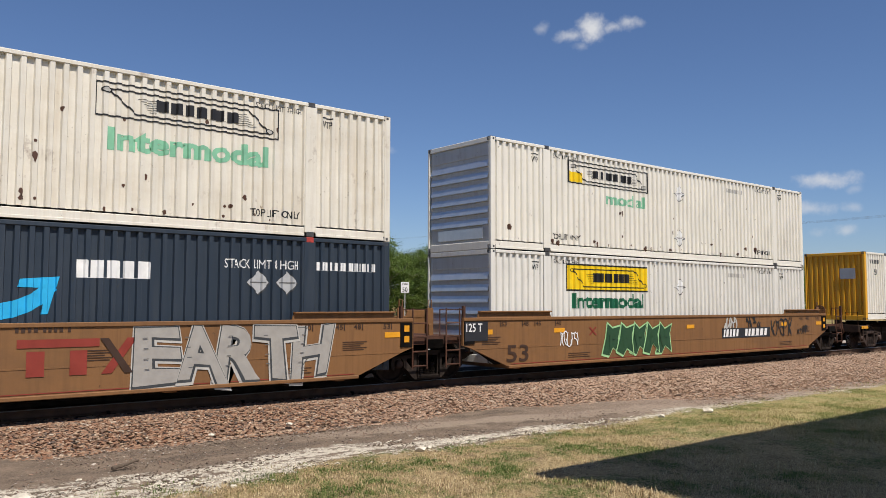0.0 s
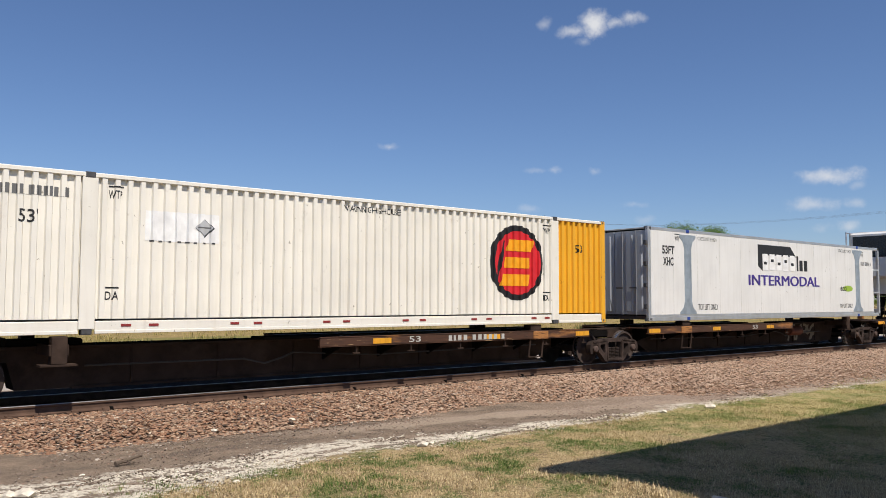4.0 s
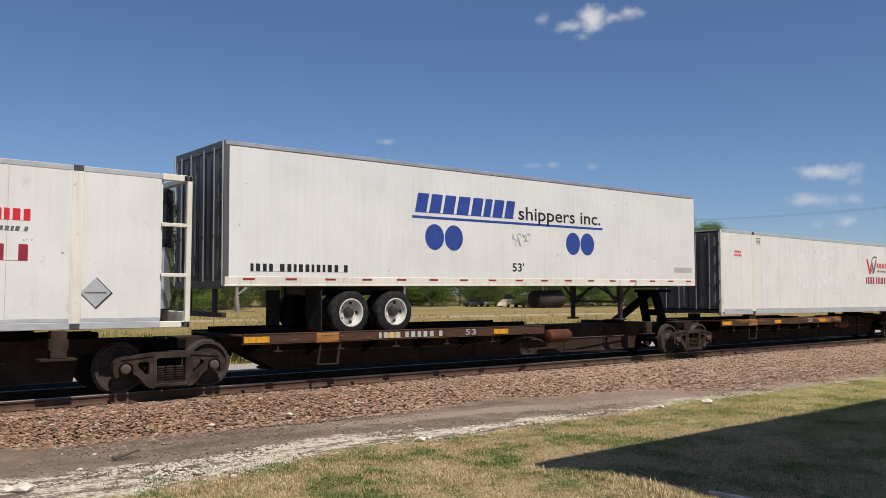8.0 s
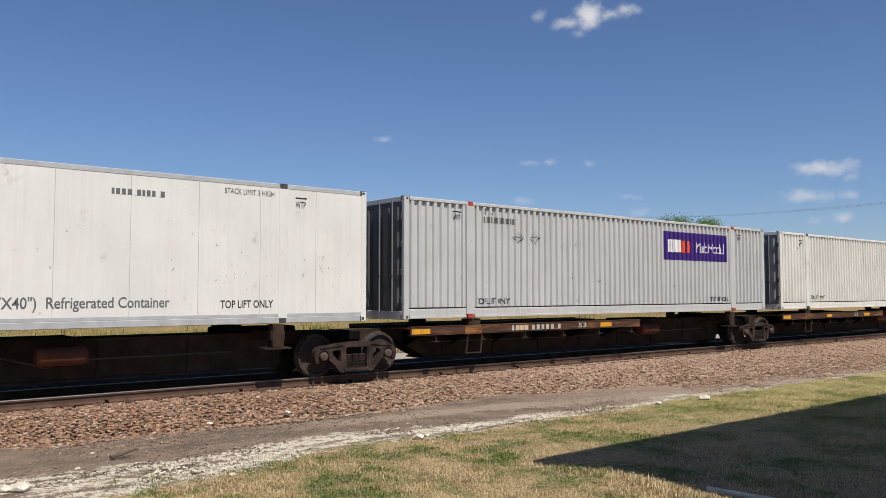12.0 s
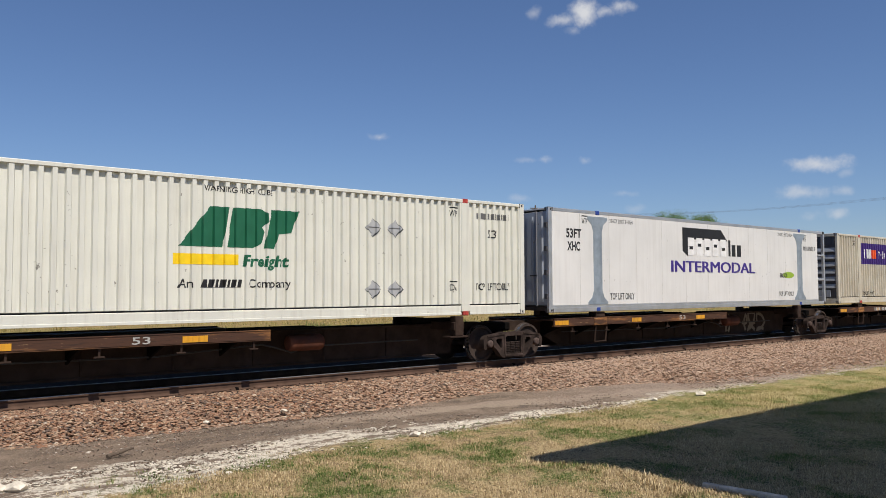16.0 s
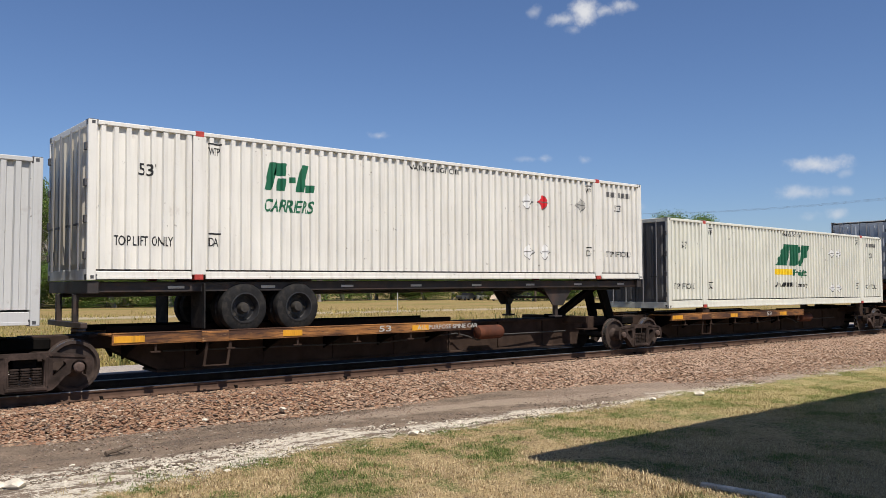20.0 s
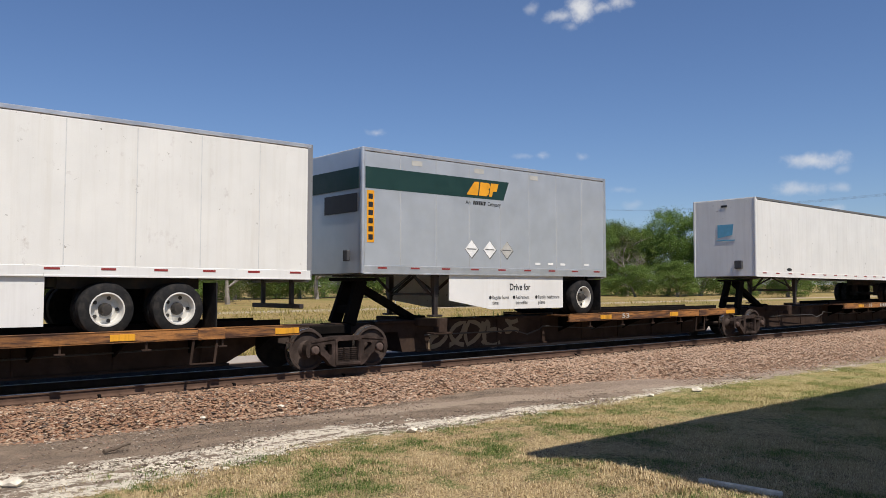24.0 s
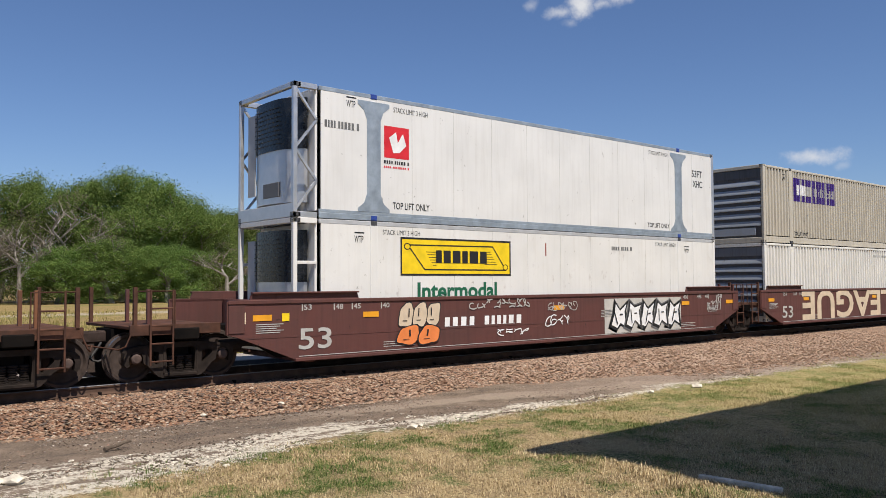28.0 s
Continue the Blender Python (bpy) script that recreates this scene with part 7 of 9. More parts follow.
def well_car(label, s0, length, mat, own_right=True, dark=False):
    """A well car between truck centres: deep side sills with raised end chords, end platforms, trucks."""
    c = thing("well_car", label, "rail car", "well cars", s0, 0.0)
    L = length
    e = 0.75
    outline = [(e, 0.85), (e, 1.5), (L - e, 1.5), (L - e, 0.85), (L - e - 0.25, 0.78), (L - e - 1.55, 0.27), (e + 1.55, 0.27), (e + 0.25, 0.78)]
    key = (L, mat)
    for s in (-1, 1):
        y0, y1 = (-1.50, -1.44) if s < 0 else (1.44, 1.50)
        side = part("side_sill", lambda: Geo().prism(outline, y0, y1), mat, c, "deep steel side sill", key=("wside", s, L))
        part("top_chord", lambda: Geo().box(e + 0.02, L - e - 0.02, y0 - 0.03 * (s < 0), y1 + 0.03 * (s > 0), 1.44, 1.52, 0.01), mat, side, key=("wtop", s, L))
        part("bottom_chord", lambda: Geo().box(e + 1.5, L - e - 1.5, y0 - 0.05 * (s < 0), y1 + 0.05 * (s > 0), 0.24, 0.31, 0.01), mat, side, key=("wbot", s, L))
        for x0, x1 in ((e + 0.5, e + 3.1), (L - e - 3.1, L - e - 0.5)):
            part("raised_chord", lambda: Geo().prism([(x0, 1.52), (x0 + 0.05, 1.66), (x1 - 0.05, 1.66), (x1, 1.52)], y0 + 0.01 * (s < 0), y1 - 0.01 * (s > 0)).box(x0 + 0.03, x1 - 0.03, y0 - 0.06 * (s < 0), y1 + 0.06 * (s > 0), 1.645, 1.68, 0.008), mat, side, key=("wrc", s, L, x0))
        yc = y0 - 0.007 if s < 0 else y1
        part("crease", lambda: Geo().prism([(e + 0.3, 0.775), (L - e - 0.3, 0.775), (L - e - 0.32, 0.745), (e + 0.32, 0.745)], yc, yc + 0.007), mat, side, "pressed ledge along the sill", key=("crease", s, L))
        for i in range(9):
            part("side_stake", lambda: Geo().box(-0.06, 0.06, s * 1.38 - 0.05, s * 1.38 + 0.05, 0.3, 1.48, 0.01), mat, side, at=(e + 2.2 + i * (L - 2 * e - 4.4) / 8, 0, 0), key=("stake", s))
    part("well_floor", lambda: Geo().box(e + 1.6, L - e - 1.6, -1.42, -1.0, 0.26, 0.32, 0.01).box(e + 1.6, L - e - 1.6, 1.0, 1.42, 0.26, 0.32, 0.01), mat, c, key=("wfloor", L))
    for i in range(5):
        part("floor_beam", lambda: Geo().box(-0.12, 0.12, -1.42, 1.42, 0.2, 0.31, 0.01), mat, c, at=(e + 1.9 + i * (L - 2 * e - 3.8) / 4, 0, 0), key="wfb")
    for x, sg in ((0.0, 1), (L, -1)):
        def bolster():
            g = Geo()
            p = [(x - sg * 1.1, 1.0), (x + sg * 1.9, 1.0), (x + sg * 2.3, 0.5), (x + sg * 1.9, 0.5), (x + sg * 1.4, 0.76), (x - sg * 1.1, 0.76)]
            return g.prism(p if sg > 0 else p[::-1], -0.45, 0.45).box(x - 0.25, x + 0.25, -1.40, 1.40, 0.80, 1.02, 0.02)
        part("body_bolster", bolster, "black", c, key=("wbol", L, sg))
        part("end_bulkhead", lambda: Geo().box(x + sg * 2.05 - 0.05, x + sg * 2.05 + 0.05, -1.4, 1.4, 0.5, 1.5, 0.01), mat, c, key=("wbulk", L, sg))
        xa, xb = sorted((x - sg * 1.05, x + sg * 0.7))
        part("end_platform", lambda: Geo().box(xa, xb, -1.3, 1.3, 1.02, 1.08, 0.01).box(xa, xb, -1.34, -1.28, 0.9, 1.1, 0.01), "end_steel", c, key=("wplat", L, sg))
        for y, h in ((-1.3, 1.55), (-0.6, 1.5), (0.6, 1.5), (1.3, 1.55)):
            part("end_post", lambda: Geo().box(-0.035, 0.035, -0.04, 0.04, 1.05, h + 0.25, 0.006) if mat != "tan_car" or abs(y) > 1 else Geo().box(-0.10, 0.10, -0.02, 0.02, 1.35, h + 0.25, 0.006).box(-0.07, 0.07, -0.06, 0.06, 1.05, 1.36, 0.01).path([(-0.05, 0, h + 0.25), (-0.05, 0, h + 0.45), (0.05, 0, h + 0.45), (0.05, 0, h + 0.25)], 0.012), mat if abs(y) < 1 else "end_steel", c, at=(x - sg * (0.95 if abs(y) > 1 else 0.45), y, 0), key=("wpost", h, mat, abs(y) > 1))
        part("ladder", lambda: Geo().rod((0, 0, 0.35), (0, 0, 1.75), 0.02).rod((0.42, 0, 0.35), (0.42, 0, 1.75), 0.02).rod((0, 0, 0.42), (0.42, 0, 0.42), 0.018).rod((0, 0, 0.75), (0.42, 0, 0.75), 0.018).rod((0, 0, 1.08), (0.42, 0, 1.08), 0.018).rod((0, 0, 1.4), (0.42, 0, 1.4), 0.018), "end_steel", c, "side ladder", at=(x - sg * 0.5 - 0.2, -1.42, 0), key="wladder")
        part("coupler", lambda: Geo().box(-0.5, 0.5, -0.14, 0.14, 0.72, 0.96, 0.04), "journal", c, at=(x - sg * 1.55, 0, 0), key="wcoup")
        part("air_hose", lambda: Geo().path([(-0.35 + 0.09 * k, -0.3, 0.75 - 0.36 * math.sin(math.pi * k / 8)) for k in range(9)], 0.026), "hose", c, at=(x - sg * 1.3, 0, 0), key="whose")
        part("uncoupling_lever", lambda: Geo().path([(x - sg * 1.0, -1.33, 1.0), (x - sg * 1.12, -1.33, 0.72), (x - sg * 1.2, -1.2, 0.66), (x - sg * 1.5, -0.3, 0.7)], 0.016), "end_steel", c, key=("wlever", L, sg))
        part("brake_cylinder", lambda: Geo().lathe((x + sg * 1.1, -0.9, 0.62), [(-0.28, 0.05), (-0.27, 0.13), (0.2, 0.14), (0.22, 0.06), (0.5, 0.03)], "x", 14), "truck_shade", c, key=("wbc", L, sg))
        part("hand_rail", lambda: Geo().path([(x - sg * 0.95, -1.3, 1.08), (x - sg * 0.95, -1.3, 1.72), (x - sg * 0.2, -1.3, 1.72), (x - sg * 0.2, -1.3, 1.08)], 0.018), "end_steel", c, key=("whr", L, sg))
        part("gusset", lambda: Geo().prism([(x + sg * 0.72, 1.0), (x + sg * 1.5, 1.0), (x + sg * 2.2, 0.34), (x + sg * 1.9, 0.34)] if sg > 0 else [(x - 1.9, 0.34), (x - 2.2, 0.34), (x - 1.5, 1.0), (x - 0.72, 1.0)], -1.40, -1.36), "black", c, key=("wgus", L, sg))
        part("end_plate", lambda: Geo().box(-0.17, 0.17, -1.522, -1.508, 0.87, 1.42, 0.006), "black" if mat == "tan_car" else mat, c, "upright end plate", at=(x + sg * 0.95, 0, 0), key="wdoor")
        if mat == "tan_car" and sg < 0:
            for zz in (0.98, 1.22):
                part("reflector", lambda: Geo().box(-0.07, 0.07, -1.53, -1.523, 0.0, 0.14, 0.001), "amber", c, at=(x + sg * 0.95, 0, zz), key="wrefl")
    rail_truck(c, 0.0, "truck_shade")
    if own_right:
        rail_truck(c, L, "truck_shade")
    f = Side(c, -1.505, False)
    f.rect(e + 1.6, L - e - 1.6, 0.335, 0.35, "faded" if mat == "oxide" else "dull_red", 1, name="stripe")
    for x in (4.2, L - 4.6):
        f.rows([(x + 0.3 + k * 0.0, x + 1.2 - 0.1 * (k % 2), 0.42 + k * 0.05, 0.435 + k * 0.05) for k in range(3)], "faded" if mat == "oxide" else "brown_ink", 1, 0, "notice")
    return c, f


def sill_marks(f, L, ink, e=0.75, first=1.97, last=1.35):
    """Length ticks, amber patches and small notices along a well car's side. first, last: the 53-foot ticks, from either end."""
    for d, t in ((0.0, "53"), (0.78, "48"), (1.24, "45"), (2.02, "40")):
        x = first + d
        f.rect(x, x + 0.03, 1.28, 1.42, ink, name="tick")
        f.word(t, x + 0.05, x + 0.24, 1.3, 1.41, ink)
        x = last + d
        f.rect(L - x - 0.03, L - x, 1.28, 1.42, ink, name="tick")
        f.word(t, L - x - 0.24, L - x - 0.05, 1.3, 1.41, ink)
    for x in (e + 0.55, e + 3.2, L * 0.5, L - e - 3.4, L - e - 0.8):
        f.rect(x, x + 0.42, 1.1, 1.22, "amber", 2, name="reflector")
    for x in (e + 0.62, L * 0.5 + 2.0, L - e - 1.9):
        f.rows([(x, x + 0.62 - 0.08 * (k % 3), 1.02 - k * 0.042, 1.036 - k * 0.042) for k in range(5)], ink, 1, 0, "notice")


def bubble_graffiti(f, x0, x1, z0, z1, n, fill, line, seed, layer=1, shade=None):
    """A row of fat rounded sprayed shapes with an outline; no letters."""
    r = random.Random(seed)
    w = (x1 - x0) / n
    for i in range(n):
        cx, cz = x0 + (i + 0.5) * w, (z0 + z1) / 2 + r.uniform(-0.03, 0.03) * (z1 - z0)
        pts = []
        ph = r.uniform(0, 6.3)
        m = 26
        for k in range(m):
            a = 2 * math.pi * k / m
            q = 1 + 0.07 * math.sin(3 * a + ph) + 0.05 * math.sin(5 * a + ph * 2)
            px, pz = math.copysign(abs(math.cos(a)) ** 0.75, math.cos(a)) * q, math.copysign(abs(math.sin(a)) ** 0.75, math.sin(a)) * q
            pts.append((px + 0.22 * pz, pz))
        rx, rz = w * 0.56, (z1 - z0) * 0.46
        f.poly([(cx + x * rx, cz + z * rz) for x, z in pts], line, layer + 2 * (i % 2), "graffiti_outline")
        f.poly([(cx + x * rx * 0.89, cz + z * rz * 0.91) for x, z in pts], fill, layer + 1 + 2 * (i % 2), "graffiti_fill")
        sx = cx + r.uniform(-0.2, 0.2) * w
        f.rows([(sx - 0.06 * w, sx + 0.02 * w, cz - rz * 0.1, cz + rz * 0.55), (cx - 0.3 * w, cx + 0.02 * w, cz - rz * 0.42, cz - rz * 0.36)], line, layer + 5, r.uniform(-0.1, 0.25), "graffiti_line")


def spike_graffiti(f, x0, x1, z0, z1, n, fill, line, edge, seed):
    """Jagged interlocked sprayed shapes; no letters."""
    r = random.Random(seed)
    w = (x1 - x0) / n
    for i in range(n):
        a = x0 + i * w
        p = [(a - 0.12 * w, z0 + r.uniform(0, 0.15) * (z1 - z0)), (a + 0.35 * w, z0), (a + 0.62 * w, z0 + r.uniform(0.2, 0.35) * (z1 - z0)), (a + 1.1 * w, z0 + 0.05 * (z1 - z0)),
             (a + 0.98 * w, z0 + r.uniform(0.5, 0.7) * (z1 - z0)), (a + 1.16 * w, z1 - r.uniform(0, 0.1) * (z1 - z0)), (a + 0.6 * w, z1 - r.uniform(0.15, 0.3) * (z1 - z0)), (a + 0.25 * w, z1), (a + 0.12 * w, z0 + 0.55 * (z1 - z0))]
        cx, cz = sum(q[0] for q in p) / len(p), sum(q[1] for q in p) / len(p)
        for k, m in ((1.14, edge), (1.0, line), (0.8, fill)):
            f.poly([(cx + (x - cx) * k, cz + (z - cz) * k) for x, z in p], m, 1 + {1.14: 0, 1.0: 1, 0.8: 2}[k] + 3 * (i % 2), "graffiti_shape")
        f.rows([(cx - 0.2 * w, cx - 0.14 * w, cz - 0.25 * (z1 - z0), cz + 0.2 * (z1 - z0)), (cx, cx + 0.2 * w, cz + 0.05 * (z1 - z0), cz + 0.09 * (z1 - z0))], line, 8, r.uniform(-0.4, 0.4), "graffiti_line")

# ---- the train, front to rear ----
CAR_START = (36.1, 125.0, 213.4, 301.98, 390.45, 479.35)
OFFSETS = (0.0, 16.58, 33.76, 50.94, 68.13, 84.7)
SP = 1.215       # container floor on a spine car


def trav(t):
    """How far the train has gone after t seconds; it slows a little."""
    return 21.419 * t - 0.019 * t * t


def rust_spots(f, seed, n, z_hi=2.5):
    """Dents with bare rusty metal."""
    r = random.Random(seed)
    for i in range(n):
        x, z = r.uniform(0.6, 13.6), 0.30 + (z_hi - 0.30) * r.random() ** 3.2
        m, q, run = 9, r.uniform(0.4, 1.1), r.uniform(1.0, 3.2)
        pts = []
        for k in range(m):
            a = 2 * math.pi * k / m
            pts.append((x + q * r.uniform(0.03, 0.06) * math.cos(a), z + q * r.uniform(0.03, 0.06) * math.sin(a) * (run if math.sin(a) < -0.3 else 1.0)))
        f.poly(pts, "rust_ink", 1, "rust_spot")


def build_wells_front():
    c, f = well_car("mustard-brown well car with sprayed graffiti, carrying stacked containers", -8.0, 20.0, "tan_car", own_right=True)
    sill_marks(f, 20.0, "brown_ink")
    f.bars(9, 11.0, 11.9, 1.36, 1.45, "brown_ink", fill=0.6)
    f.rows([(11.05, 12.36, 1.10, 1.24), (11.20, 11.48, 0.62, 1.04), (11.88, 12.16, 0.62, 1.04)], "dull_red", 2)
    f.rows([(12.40, 12.58, 0.62, 1.24)], "dull_red", 2, 0.7)
    f.rows([(12.80, 12.95, 0.62, 1.24)], "brown_ink", 3, -0.7)
    wild_tag(f, "EARTH", 13.0, 17.0, 0.46, 1.40, "chrome_fill", "charcoal", "spray_silver", 4)
    c2, f = well_car("mustard-brown well car with green sprayed graffiti and stacked containers", 12.0, 20.0, "tan_car", own_right=True)
    sill_marks(f, 20.0, "brown_ink")
    f.rect(0.8, 1.55, 0.95, 1.42, "sign_black", 6, name="panel")
    f.word("125 T", 0.84, 1.36, 1.18, 1.38, "g_white", 7)
    f.word("53", 2.2, 2.98, 0.40, 0.82, "brown_ink", 2)
    spike_graffiti(f, 6.0, 9.1, 0.40, 1.3, 5, "leaf_ink", "leaf_ink", "mint", 9)
    f.rect(12.0, 15.05, 0.74, 1.07, "sign_black", 1, name="panel")
    f.bars(5, 12.05, 13.0, 0.79, 1.03, "g_white", 2, 0.2, 0.62)
    f.bars(6, 13.35, 14.85, 0.79, 1.03, "g_white", 2, 0.2, 0.66)
    scribble(f, 13.5, 14.4, 1.08, 1.44, "ink", 31, 5, 0.06)
    f.rows([(5.35, 5.42, 1.0, 1.22)], "dull_red", 1, 1.2)
    f.rows([(5.62, 5.69, 1.0, 1.22)], "dull_red", 2, -1.2)
    scribble(f, 4.18, 4.9, 0.75, 1.1, "g_white", 3, 5, 0.03)
    scribble(f, 15.1, 16.6, 0.75, 1.3, "ink", 6, 5, 0.055)
    scribble(f, 17.0, 17.75, 0.78, 1.1, "ink", 16, 5, 0.035)
    scribble(f, 12.1, 12.9, 1.08, 1.42, "faded", 8, 4, 0.07)
    # first stack
    c, f = corrugated("dark navy corrugated container under a cream one", -5.43, 0.36, "navy", "ribs", "doors", "navy", "redcast", rail_h=0.2)
    f.bars(5, 9.40, 10.75, 1.94, 2.26, "g_white", 1, fill=0.8)
    arc = []
    for k in range(15):
        a = math.pi * (1.15 + 0.7 * k / 14)
        arc.append((8.1 + 1.15 * math.cos(a), 2.15 + 0.95 * math.sin(a)))
    for k in range(14, -1, -1):
        a = math.pi * (1.15 + 0.7 * k / 14)
        arc.append((8.1 + 1.0 * math.cos(a), 2.28 + 0.8 * math.sin(a)))
    f.lay("curved_mark", arc, [(i, i + 1, 28 - i, 29 - i) for i in range(14)], "cyan", 1)
    f.poly([(8.55, 1.9), (9.16, 1.95), (9.0, 1.3), (8.88, 1.3), (8.95, 1.75), (8.5, 1.76)], "cyan", 2, "mark")
    f.word("STACK LIMIT 8 HIGH", 12.2, 13.83, 2.2, 2.38, "g_white")
    f.diamond(12.92, 1.92, 0.24, "silver")
    f.diamond(13.57, 1.92, 0.24, "silver")
    f.bars(14, 14.26, 15.78, 2.2, 2.38, "g_white", fill=0.6)
    c, f = roll_container("cream corrugated container, rust-spotted, on top of a stack", -5.43, 3.26, None, 9.66, "pale_green", False, "cream")
    rust_spots(f, 5, 44)
    # second stack
    c, f = roll_container("off-white corrugated container at the bottom of a stack", 13.87, 0.36, "g_yellow", 2.88, "green", True, "white")
    f.diamond(8.18, 2.05, 0.24, "g_white")
    c, f = roll_container("cream corrugated container with rusty dents, on top of a stack", 13.87, 3.26, None, 2.95, None, False, "eggshell")
    f.word("modal", 4.56, 6.4, 1.5, 1.85, "pale_green")
    f.rect(2.99, 3.6, 2.02, 2.3, "g_yellow", 1, name="patch")
    f.diamond(8.21, 2.12, 0.24, "g_white")
    f.diamond(8.19, 0.7, 0.24, "g_white")
    rust_spots(f, 8, 40, 1.8)


def build_wells_rear():
    c, f = well_car("rust-brown well car with bubble graffiti and stacked containers", 567.4, 20.7, "rustcar")
    sill_marks(f, 20.7, "faded", first=2.42, last=1.8)
    f.word("53", 2.38, 3.12, 0.45, 0.9, "brown_ink")
    f.rect(4.34, 4.62, 1.06, 1.44, "amber", 9, name="length_plate")
    f.word("40", 4.38, 4.58, 1.28, 1.41, "ink", 10)
    f.rect(4.37, 4.59, 1.24, 1.255, "ink", 10, name="plate_line")
    f.word("20", 4.38, 4.58, 1.09, 1.21, "ink", 10)
    f.rect(0.95, 1.2, 1.05, 1.3, "g_white", 2, name="panel")
    f.rect(1.25, 2.2, 1.0, 1.12, "amber", 3, name="reflector")
    bubble_graffiti(f, 4.2, 6.7, 0.46, 1.42, 5, "bubble", "ink", 3)
    f.rect(5.6, 6.9, 0.74, 1.02, "sign_black", 7, name="panel")
    f.bars(4, 5.68, 6.75, 0.78, 0.99, "g_white", 8, 0.1, 0.66)
    f.bars(6, 7.15, 8.65, 0.78, 0.99, "g_white", 8, 0.1, 0.66)
    bubble_graffiti(f, 9.8, 12.6, 0.54, 1.42, 6, "spray_silver", "ink", 6)
    scribble(f, 12.75, 14.8, 0.7, 1.08, "ink_grey", 19, 5, 0.06)
    c, f = well_car("dark oxide-red well car with painted tags and stacked containers", 591.0, 20.3, "oxide", own_right=False)
    sill_marks(f, 20.3, "faded", first=2.41, last=1.8)
    f.word("53", 2.34, 3.14, 0.49, 0.92, "faded", 2)
    f.rect(0.95, 1.15, 1.05, 1.28, "bubble", 2, name="panel")
    f.rect(1.95, 2.12, 1.08, 1.24, "g_yellow", 2, name="panel")
    bubble_graffiti(f, 4.95, 6.15, 0.78, 1.42, 3, "bubble", "ink", 11)
    bubble_graffiti(f, 4.9, 6.1, 0.40, 0.9, 2, "peach", "ink", 12, 7)
    f.bars(4, 6.25, 7.3, 0.80, 1.02, "g_white", 1, 0.05, 0.6)
    f.bars(6, 7.55, 8.95, 0.80, 1.02, "g_white", 1, 0.05, 0.6)
    scribble(f, 7.1, 9.25, 1.22, 1.44, "faded", 12, 8, 0.03)
    scribble(f, 9.8, 10.75, 0.7, 0.95, "g_white", 13, 4, 0.03)
    scribble(f, 9.9, 11.1, 1.1, 1.3, "faded", 23, 6, 0.022)
    scribble(f, 8.0, 9.2, 0.5, 0.66, "g_white", 14, 4, 0.025)
    f.rect(12.3, 16.1, 0.36, 1.36, "chrome_fill", 1, name="graffiti_ground")
    spike_graffiti(f, 12.6, 16.0, 0.42, 1.3, 5, "g_white", "ink", "ink_grey", 15)
    scribble(f, 17.6, 18.4, 0.9, 1.4, "faded", 16, 4, 0.03)
    c, f = well_car("dark oxide-red well car with tall tan graffiti and stacked containers", 611.3, 20.3, "oxide")
    sill_marks(f, 20.3, "faded", first=2.41, last=1.8)
    f.word("53", 2.3, 3.1, 0.49, 0.92, "faded", 2)
    block_tag(f, "LEAGUE", 3.8, 12.1, 0.34, 1.42, None, None, "bubble", turned=True)
    # loads
    c, f = corrugated("silver-grey corrugated container with bright green lifting posts", 569.8, 0.36, "silver_grey", "ribs", "doors", "silver_grey", "casting", rail_h=0.26, post="lime")
    f.bars(10, 0.55, 1.72, 2.16, 2.34, "ink_grey")
    f.word("53'", 0.9, 1.25, 1.45, 1.6)
    f.wtp(2.3, 2.25)
    f.wtp(13.62, 2.25)
    pts = [(3.55 + 0.3 * math.cos(a), 1.9 + 0.38 * math.sin(a)) for a in [0.6 + 0.25 * k for k in range(16)]] + [(3.55 + 0.14 * math.cos(a), 1.9 + 0.2 * math.sin(a)) for a in [0.6 + 0.25 * k for k in range(15, -1, -1)]]
    f.lay("curled_mark", pts, [(i, i + 1, 30 - i, 31 - i) for i in range(15)], "lime", 1)
    f.bars(4, 4.05, 4.96, 1.9, 2.16, "blue", fill=0.66)
    f.word("Logistics", 4.05, 4.96, 1.62, 1.8, "ink_grey")
    f.word("WARNING HIGH CUBE", 7.3, 8.73, 2.37, 2.48, "ink")
    f.oval(13.2, 1.75, 0.13, 0.17, "silver", 1, "vent", 14)
    c = yellow_sign_reefer("white insulated container with a yellow sign, on top of a stack", 569.8, 3.26, "R", 9.7)
    c = yellow_sign_reefer("white refrigerated container with a yellow sign, low in its well", 593.33, 0.36, "L", 2.82)
    c, f = flat_container("white refrigerated container with a red badge, on top of a stack", 593.33, 3.26, "L", "fresh", "post", "alu", True, 0.0, "ends", "blue", lattice=True)
    f.bars(10, 0.75, 1.68, 2.0, 2.16, "ink_grey")
    f.wtp(1.33, 2.52)
    f.rect(2.36, 3.08, 1.48, 2.22, "red", 1, name="badge")
    f.poly([(2.5, 1.95), (2.7, 2.1), (2.75, 1.85), (2.9, 2.08), (3.0, 1.8), (2.8, 1.62), (2.62, 1.6)], "g_white", 2, "mark")
    f.bars(10, 2.34, 3.09, 1.34, 1.42, "ink")
    f.bars(12, 2.34, 3.09, 1.24, 1.29, "red")
    f.word("TOP LIFT ONLY", 2.6, 3.7, 0.3, 0.46)
    f.word("STACK LIMIT 3 HIGH", 2.63, 3.65, 2.56, 2.68)
    f.word("STACK LIMIT 3 HIGH", 12.5, 13.5, 2.56, 2.68)
    f.word("TOP LIFT ONLY", 12.4, 13.55, 0.28, 0.42)
    f.word("53FT", 14.86, 15.46, 2.04, 2.26)
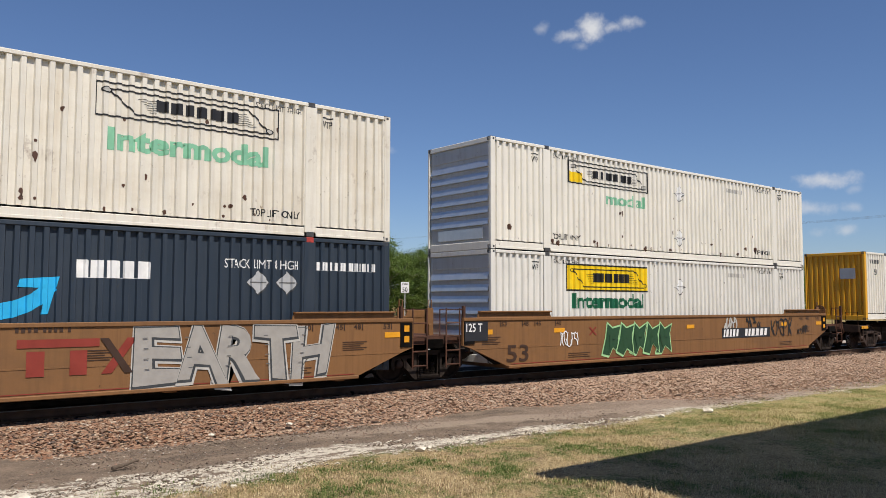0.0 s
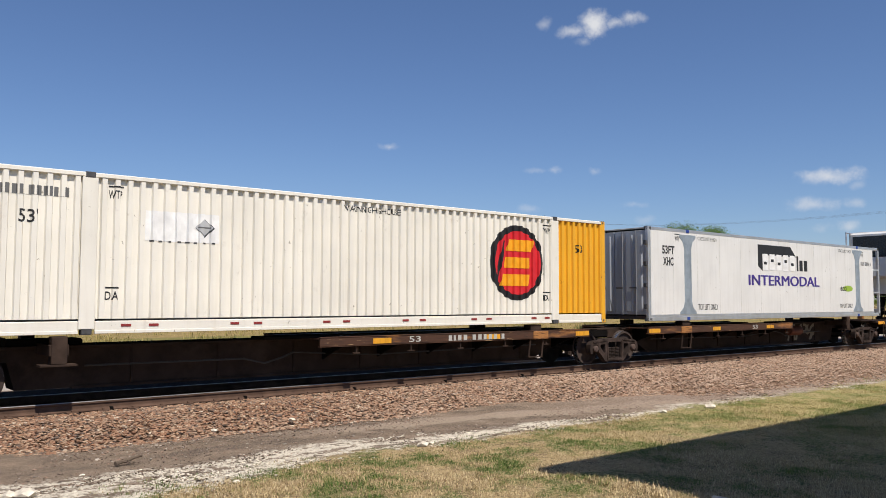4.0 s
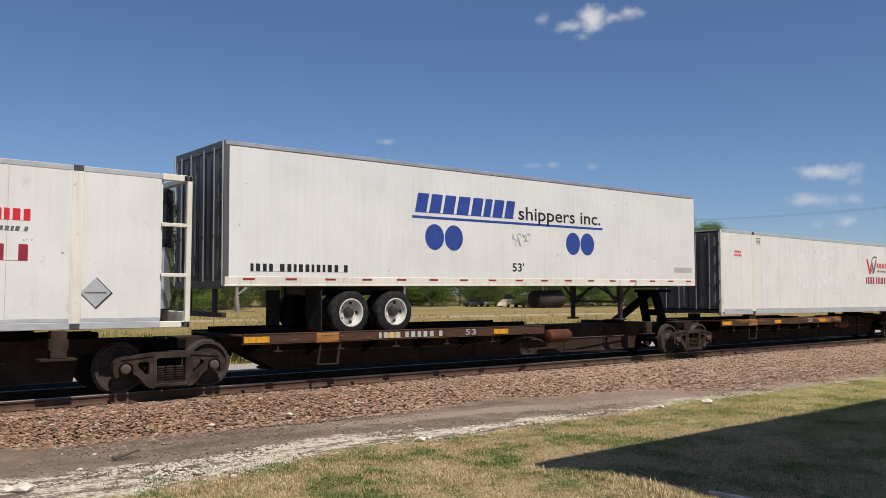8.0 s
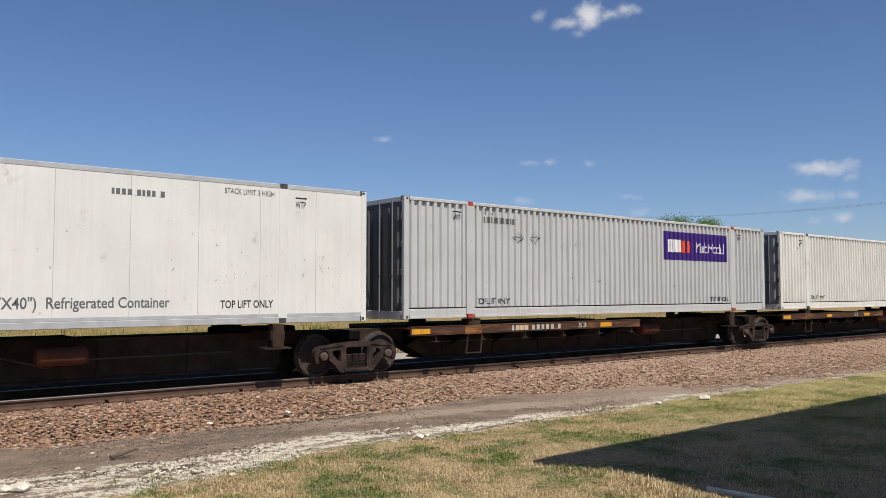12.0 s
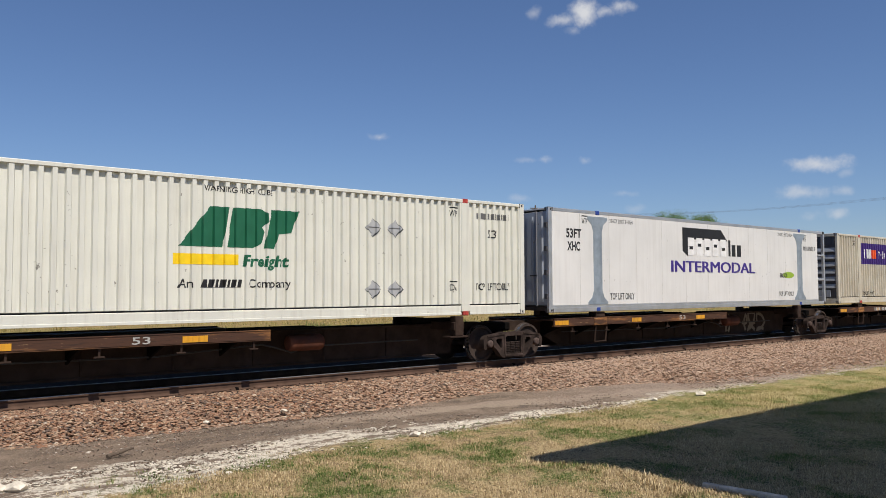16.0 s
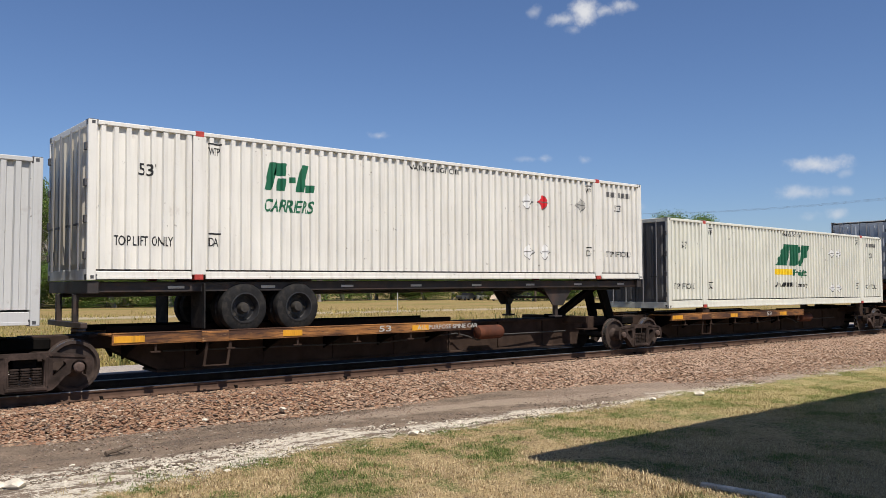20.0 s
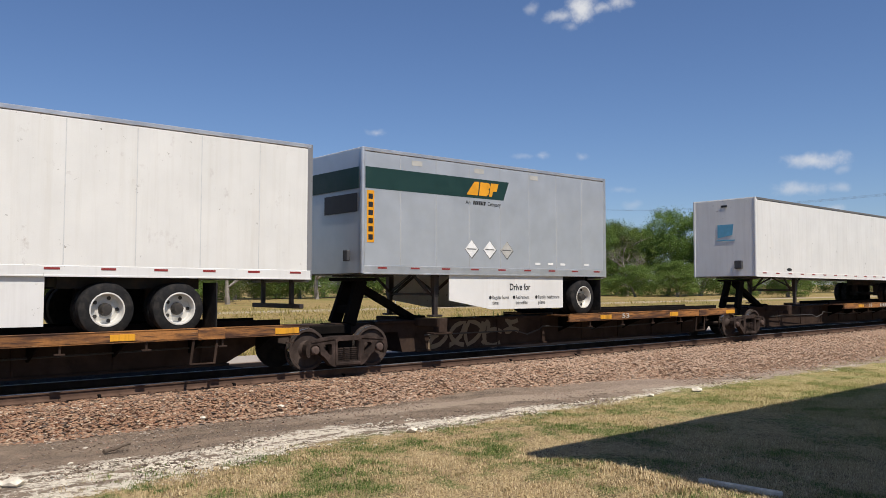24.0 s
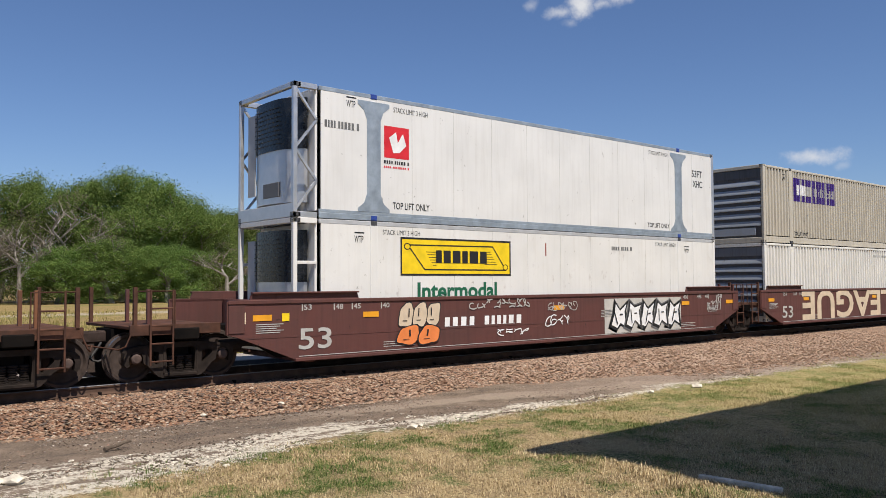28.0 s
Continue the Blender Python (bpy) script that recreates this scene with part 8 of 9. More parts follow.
    f.word("XHC", 14.9, 15.46, 1.7, 1.92)
    c, f = grey_parcel(612.8, 3.26, "tan-grey corrugated container with a worn purple panel, stacked high", 2.3, True, "tan", "ribs", cast="casting", end="ends_dark")
    c, f = corrugated("off-white corrugated container low in its well", 612.8, 0.36, "white", "ribs", "doors", "ends", "casting")
    f.bars(9, 9.5, 11.2, 2.5, 2.6, "faded")


def build_spine_cars():
    kinds = ["ctccc", "ttctc", "ccccc", "ctccc", "cctct", "ttttt"]
    sides = ["RRRRL", "RLLLL", "RLLLL", "RLLLL", "RLLLL", "RRRRL"]
    marks = ["number", "", "purpose", "number", "sprayed", "number", "", "purpose", "number", "", "number", "", "", "number", "", "number", "sprayed", "", "sprayed", "number", "", "number", "purpose", "", "number", "", "", "sprayed", "number", "purpose"]
    k = 0
    for c in range(6):
        for i in range(5):
            spine_unit(CAR_START[c] + OFFSETS[i], OFFSETS[i + 1] - OFFSETS[i], sides[c][i], "trailer" if kinds[c][i] == "t" else "container", k, marks[k],
                       (i == 0, i == 4), own_right=(i == 4), edge="edge" if c > 3 or k in (5, 6, 7) else "edge_dark")
            k += 1


def build_spine_loads():
    deg = math.degrees
    up = deg(math.atan(0.13 / 16.0))          # nose higher than tail
    up2 = deg(math.atan(0.17 / 16.0))
    yellow_white(35.3, "white corrugated container with an orange-yellow end and round badge")
    chassis("dark container chassis on its wheels, hitched to a spine car", 52.83, 2.12, up * 0.6, "L", "rustchassis")
    grey_parcel(52.83, 2.12, "pale grey corrugated container with a purple panel, on a chassis", 2.4, tilt=up * 0.6, plac=((13.0, 1.9, "silver"), (13.5, 1.9, "silver")))
    grey_parcel(69.97, SP, "pale grey corrugated container with a worn striped purple panel", 2.33, True,
                plac=((13.62, 2.04, "silver"), (11.46, 1.64, "ink_grey"), (12.51, 1.08, "ink_grey"), (13.07, 1.08, "faded")))
    yellow_white(87.45, "white corrugated container with an orange-yellow end, dented top rail")
    white_intermodal(105.62, SP, "white smooth-sided refrigerated container with grey lifting posts")
    c, f = trailer("white refrigerated trailer with a torn sticker on its side", 124.8, 2.16, "L", "fresh", height=2.93, wheels=(3.5, 4.8), tilt=up, skirt=(4.9, 10.9, "skirt"), reefer=True, rear_mat="ends_dark", rail="dingy", top="pale", seam_mat="ghost")
    delivers(f, 11.0)
    for x, z in ((6.95, 0.62), (7.5, 0.72), (8.35, 0.62), (8.8, 0.5)):
        f.diamond(x, z, 0.15, "silver")
    for x in (7.6, 8.05):
        f.diamond(x, 0.38, 0.22, "faded", 3)
    f.oval(7.85, 0.75, 0.28, 0.2, "bubble", 2, "glue_patch", 12)
    f.bars(11, 0.8, 2.6, 0.42, 0.6, "ink_grey")
    f.border(3.35, 3.8, 1.5, 1.95, 0.025, "faded")
    c, f = trailer("white ribbed trailer with red stripes and a black sign", 142.45, 2.0, "R", "fresh", rail="pale", tilt=-up, ribs=True, seams=2, skirt=(5.6, 12.2, "skirt"), rear_mat="ends_dark", gear=3.4, wheels=(3.4, 4.6))
    f.rect(11.88, 14.86, 1.62, 2.38, "sign_black", 4, name="sign")
    f.rows([(11.88, 14.86, 2.42, 2.48), (11.88, 14.86, 1.52, 1.58)], "red", 4)
    f.bars(7, 12.0, 13.1, 1.9, 2.0, "g_white", 5, 0.3)
    f.bars(9, 13.5, 14.75, 1.9, 2.0, "g_white", 5, 0.3)
    f.poly([(13.05, 1.72), (13.8, 1.72), (13.5, 1.85), (13.38, 2.3), (13.2, 2.2), (13.12, 1.9)], "red", 6, "mark")
    f.rect(0.1, 16.05, 0.58, 0.64, "dark_red", 4, name="stripe")
    f.rect(0.1, 16.05, 0.5, 0.55, "ink", 4, name="stripe")
    wind_reefer(160.05, "white insulated container, faded, with a red mark", 0)
    c, f = trailer("white dry van trailer with large blue markings and discs", 176.85, 2.0, "R", "fresh", tilt=-up2, rear_mat="ends_dark", rail="cream", seams=14)
    f.bars(8, 4.7, 7.98, 1.74, 2.2, "blue", 1, 0.22, 0.8)
    f.word("shippers inc.", 8.15, 11.45, 1.74, 2.08, "ink", 1, bold=0.01)
    f.rect(4.66, 11.54, 1.6, 1.66, "blue", name="stripe")
    for x in (5.34, 5.94, 10.27, 10.87):
        f.oval(x, 1.17, 0.29, 0.31, "blue", 1, "disc", 26)
    f.bars(15, 0.56, 2.92, 0.3, 0.46, "ink", 1, fill=0.6)
    f.word("53'", 7.92, 8.34, 0.38, 0.6, "ink")
    scribble(f, 7.9, 8.6, 1.05, 1.35, "silver", 31, 4, 0.02)
    f.rect(15.0, 15.95, 0.42, 0.58, "faded", name="plate")
    part("hose_tank", Geo().lathe((0, 0, 0), [(-0.55, 0.1), (-0.5, 0.24), (0.5, 0.24), (0.55, 0.1)], "x", 18), "chassis", c, at=(9.6, -0.9, -0.36))
    wind_reefer(194.5, "white insulated container with a red mark near its open frame", 1)
    green_white(213.0, SP, 0.0, "white corrugated container with a green mark and blue graffiti", 11.38, ((2.84, 2.06, "g_white"), (3.9, 2.1, "faded"), (2.85, 0.69, "g_white"), (3.48, 0.69, "g_white")), True)
    yellow_white(231.2, "white corrugated container with an orange-yellow end and a white patch")
    yellow_sign_reefer("white refrigerated container with a yellow sign", 248.3, SP, "L", 2.76)
    grey_parcel(265.5, SP, "pale grey corrugated container, doors forward, purple panel", 10.12, False, "pale", "doors", plac=((3.75, 2.08, "silver"), (4.38, 2.1, "silver")), end="ends_dark")
    c, f = corrugated("white corrugated container with a yellow sign near its end", 282.8, SP, "white", "doors", "ribs", "ends", "casting")
    f.roll_sign(9.66, 13.3, 1.5, 2.4, "g_yellow")
    f.word("Intermodal", 10.15, 12.85, 1.02, 1.34, "green")
    lift_words(f, 0.37)
    yellow_white(301.4, "white corrugated container with an orange-yellow end, rain-streaked")
    chassis("dark container chassis with black mud flaps, hitched to a spine car", 319.3, 2.03, -up * 0.7, "R")
    white_intermodal(319.3, 2.03, "white smooth-sided container with a purple word, on a chassis", -up * 0.7)
    off_white_freight(337.0, "off-white corrugated container with a green mark")
    white_intermodal(354.1, SP, "white smooth-sided container with a purple word, on a spine car")
    grey_parcel(371.4, SP, "tan-grey corrugated container with a weathered purple panel", 2.27, False, "weathered", "ribs", plac=((13.3, 2.0, "silver"), (13.6, 1.5, "faded")), end="ends_dark")
    c, f = grey_parcel(389.9, SP, "clean light grey corrugated container with a purple panel", 2.25, plac=((12.8, 2.0, "silver"), (13.5, 2.0, "silver")))
    f.poly([(12.75, 0.86), (13.3, 0.86), (13.02, 1.2)], "ink_grey", 1, "triangle_mark")
    part("panel", Geo().box(-0.012, -0.004, -1.0, 0.8, 2.2, 2.62, 0.002), "purple", c, "purple end panel")
    c, f = grey_parcel(408.2, SP, "light grey corrugated container, doors forward, purple panel", 9.9, False, "pale", "doors", plac=((3.7, 2.05, "silver"), (4.4, 2.05, "silver")), end="ends_dark")
    f.poly([(2.75, 0.86), (3.3, 0.86), (3.02, 1.2)], "ink_grey", 1, "triangle_mark")
    chassis("dark container chassis under a white container", 425.1, 2.0, -up, "R", rim="wheel_black")
    green_white(425.1, 2.0, -up, "white corrugated container with a green mark, on a chassis", 3.46, ((11.18, 2.09, "g_white"), (11.8, 2.1, "red"), (13.36, 2.11, "faded"), (11.21, 0.74, "g_white"), (11.85, 0.75, "g_white")))
    off_white_freight(442.6, "off-white corrugated container with a green mark and red castings", "g_white")
    chassis("rusty container chassis under a white container", 459.6, 2.08, -up * 0.5, "R", "rustchassis")
    white_intermodal(459.6, 2.08, "white smooth-sided container with a purple word, on a rusty chassis", -up * 0.5)
    for s, lab in ((478.85, "silver-grey short pup trailer with a dark green band"), (513.35, "silver-grey short pup trailer with a green band and white skirt")):
        c, f = trailer(lab, s, 2.12, "L", "sheet", 8.6, 2.88, wheels=(1.0,), seams=8, seam_mat="silver", gear=2.4, tilt=0.2, skirt=(2.6, 6.75, "fresh"), rear_mat="alu", nose_mat="sheet", top="alu")
        f.poly([(0.08, 1.95), (4.42, 1.95), (4.62, 2.44), (0.08, 2.44)], "band_green", 1, "band")
        leaning_mark(f, 3.14, 2.02, 0.43, "amber", 3)
        f.word("An", 3.1, 3.26, 1.78, 1.88, "ink")
        f.bars(7, 3.34, 3.78, 1.78, 1.88, "ink", 1, 0.2, 0.74)
        f.word("Company", 3.86, 4.32, 1.78, 1.88, "ink")
        for x, m in ((3.3, "g_white"), (3.92, "g_white"), (4.53, "faded")):
            f.diamond(x, 0.66, 0.22, m)
        for i in range(6):
            f.rows([(0.16, 0.28, 0.78 + i * 0.185, 0.9 + i * 0.185)], "ink", 3)
        f.rect(0.12, 0.32, 0.72, 1.9, "amber", 2, name="number_strip")
        part("hose_box", Geo().box(-0.09, -0.004, -0.82, -0.62, 0.3, 0.56, 0.02), "casting", c, "dark hose connection box")
        part("panel", Geo().box(-0.012, -0.004, -1.15, 1.15, 1.95, 2.44, 0.002), "band_green", c, "dark green nose panel")
        part("panel", Geo().box(-0.012, -0.004, -1.1, 0.3, 1.42, 1.85, 0.002), "sign_black", c, "black nose panel")
        for x in (1.4, 3.4, 5.4):
            f.rect(x, x + 0.32, 2.58, 2.7, "faded", 1, name="vent_plate")
        for x in (5.6, 6.1, 6.6, 7.6):
            f.rect(x, x + 0.2, 0.3, 0.36, "g_white", 2, name="reflector")
        g = Side(c, -1.25, False)
        g.word("Drive for", 4.68, 5.45, -0.37, -0.2, "ink")
        for i, (a, b) in enumerate((("Regular home", "time"), ("Retirement", "benefits"), ("Family healthcare", "plans"))):
            x = 4.05 + i * 0.85
            g.oval(x - 0.07, -0.56, 0.045, 0.045, "ink", 1, "dot", 12)
            g.word(a, x, x + 0.05 * len(a), -0.6, -0.51, "ink_grey")
            g.word(b, x, x + 0.055 * len(b), -0.74, -0.65, "ink_grey")
    c, f = trailer("plain white dry van trailer with white side skirt", 495.9, 2.12, "L", "bright", rail="fresh", tilt=up, seams=13, skirt=(3.8, 10.9, "fresh"), gear=3.4, seam_mat="ghost", wheels=(2.87, 4.2))
    f.diamond(8.49, 0.56, 0.24, "silver")
    f.bars(5, 0.55, 0.95, 0.78, 0.9, "dull_red")
    c, f = trailer("plain white smooth trailer with a blue mark on its nose", 530.5, 2.14, "L", "fresh", rail="fresh", tilt=up2, seams=13, gear=3.5, wheels=(2.6, 3.9), top="ink_grey", seam_mat="trace")
    part("nose_mark", Geo().prism([(-0.35, 1.55), (0.25, 1.45), (0.25, 1.95), (-0.4, 1.95)], -0.006, 0.004, "x"), "pale_cyan", c, "blue shape on the nose wall")
    part("nose_mark", Geo().box(-0.006, 0.004, -0.45, 0.3, 1.34, 1.38, 0.001), "pale_cyan", c)
    part("hose_box", Geo().box(-0.08, 0.02, -0.75, -0.45, 0.3, 0.6, 0.02), "casting", c, "dark hose connection box")
    part("vent_plate", Geo().box(-0.006, 0.004, -0.15, 0.1, 2.6, 2.68, 0.001), "ink", c)
    f.oval(2.4, 0.3, 0.2, 0.06, "ink", 1, "badge", 16)
    c, f = trailer("grimy white ribbed refrigerated trailer", 548.5, 1.93, "R", "dingy", tilt=-up * 0.5, ribs=True, seams=13, rail="dingy", top="ink_grey", rear_mat="ends", skirt=(5.4, 12.0, "dingy"), reefer=True, nose_mat="dingy", rim="rustrim")
    delivers(f, 0.56, 0.03, True)
    f.diamond(8.1, 0.85, 0.16, "silver", 4)
    f.oval(7.5, 0.86, 0.22, 0.16, "faded", 4, "glue_patch", 12)
    f.bars(11, 13.5, 15.5, 0.3, 0.44, "ink_grey", 4)
    part("fuel_tank", Geo().lathe((0, 0, 0), [(-0.6, 0.1), (-0.55, 0.26), (0.55, 0.26), (0.6, 0.1)], "x", 18), "chassis", c, at=(12.0, -0.85, -0.36))


build_wells_front()
build_spine_cars()
build_spine_loads()
build_wells_rear()

# ---- grass, weeds, trees, far things ----
def leaf_material(name, cols, island=True):
    m, nt, b = nodes_of(name)
    geo = nt.nodes.new("ShaderNodeNewGeometry")
    info = nt.nodes.new("ShaderNodeObjectInfo")
    ramp = nt.nodes.new("ShaderNodeValToRGB")
    e = ramp.color_ramp
    e.elements[0].color, e.elements[1].color = (*cols[0], 1), (*cols[-1], 1)
    for i, c in enumerate(cols[1:-1]):
        e.elements.new((i + 1) / (len(cols) - 1)).color = (*c, 1)
    nt.links.new(geo.outputs["Random Per Island"], ramp.inputs["Fac"])
    n = noise_node(nt, geo.outputs["Position"], 0.6, 4)
    c = mixed(nt, ranged(nt, n.outputs["Fac"], 0.35, 0.65, 0, 0.5), ramp.outputs["Color"], cols[0])
    h = nt.nodes.new("ShaderNodeHueSaturation")
    nt.links.new(c, h.inputs["Color"])
    nt.links.new(ranged(nt, info.outputs["Random"], 0, 1, 0.85, 1.3), h.inputs["Value"])
    nt.links.new(ranged(nt, info.outputs["Random"], 0, 1, 0.485, 0.51), h.inputs["Hue"])
    nt.links.new(h.outputs["Color"], b.inputs["Base Color"])
    b.inputs["Roughness"].default_value = 0.8
    b.inputs["Specular IOR Level"].default_value = 0.15
    tr = nt.nodes.new("ShaderNodeBsdfTranslucent")
    nt.links.new(h.outputs["Color"], tr.inputs["Color"])
    mx = nt.nodes.new("ShaderNodeMixShader")
    mx.inputs[0].default_value = 0.4
    nt.links.new(b.outputs[0], mx.inputs[1])
    nt.links.new(tr.outputs[0], mx.inputs[2])
    nt.links.new(mx.outputs[0], nt.nodes["Material Output"].inputs["Surface"])
    return m


def lawn_material():
    """Grass blades that are green or straw-coloured in patches, and vary from blade to blade."""
    m, nt, b = nodes_of("lawn_grass")
    geo = nt.nodes.new("ShaderNodeNewGeometry")
    wear = noise_node(nt, geo.outputs["Position"], 0.8, 6, 0.68)
    sx = nt.nodes.new("ShaderNodeSeparateXYZ")
    nt.links.new(geo.outputs["Position"], sx.inputs[0])
    worn = math2(nt, "ADD", wear.outputs["Fac"], ranged(nt, sx.outputs["Y"], 7.2, 9.4, 0.06, -0.01))
    f = math2(nt, "ADD", ranged(nt, worn, 0.43, 0.56, -0.14, 0.55), math2(nt, "MULTIPLY", geo.outputs["Random Per Island"], 0.55))
    ramp = nt.nodes.new("ShaderNodeValToRGB")
    e = ramp.color_ramp
    e.elements[0].color, e.elements[1].color = (0.07, 0.12, 0.026, 1), (0.64, 0.52, 0.31, 1)
    for p, c in ((0.22, (0.12, 0.175, 0.045)), (0.38, (0.24, 0.235, 0.09)), (0.55, (0.42, 0.33, 0.175)), (0.7, (0.54, 0.42, 0.235)), (0.82, (0.25, 0.165, 0.095))):
        e.elements.new(p).color = (*c, 1)
    nt.links.new(f, ramp.inputs["Fac"])
    # blade colour yellows and lightens with x, making up for the blades' self-shadowing
    brightened = mixed(nt, ranged(nt, sx.outputs["X"], 9, 18, 0.0, 0.38), ramp.outputs["Color"], (0.46, 0.43, 0.17))
    nt.links.new(brightened, b.inputs["Base Color"])
    b.inputs["Roughness"].default_value = 0.8
    b.inputs["Specular IOR Level"].default_value = 0.15
    return m


M["blade"] = lawn_material()
M["weed"] = leaf_material("field_weeds", ((0.20, 0.18, 0.055), (0.30, 0.24, 0.085), (0.42, 0.32, 0.14), (0.48, 0.36, 0.17)))
M["weed_leaf"] = leaf_material("weed_leaves", ((0.15, 0.165, 0.06), (0.22, 0.235, 0.085), (0.33, 0.30, 0.13)))
M["leaf"] = leaf_material("tree_leaves", ((0.08, 0.135, 0.032), (0.13, 0.20, 0.048), (0.19, 0.265, 0.07), (0.26, 0.31, 0.10)))
M["leaf_dry"] = leaf_material("thin_brown_leaves", ((0.17, 0.15, 0.11), (0.25, 0.21, 0.155), (0.17, 0.185, 0.085)))
M["bark"] = plain("grey_bark", (0.30, 0.27, 0.235), 0.9, 0, 0.3, 4, 0.5)
M["pole"] = plain("weathered_pole", (0.11, 0.085, 0.065), 0.9, 0, 0.3, 4, 0.3)
M["wire"] = plain("dark_wire", (0.12, 0.12, 0.125), 0.6, 0, 0.1, 4, 0)


def blades(name, label, mat, places, seed, n_blades, spread, category="grass"):
    """Tufts of thin blades. places: x, y, z, height, width."""
    rng = np.random.RandomState(seed)
    P = np.array(places)
    P = np.repeat(P, n_blades, axis=0)
    k = len(P)
    a = rng.uniform(0, 2 * np.pi, k)
    lean = rng.uniform(0.1, 0.95, k)
    h = P[:, 3] * rng.uniform(0.5, 1.15, k)
    w = P[:, 4] * rng.uniform(0.7, 1.3, k)
    bx = P[:, 0] + rng.normal(0, spread, k)
    by = P[:, 1] + rng.normal(0, spread, k)
    d = np.stack([np.cos(a), np.sin(a)], 1)
    s = np.stack([-np.sin(a), np.cos(a)], 1)
    z = P[:, 2]
    base = np.stack([bx, by, z], 1)
    side = np.concatenate([s * w[:, None] / 2, np.zeros((k, 1))], 1)
    mid = base + np.concatenate([d * (lean * h * 0.35)[:, None], (h * 0.6)[:, None]], 1)
    tip = base + np.concatenate([d * (lean * h)[:, None], (h * np.sqrt(np.maximum(1 - lean ** 2 * 0.6, 0.2)))[:, None]], 1)
    V = np.stack([base - side, base + side, mid + side * 0.8, mid - side * 0.8, tip], 1).reshape(-1, 3)
    i = np.arange(k)[:, None] * 5
    quads, tris = i + np.array([[0, 1, 2, 3]]), i + np.array([[3, 2, 4]])
    me = bpy.data.meshes.new(name)
    me.vertices.add(len(V))
    me.vertices.foreach_set("co", V.ravel())
    loops = np.concatenate([quads, tris], 1).ravel()
    me.loops.add(len(loops))
    me.loops.foreach_set("vertex_index", loops)
    me.polygons.add(2 * k)
    starts = (np.arange(k)[:, None] * 7 + np.array([[0, 4]])).ravel()
    me.polygons.foreach_set("loop_start", starts)
    me.update(calc_edges=True)
    me.validate()
    me.materials.append(M[mat])
    ob = new(name, me)
    tagged(ob, label, category, kind="stuff")
    return ob


def build_grass():
    rng = random.Random(21)
    pl = []
    while len(pl) < 52000:
        x, y = rng.uniform(2.0, 24.0), rng.uniform(1.8, 10.9)
        az = math.degrees(math.atan2(x, y))
        if az < 8 or az > 72 or x * x + y * y < 20:
            continue
        if y > 10.45 + 0.25 * noise.noise((x * 0.5, 1, 0)) - 0.2 * max(5.5 - x, 0) and rng.random() < 0.88:
            continue
        if noise.noise((x * 0.9, y * 0.9, 2)) < -0.28 and rng.random() < 0.6:
            continue
        pl.append((x, y, 0.0, rng.uniform(0.018, 0.05), 0.0075))
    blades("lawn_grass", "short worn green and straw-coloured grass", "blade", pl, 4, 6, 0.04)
    # taller tufts, thick along the edge of the shade
    pl = []
    for _ in range(2600):
        x, y = rng.uniform(2.5, 17.0), rng.uniform(5.0, 10.6)
        if noise.noise((x * 1.1, y * 1.1, 14)) > 0.05:
            pl.append((x, y, 0.0, rng.uniform(0.04, 0.085), 0.009))
    for _ in range(260):
        y = rng.uniform(4.8, 7.6)
        pl.append((8.15 + 0.45 * math.sin((7.9 - y) * 1.1) + rng.uniform(-0.25, 0.1), y, 0.0, rng.uniform(0.06, 0.11), 0.009))
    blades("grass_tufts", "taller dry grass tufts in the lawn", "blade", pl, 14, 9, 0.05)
    pl = []
    for _ in range(1600):
        x, y = rng.uniform(22, 44), rng.uniform(4.0, 11.2)
        pl.append((x, y, 0.0, rng.uniform(0.03, 0.08), 0.012))
    blades("far_lawn_grass", "short worn grass", "blade", pl, 5, 7, 0.12)
    pl = []
    for _ in range(9000):
        y = 23.5 + 55 * rng.random() ** 1.6
        az = radians(rng.uniform(6, 62))
        x = y * math.tan(az)
        if noise.noise((x * 0.07, y * 0.1, 5)) < -0.1 and rng.random() < 0.75:
            continue
        tall = 0.08 + 0.5 * rng.random() ** 4
        pl.append((x, y, 0.0, tall, 0.012 + 0.0004 * y))
    blades("field_grass", "tall dry grass and weeds beyond the track", "weed", pl, 6, 7, 0.22)
    # taller green weeds along the far side of the track bed
    r = random.Random(31)
    spots = [(9.0, 26.0, 1.7), (10.6, 26.6, 1.5), (16.0, 26.5, 1.8), (23.5, 27.0, 1.7), (26.8, 27.0, 1.9), (19.5, 25.5, 1.6), (12.3, 27.0, 1.7), (33.0, 28.5, 1.8), (6.5, 26.0, 1.6)]
    spots += [(r.uniform(5.0, 40.0), r.uniform(25.0, 31.0), r.uniform(1.1, 1.7)) for _ in range(14)]
    for x, y, h in spots:
        w = blades("weed", "tall green roadside weed", "weed_leaf", [(x + r.uniform(-0.45, 0.45), y + r.uniform(-0.4, 0.4), 0.22 * k % h * 0.55, h * 0.17, 0.045) for k in range(46)], int(x * 10), 8, 0.17, "weed")
        w["kind"] = "thing"
        w["group"] = "tall weeds"


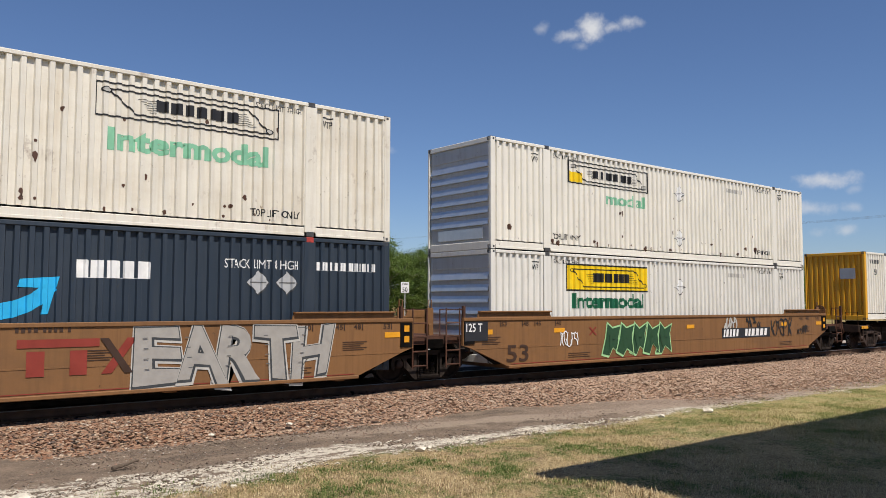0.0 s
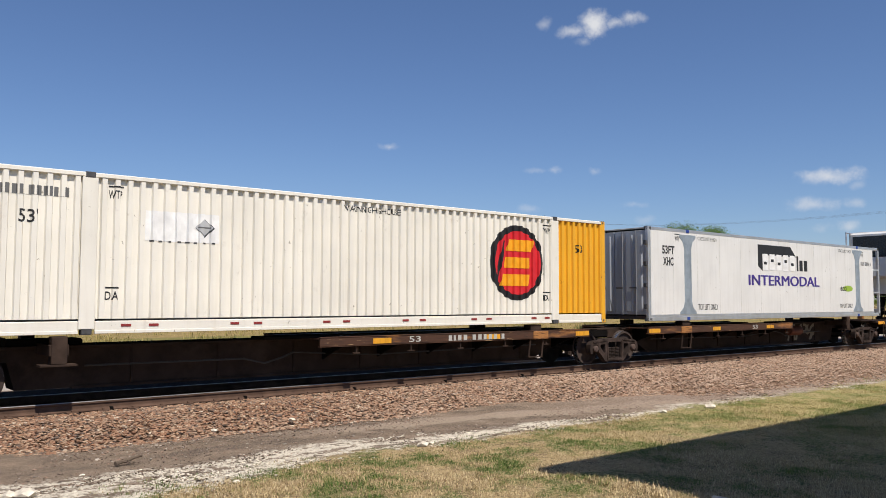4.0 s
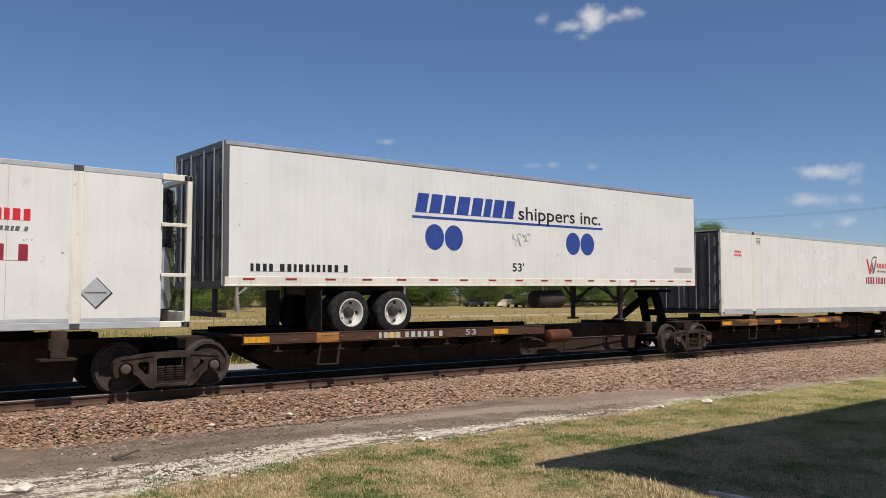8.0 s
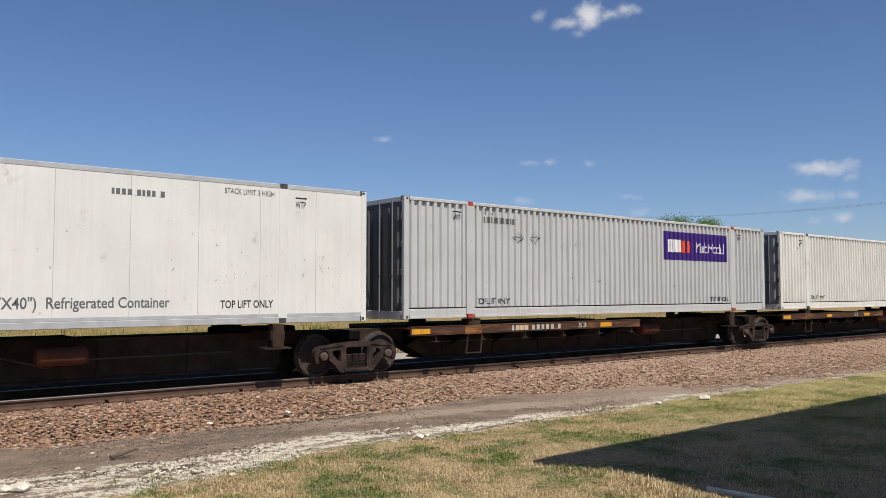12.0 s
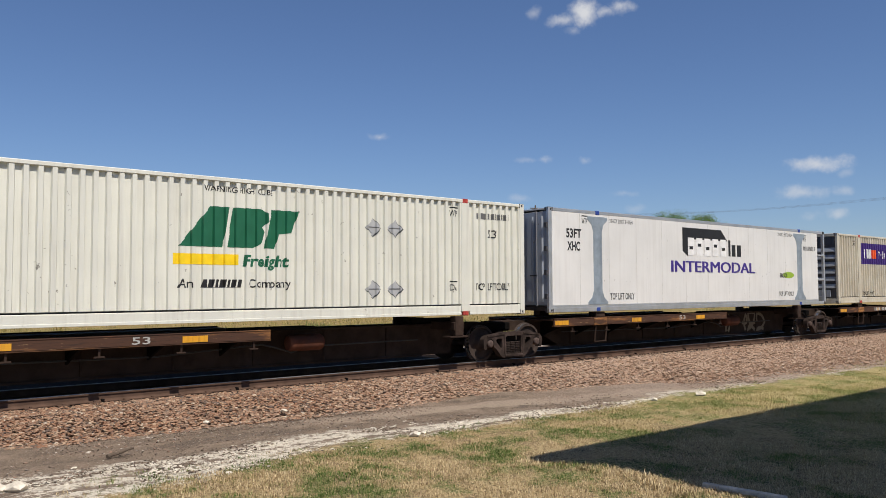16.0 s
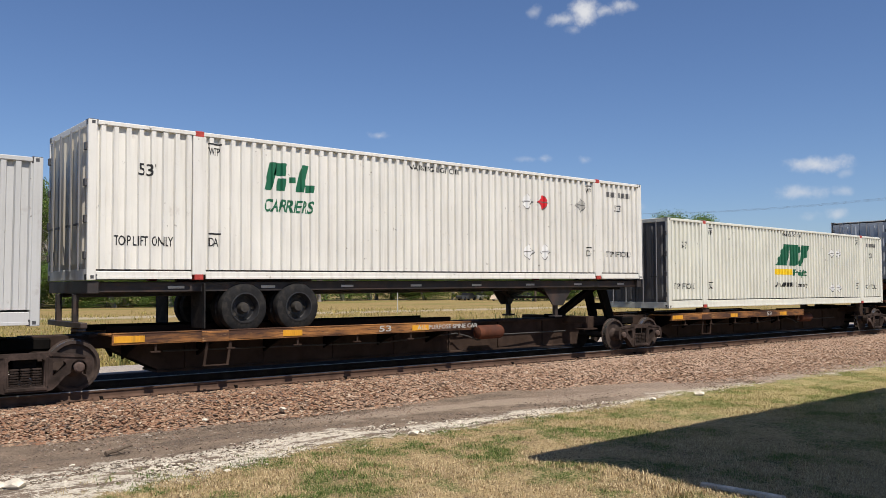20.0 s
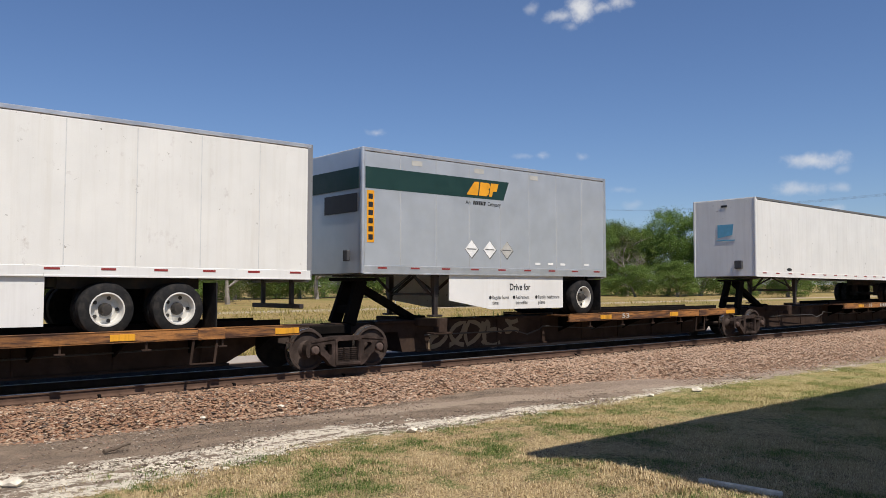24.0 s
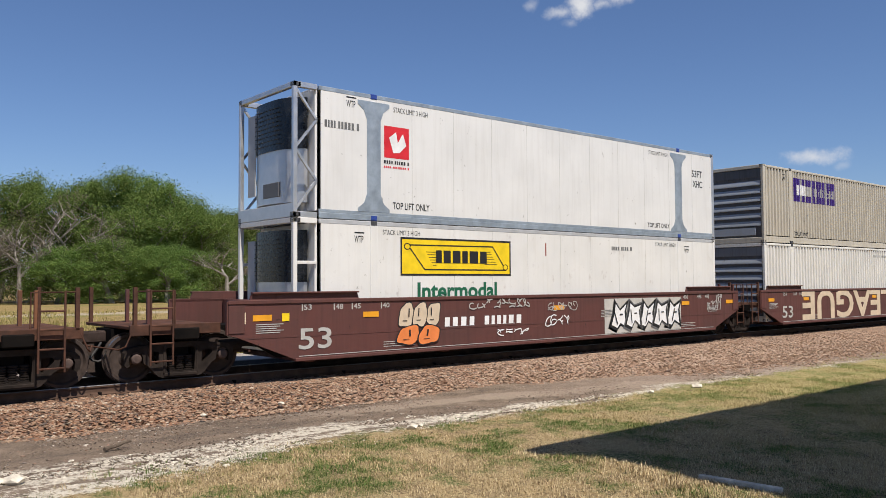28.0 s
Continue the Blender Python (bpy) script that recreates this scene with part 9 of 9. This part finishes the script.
def tree_mesh(seed, leaves, lean=0.0):
    """Trunk with limbs, and a crown of leaf clumps, for a tree one unit high."""
    r = random.Random(seed)
    wood = Geo()
    tips = []

    def grow(p, d, length, rad, depth):
        n = 3
        q = p
        for k in range(n):
            d2 = (d + Vector((r.uniform(-0.22, 0.22), r.uniform(-0.22, 0.22), r.uniform(-0.05, 0.15)))).normalized()
            e = q + d2 * (length / n)
            wood.rod(q, e, rad * (1 - 0.2 * k), 6)
            q, d = e, d2
            if depth > 0 and k > 0:
                for _ in range(2):
                    a = r.uniform(0, 6.28)
                    side = Vector((math.cos(a), math.sin(a), r.uniform(0.15, 0.75))).normalized()
                    grow(q, (d * 0.45 + side).normalized(), length * r.uniform(0.5, 0.75), rad * 0.5, depth - 1)
        tips.append(q)
    grow(Vector((0, 0, -0.01)), Vector((lean, 0, 1)), 0.42, 0.026, 3)
    rng = np.random.RandomState(seed)
    # leaf clumps: round the twig ends, and down the flanks nearly to the ground, inside an uneven envelope
    T = [tuple(t) for t in tips if t.z > 0.2]
    wob = [r.uniform(0, 6.28) for _ in range(4)]
    while len(T) < 260:
        z = r.uniform(0.05, 0.97)
        a = r.uniform(0, 6.28)
        reach = 0.36 * min(1.0, (1.02 - z) * 2.2) ** 0.6 * (0.7 + 0.3 * min(1, z * 4))
        reach *= 1 + 0.25 * math.sin(2 * a + wob[0] + 4 * z) + 0.15 * math.sin(3 * a + wob[1])
        q = reach * r.uniform(0.45, 1.0)
        T.append((q * math.cos(a), q * math.sin(a), z))
    T = np.array(T)
    size = rng.uniform(0.02, 0.048, len(T))
    idx = rng.randint(0, len(T), leaves)
    C = T[idx] + rng.normal(0, 1, (leaves, 3)) * size[idx][:, None]
    C[:, 2] = np.clip(C[:, 2], 0.02, 1.05)
    s = rng.uniform(0.004, 0.0095, leaves)
    u = rng.normal(0, 1, (leaves, 3))
    u /= np.linalg.norm(u, axis=1)[:, None]
    w = np.cross(u, rng.normal(0, 1, (leaves, 3)))
    w /= np.linalg.norm(w, axis=1)[:, None]
    V = np.stack([C - u * s[:, None], C + w * (s * 0.55)[:, None], C + u * s[:, None], C - w * (s * 0.55)[:, None]], 1)
    zmax = V[:, :, 2].max()
    return wood, (V / zmax).reshape(-1, 3), zmax


TREES = []


def make_tree(k, seed, leaves, leaf_mat, lean=0.0):
    wood, V, zm = tree_mesh(seed, leaves, lean)
    wood.v = [(x / zm, y / zm, z / zm) for x, y, z in wood.v]
    t = new("tree")
    part("trunk", wood, "bark", t, "grey-brown trunk and limbs")
    me = bpy.data.meshes.new("crown")
    n = len(V) // 4
    me.from_pydata(V.tolist(), [], [(4 * i, 4 * i + 1, 4 * i + 2, 4 * i + 3) for i in range(n)])
    me.materials.append(M[leaf_mat])
    c = new("crown", me)
    c.parent = t
    tagged(c, "leafy green crown with gaps" if leaf_mat == "leaf" else "thin brownish crown")
    return t


def build_trees():
    kinds = [make_tree(k, 40 + k, 52000, "leaf", 0.05 * (k - 2)) for k in range(5)] + [make_tree(5, 60, 2600, "leaf_dry")]
    used = set()
    r = random.Random(17)
    # azimuth (degrees), elevation of the top, distance (m), kind, relative width
    spec = [(9.0, 6.6, 118, 0, 1.1), (11.2, 6.9, 122, 1, 1.0), (13.4, 7.3, 124, 2, 1.0), (15.2, 6.4, 116, 5, 0.9), (16.4, 7.0, 126, 3, 1.0), (18.4, 7.8, 122, 4, 1.1), (19.6, 7.6, 128, 0, 1.1), (21.3, 7.0, 121, 1, 1.0),
            (22.9, 6.1, 124, 2, 0.9), (24.2, 5.0, 130, 3, 0.9), (25.6, 5.2, 150, 4, 1.0), (27.0, 4.6, 160, 0, 1.0), (28.6, 4.7, 158, 1, 1.0), (30.0, 4.7, 160, 3, 1.0), (31.2, 4.3, 150, 5, 1.0), (32.9, 4.7, 165, 2, 1.0),
            (34.7, 5.1, 170, 4, 1.1), (36.3, 3.8, 172, 0, 1.1), (37.5, 4.0, 175, 2, 1.0), (38.6, 4.3, 172, 1, 1.1), (40.6, 3.2, 176, 3, 1.2), (42.2, 2.2, 230, 0, 1.4), (43.4, 3.7, 205, 4, 1.1), (44.6, 2.4, 235, 1, 1.3),
            (46.0, 2.0, 240, 2, 1.5), (47.3, 1.9, 240, 3, 1.5), (48.7, 2.9, 200, 0, 1.1), (50.4, 4.8, 185, 1, 1.2), (52.2, 4.6, 190, 4, 1.1), (53.8, 4.2, 200, 2, 1.1), (55.6, 5.4, 190, 3, 1.0), (57.7, 5.2, 188, 0, 1.1),
            (59.4, 4.2, 205, 1, 1.2), (61.4, 3.4, 220, 2, 1.2), (63.6, 2.8, 240, 3, 1.3), (66.0, 2.3, 260, 4, 1.4), (68.6, 2.2, 280, 0, 1.4), (6.6, 6.3, 120, 3, 1.1), (10.2, 5.7, 112, 5, 1.0), (12.4, 5.0, 110, 5, 0.9), (17.4, 4.6, 113, 5, 0.8), (52.9, 3.6, 180, 5, 1.0)]
    # a lower hedge row in front of them
    for k in range(17):
        az = 7.5 + k * 3.5
        spec.append((az + r.uniform(-0.5, 0.5), 1.6 + r.uniform(-0.5, 0.6) + (1.2 if az < 26 else 0), 112 if az < 26 else 165 + r.uniform(-8, 8), r.choice((0, 1, 2, 3, 4, 5)), 1.7))
    for az, el, d, k, wide in spec:
        h = d * math.tan(radians(el)) + 2.4
        x, y = d * math.sin(radians(az)), d * math.cos(radians(az))
        m = pose(x, y, 0, 0, 0, r.uniform(0, 360))
        if k in used:
            t = copy_thing(kinds[k], m)
        else:
            t = kinds[k]
            t.matrix_basis = m
            used.add(k)
        wx = h * 1.15 * wide * r.uniform(0.9, 1.1)
        t.scale = (min(wx, 24), min(wx, 24), h)
        small = h < 9
        tagged(t, "thin, half-bare brownish tree at the field's edge" if k == 5 else ("low bushy green scrub at the field's edge" if small else "tall leafy green tree at the field's edge"), "bush" if small else "tree", "field edge trees")


def utility_pole(x, y, h):
    t = new("utility_pole")
    t.location = (x, y, 0)
    tagged(t, "weathered timber utility pole with a cross-arm", "utility pole", "utility poles")
    part("pole", Geo().lathe((0, 0, 0), [(-0.05, 0.2), (h, 0.13)], "z", 10), "pole", t)
    part("cross_arm", Geo().box(-1.3, 1.3, -0.06, 0.06, h - 0.7, h - 0.55, 0.01), "pole", t)
    part("transformer", Geo().lathe((0.38, 0, h - 2.6), [(0, 0.24), (0.9, 0.24), (0.95, 0.1)], "z", 12), "faded", t, "grey can transformer")
    for k in (-1.2, -0.6, 0.6, 1.2):
        part("insulator", lambda: Geo().lathe((0, 0, 0), [(0, 0.05), (0.18, 0.04)], "z", 8), "faded", t, at=(k, 0, h - 0.55), key="insul")
    return t


def build_far():
    ways = []
    for az, d, h in ((24.3, 150, 14.5), (46.43, 150, 18.0), (77.0, 62, 9.5)):
        p = (d * math.sin(radians(az)), d * math.cos(radians(az)))
        utility_pole(p[0], p[1], h)
        ways.append((*p, h))
    for (x0, y0, h0), (x1, y1, h1) in zip(ways, ways[1:]):
        for k in (-1.0, 0.0, 1.0):
            n = 14
            pts = []
            for i in range(n + 1):
                u = i / n
                pts.append((x0 + (x1 - x0) * u + 0.7 * k, y0 + (y1 - y0) * u, (h0 + (h1 - h0) * u) - 0.5 - 3.2 * 4 * u * (1 - u) * 0.5))
            w = new("overhead_wire", Geo().path(pts, 0.005, 4).mesh("overhead_wire", M["wire"]))
            tagged(w, "thin overhead wire sagging between poles", "wire", "overhead wires")
    # speed sign beside the far road
    d, az = 76.0, radians(36.69)
    s = new("road_sign")
    s.location = (d * math.sin(az), d * math.cos(az), 0)
    s.rotation_euler = (0, 0, -az)
    tagged(s, "white rectangular speed limit sign on a post", "road sign")
    part("post", Geo().box(-0.04, 0.04, 0.0, 0.06, 0, 3.5, 0.005), "faded", s)
    part("plate", Geo().box(-0.38, 0.38, -0.03, 0.0, 3.45, 4.45, 0.005), "g_white", s, "white sign plate")
    f = Side(s, -0.034, False)
    f.word("50", -0.24, 0.24, 3.55, 3.95, "ink")
    f.bars(5, -0.26, 0.26, 4.2, 4.32, "ink")
    # parked vehicles by the far road
    r = random.Random(5)
    for az, d, mat, kind in ((41.6, 165, "charcoal", "car"), (42.6, 168, "faded", "pickup"), (44.0, 160, "bubble", "loader"), (45.1, 166, "charcoal", "pickup"), (45.9, 170, "silver", "car")):
        a = radians(az)
        v = new({"car": "parked_car", "pickup": "pickup_truck", "loader": "yellow_loader"}[kind])
        v.location = (d * math.sin(a), d * math.cos(a), 0)
        v.rotation_euler = (0, 0, r.uniform(-0.4, 0.4))
        tagged(v, "%s parked beside the far road" % {"car": "dark grey passenger car", "pickup": "pickup truck", "loader": "small yellow construction loader"}[kind], "vehicle", "parked vehicles")
        if kind == "loader":
            part("body", Geo().prism([(-1.6, 0.6), (1.4, 0.6), (1.4, 1.5), (0.2, 1.7), (-1.6, 1.3)], -0.8, 0.8), mat, v)
            part("cab", Geo().prism([(-0.5, 1.6), (0.7, 1.6), (0.6, 2.6), (-0.4, 2.6)], -0.6, 0.6), "sign_black", v)
            part("bucket", Geo().prism([(-2.6, 0.3), (-1.8, 0.3), (-1.8, 1.1), (-2.2, 0.6)], -1.0, 1.0), mat, v)
        else:
            tail = 1.0 if kind == "pickup" else 1.35
            part("body", Geo().prism([(-2.3, 0.35), (2.3, 0.35), (2.35, 0.8), (2.2, 1.0), (-2.2, 1.0), (-2.35, 0.8)], -0.88, 0.88), mat, v)
            part("cabin", Geo().prism([(-0.9, 1.0), (1.0 if kind == "pickup" else 1.6, 1.0), (0.7 if kind == "pickup" else 1.0, 1.55), (-0.5, 1.55)], -0.75, 0.75), "sign_black", v, "dark glazed cabin")
        for x in (-1.4, 1.4):
            for s2 in (-1, 1):
                part("wheel", lambda: Geo().lathe((0, 0, 0), [(-0.1, 0.3), (-0.09, 0.34), (0.09, 0.34), (0.1, 0.3)], "y", 14), "tyre", v, at=(x, s2 * 0.82, 0.34), key="carwheel")


def build_shade_roof():
    """Tall unseen roof beside the camera, added for its shadow on the lawn."""
    h = new("platform_canopy")
    h.location = (7.70, 3.2, 0)
    tagged(h, "unseen flat roof on posts, added to shade the lawn", "canopy")
    M["shingle"] = plain("grey_roof_sheet", (0.30, 0.29, 0.28), 0.7, 0, 0.2, 5, 0.2)
    # notched left edge shapes the outline of the shadow
    part("roof", Geo().prism([(-0.05, 0.0), (0.1, -0.43), (0.38, -0.95), (0.46, -1.4), (0.44, -1.9), (0.32, -2.4), (0.36, -3.1), (0.36, -13), (46, -13), (46, 0.0)], 7.6, 8.0, "z"), "shingle", h, "flat overhanging grey roof")
    # open posts in place of walls let fill light into the shade
    for x in (4, 16, 28, 40):
        for y in (-11.5, -4.5):
            part("post", lambda: Geo().box(-0.12, 0.12, -0.12, 0.12, -0.1, 7.6, 0.02), "fresh", h, at=(x, y, 0), key="shade_roof_post")


build_grass()
build_trees()
build_far()
build_shade_roof()
kerb = new("concrete_edging", Geo().box(-0.03, 0.03, -0.5, 0.5, -0.04, 0.06, 0.012).mesh("concrete_edging", M["limestone"]))
kerb.location, kerb.rotation_euler = (8.82, 5.1, 0.0), (0, 0, 0.12)
tagged(kerb, "short pale concrete edging half sunk in the grass", "edging")


# ---- what moves ----
def motions():
    """The train runs through from right to left; its wheels roll."""
    times = [0, 2, 4, 6, 8, 10, 12, 14, 16, 18, 20, 22, 24, 26, 28]
    for ob, s, z, tilt in MOVERS:
        walk(ob, [(t, pose(s - trav(t), YC, ZR + z, 0, tilt, 0)) for t in times])
    for k, x in enumerate((-0.85, 0.85)):
        first = WHEELSETS[k][0]
        walk(first, [(i / FPS, pose(x, 0, WHEEL_R, 0, -math.degrees(trav(i / FPS) / WHEEL_R), 0)) for i in range(28 * FPS + 1)])
        for w in WHEELSETS[k][1:]:
            w.rotation_mode = "QUATERNION"
            w.animation_data_create()
            w.animation_data.action = first.animation_data.action
            w.animation_data.action_slot = first.animation_data.action_slot


motions()
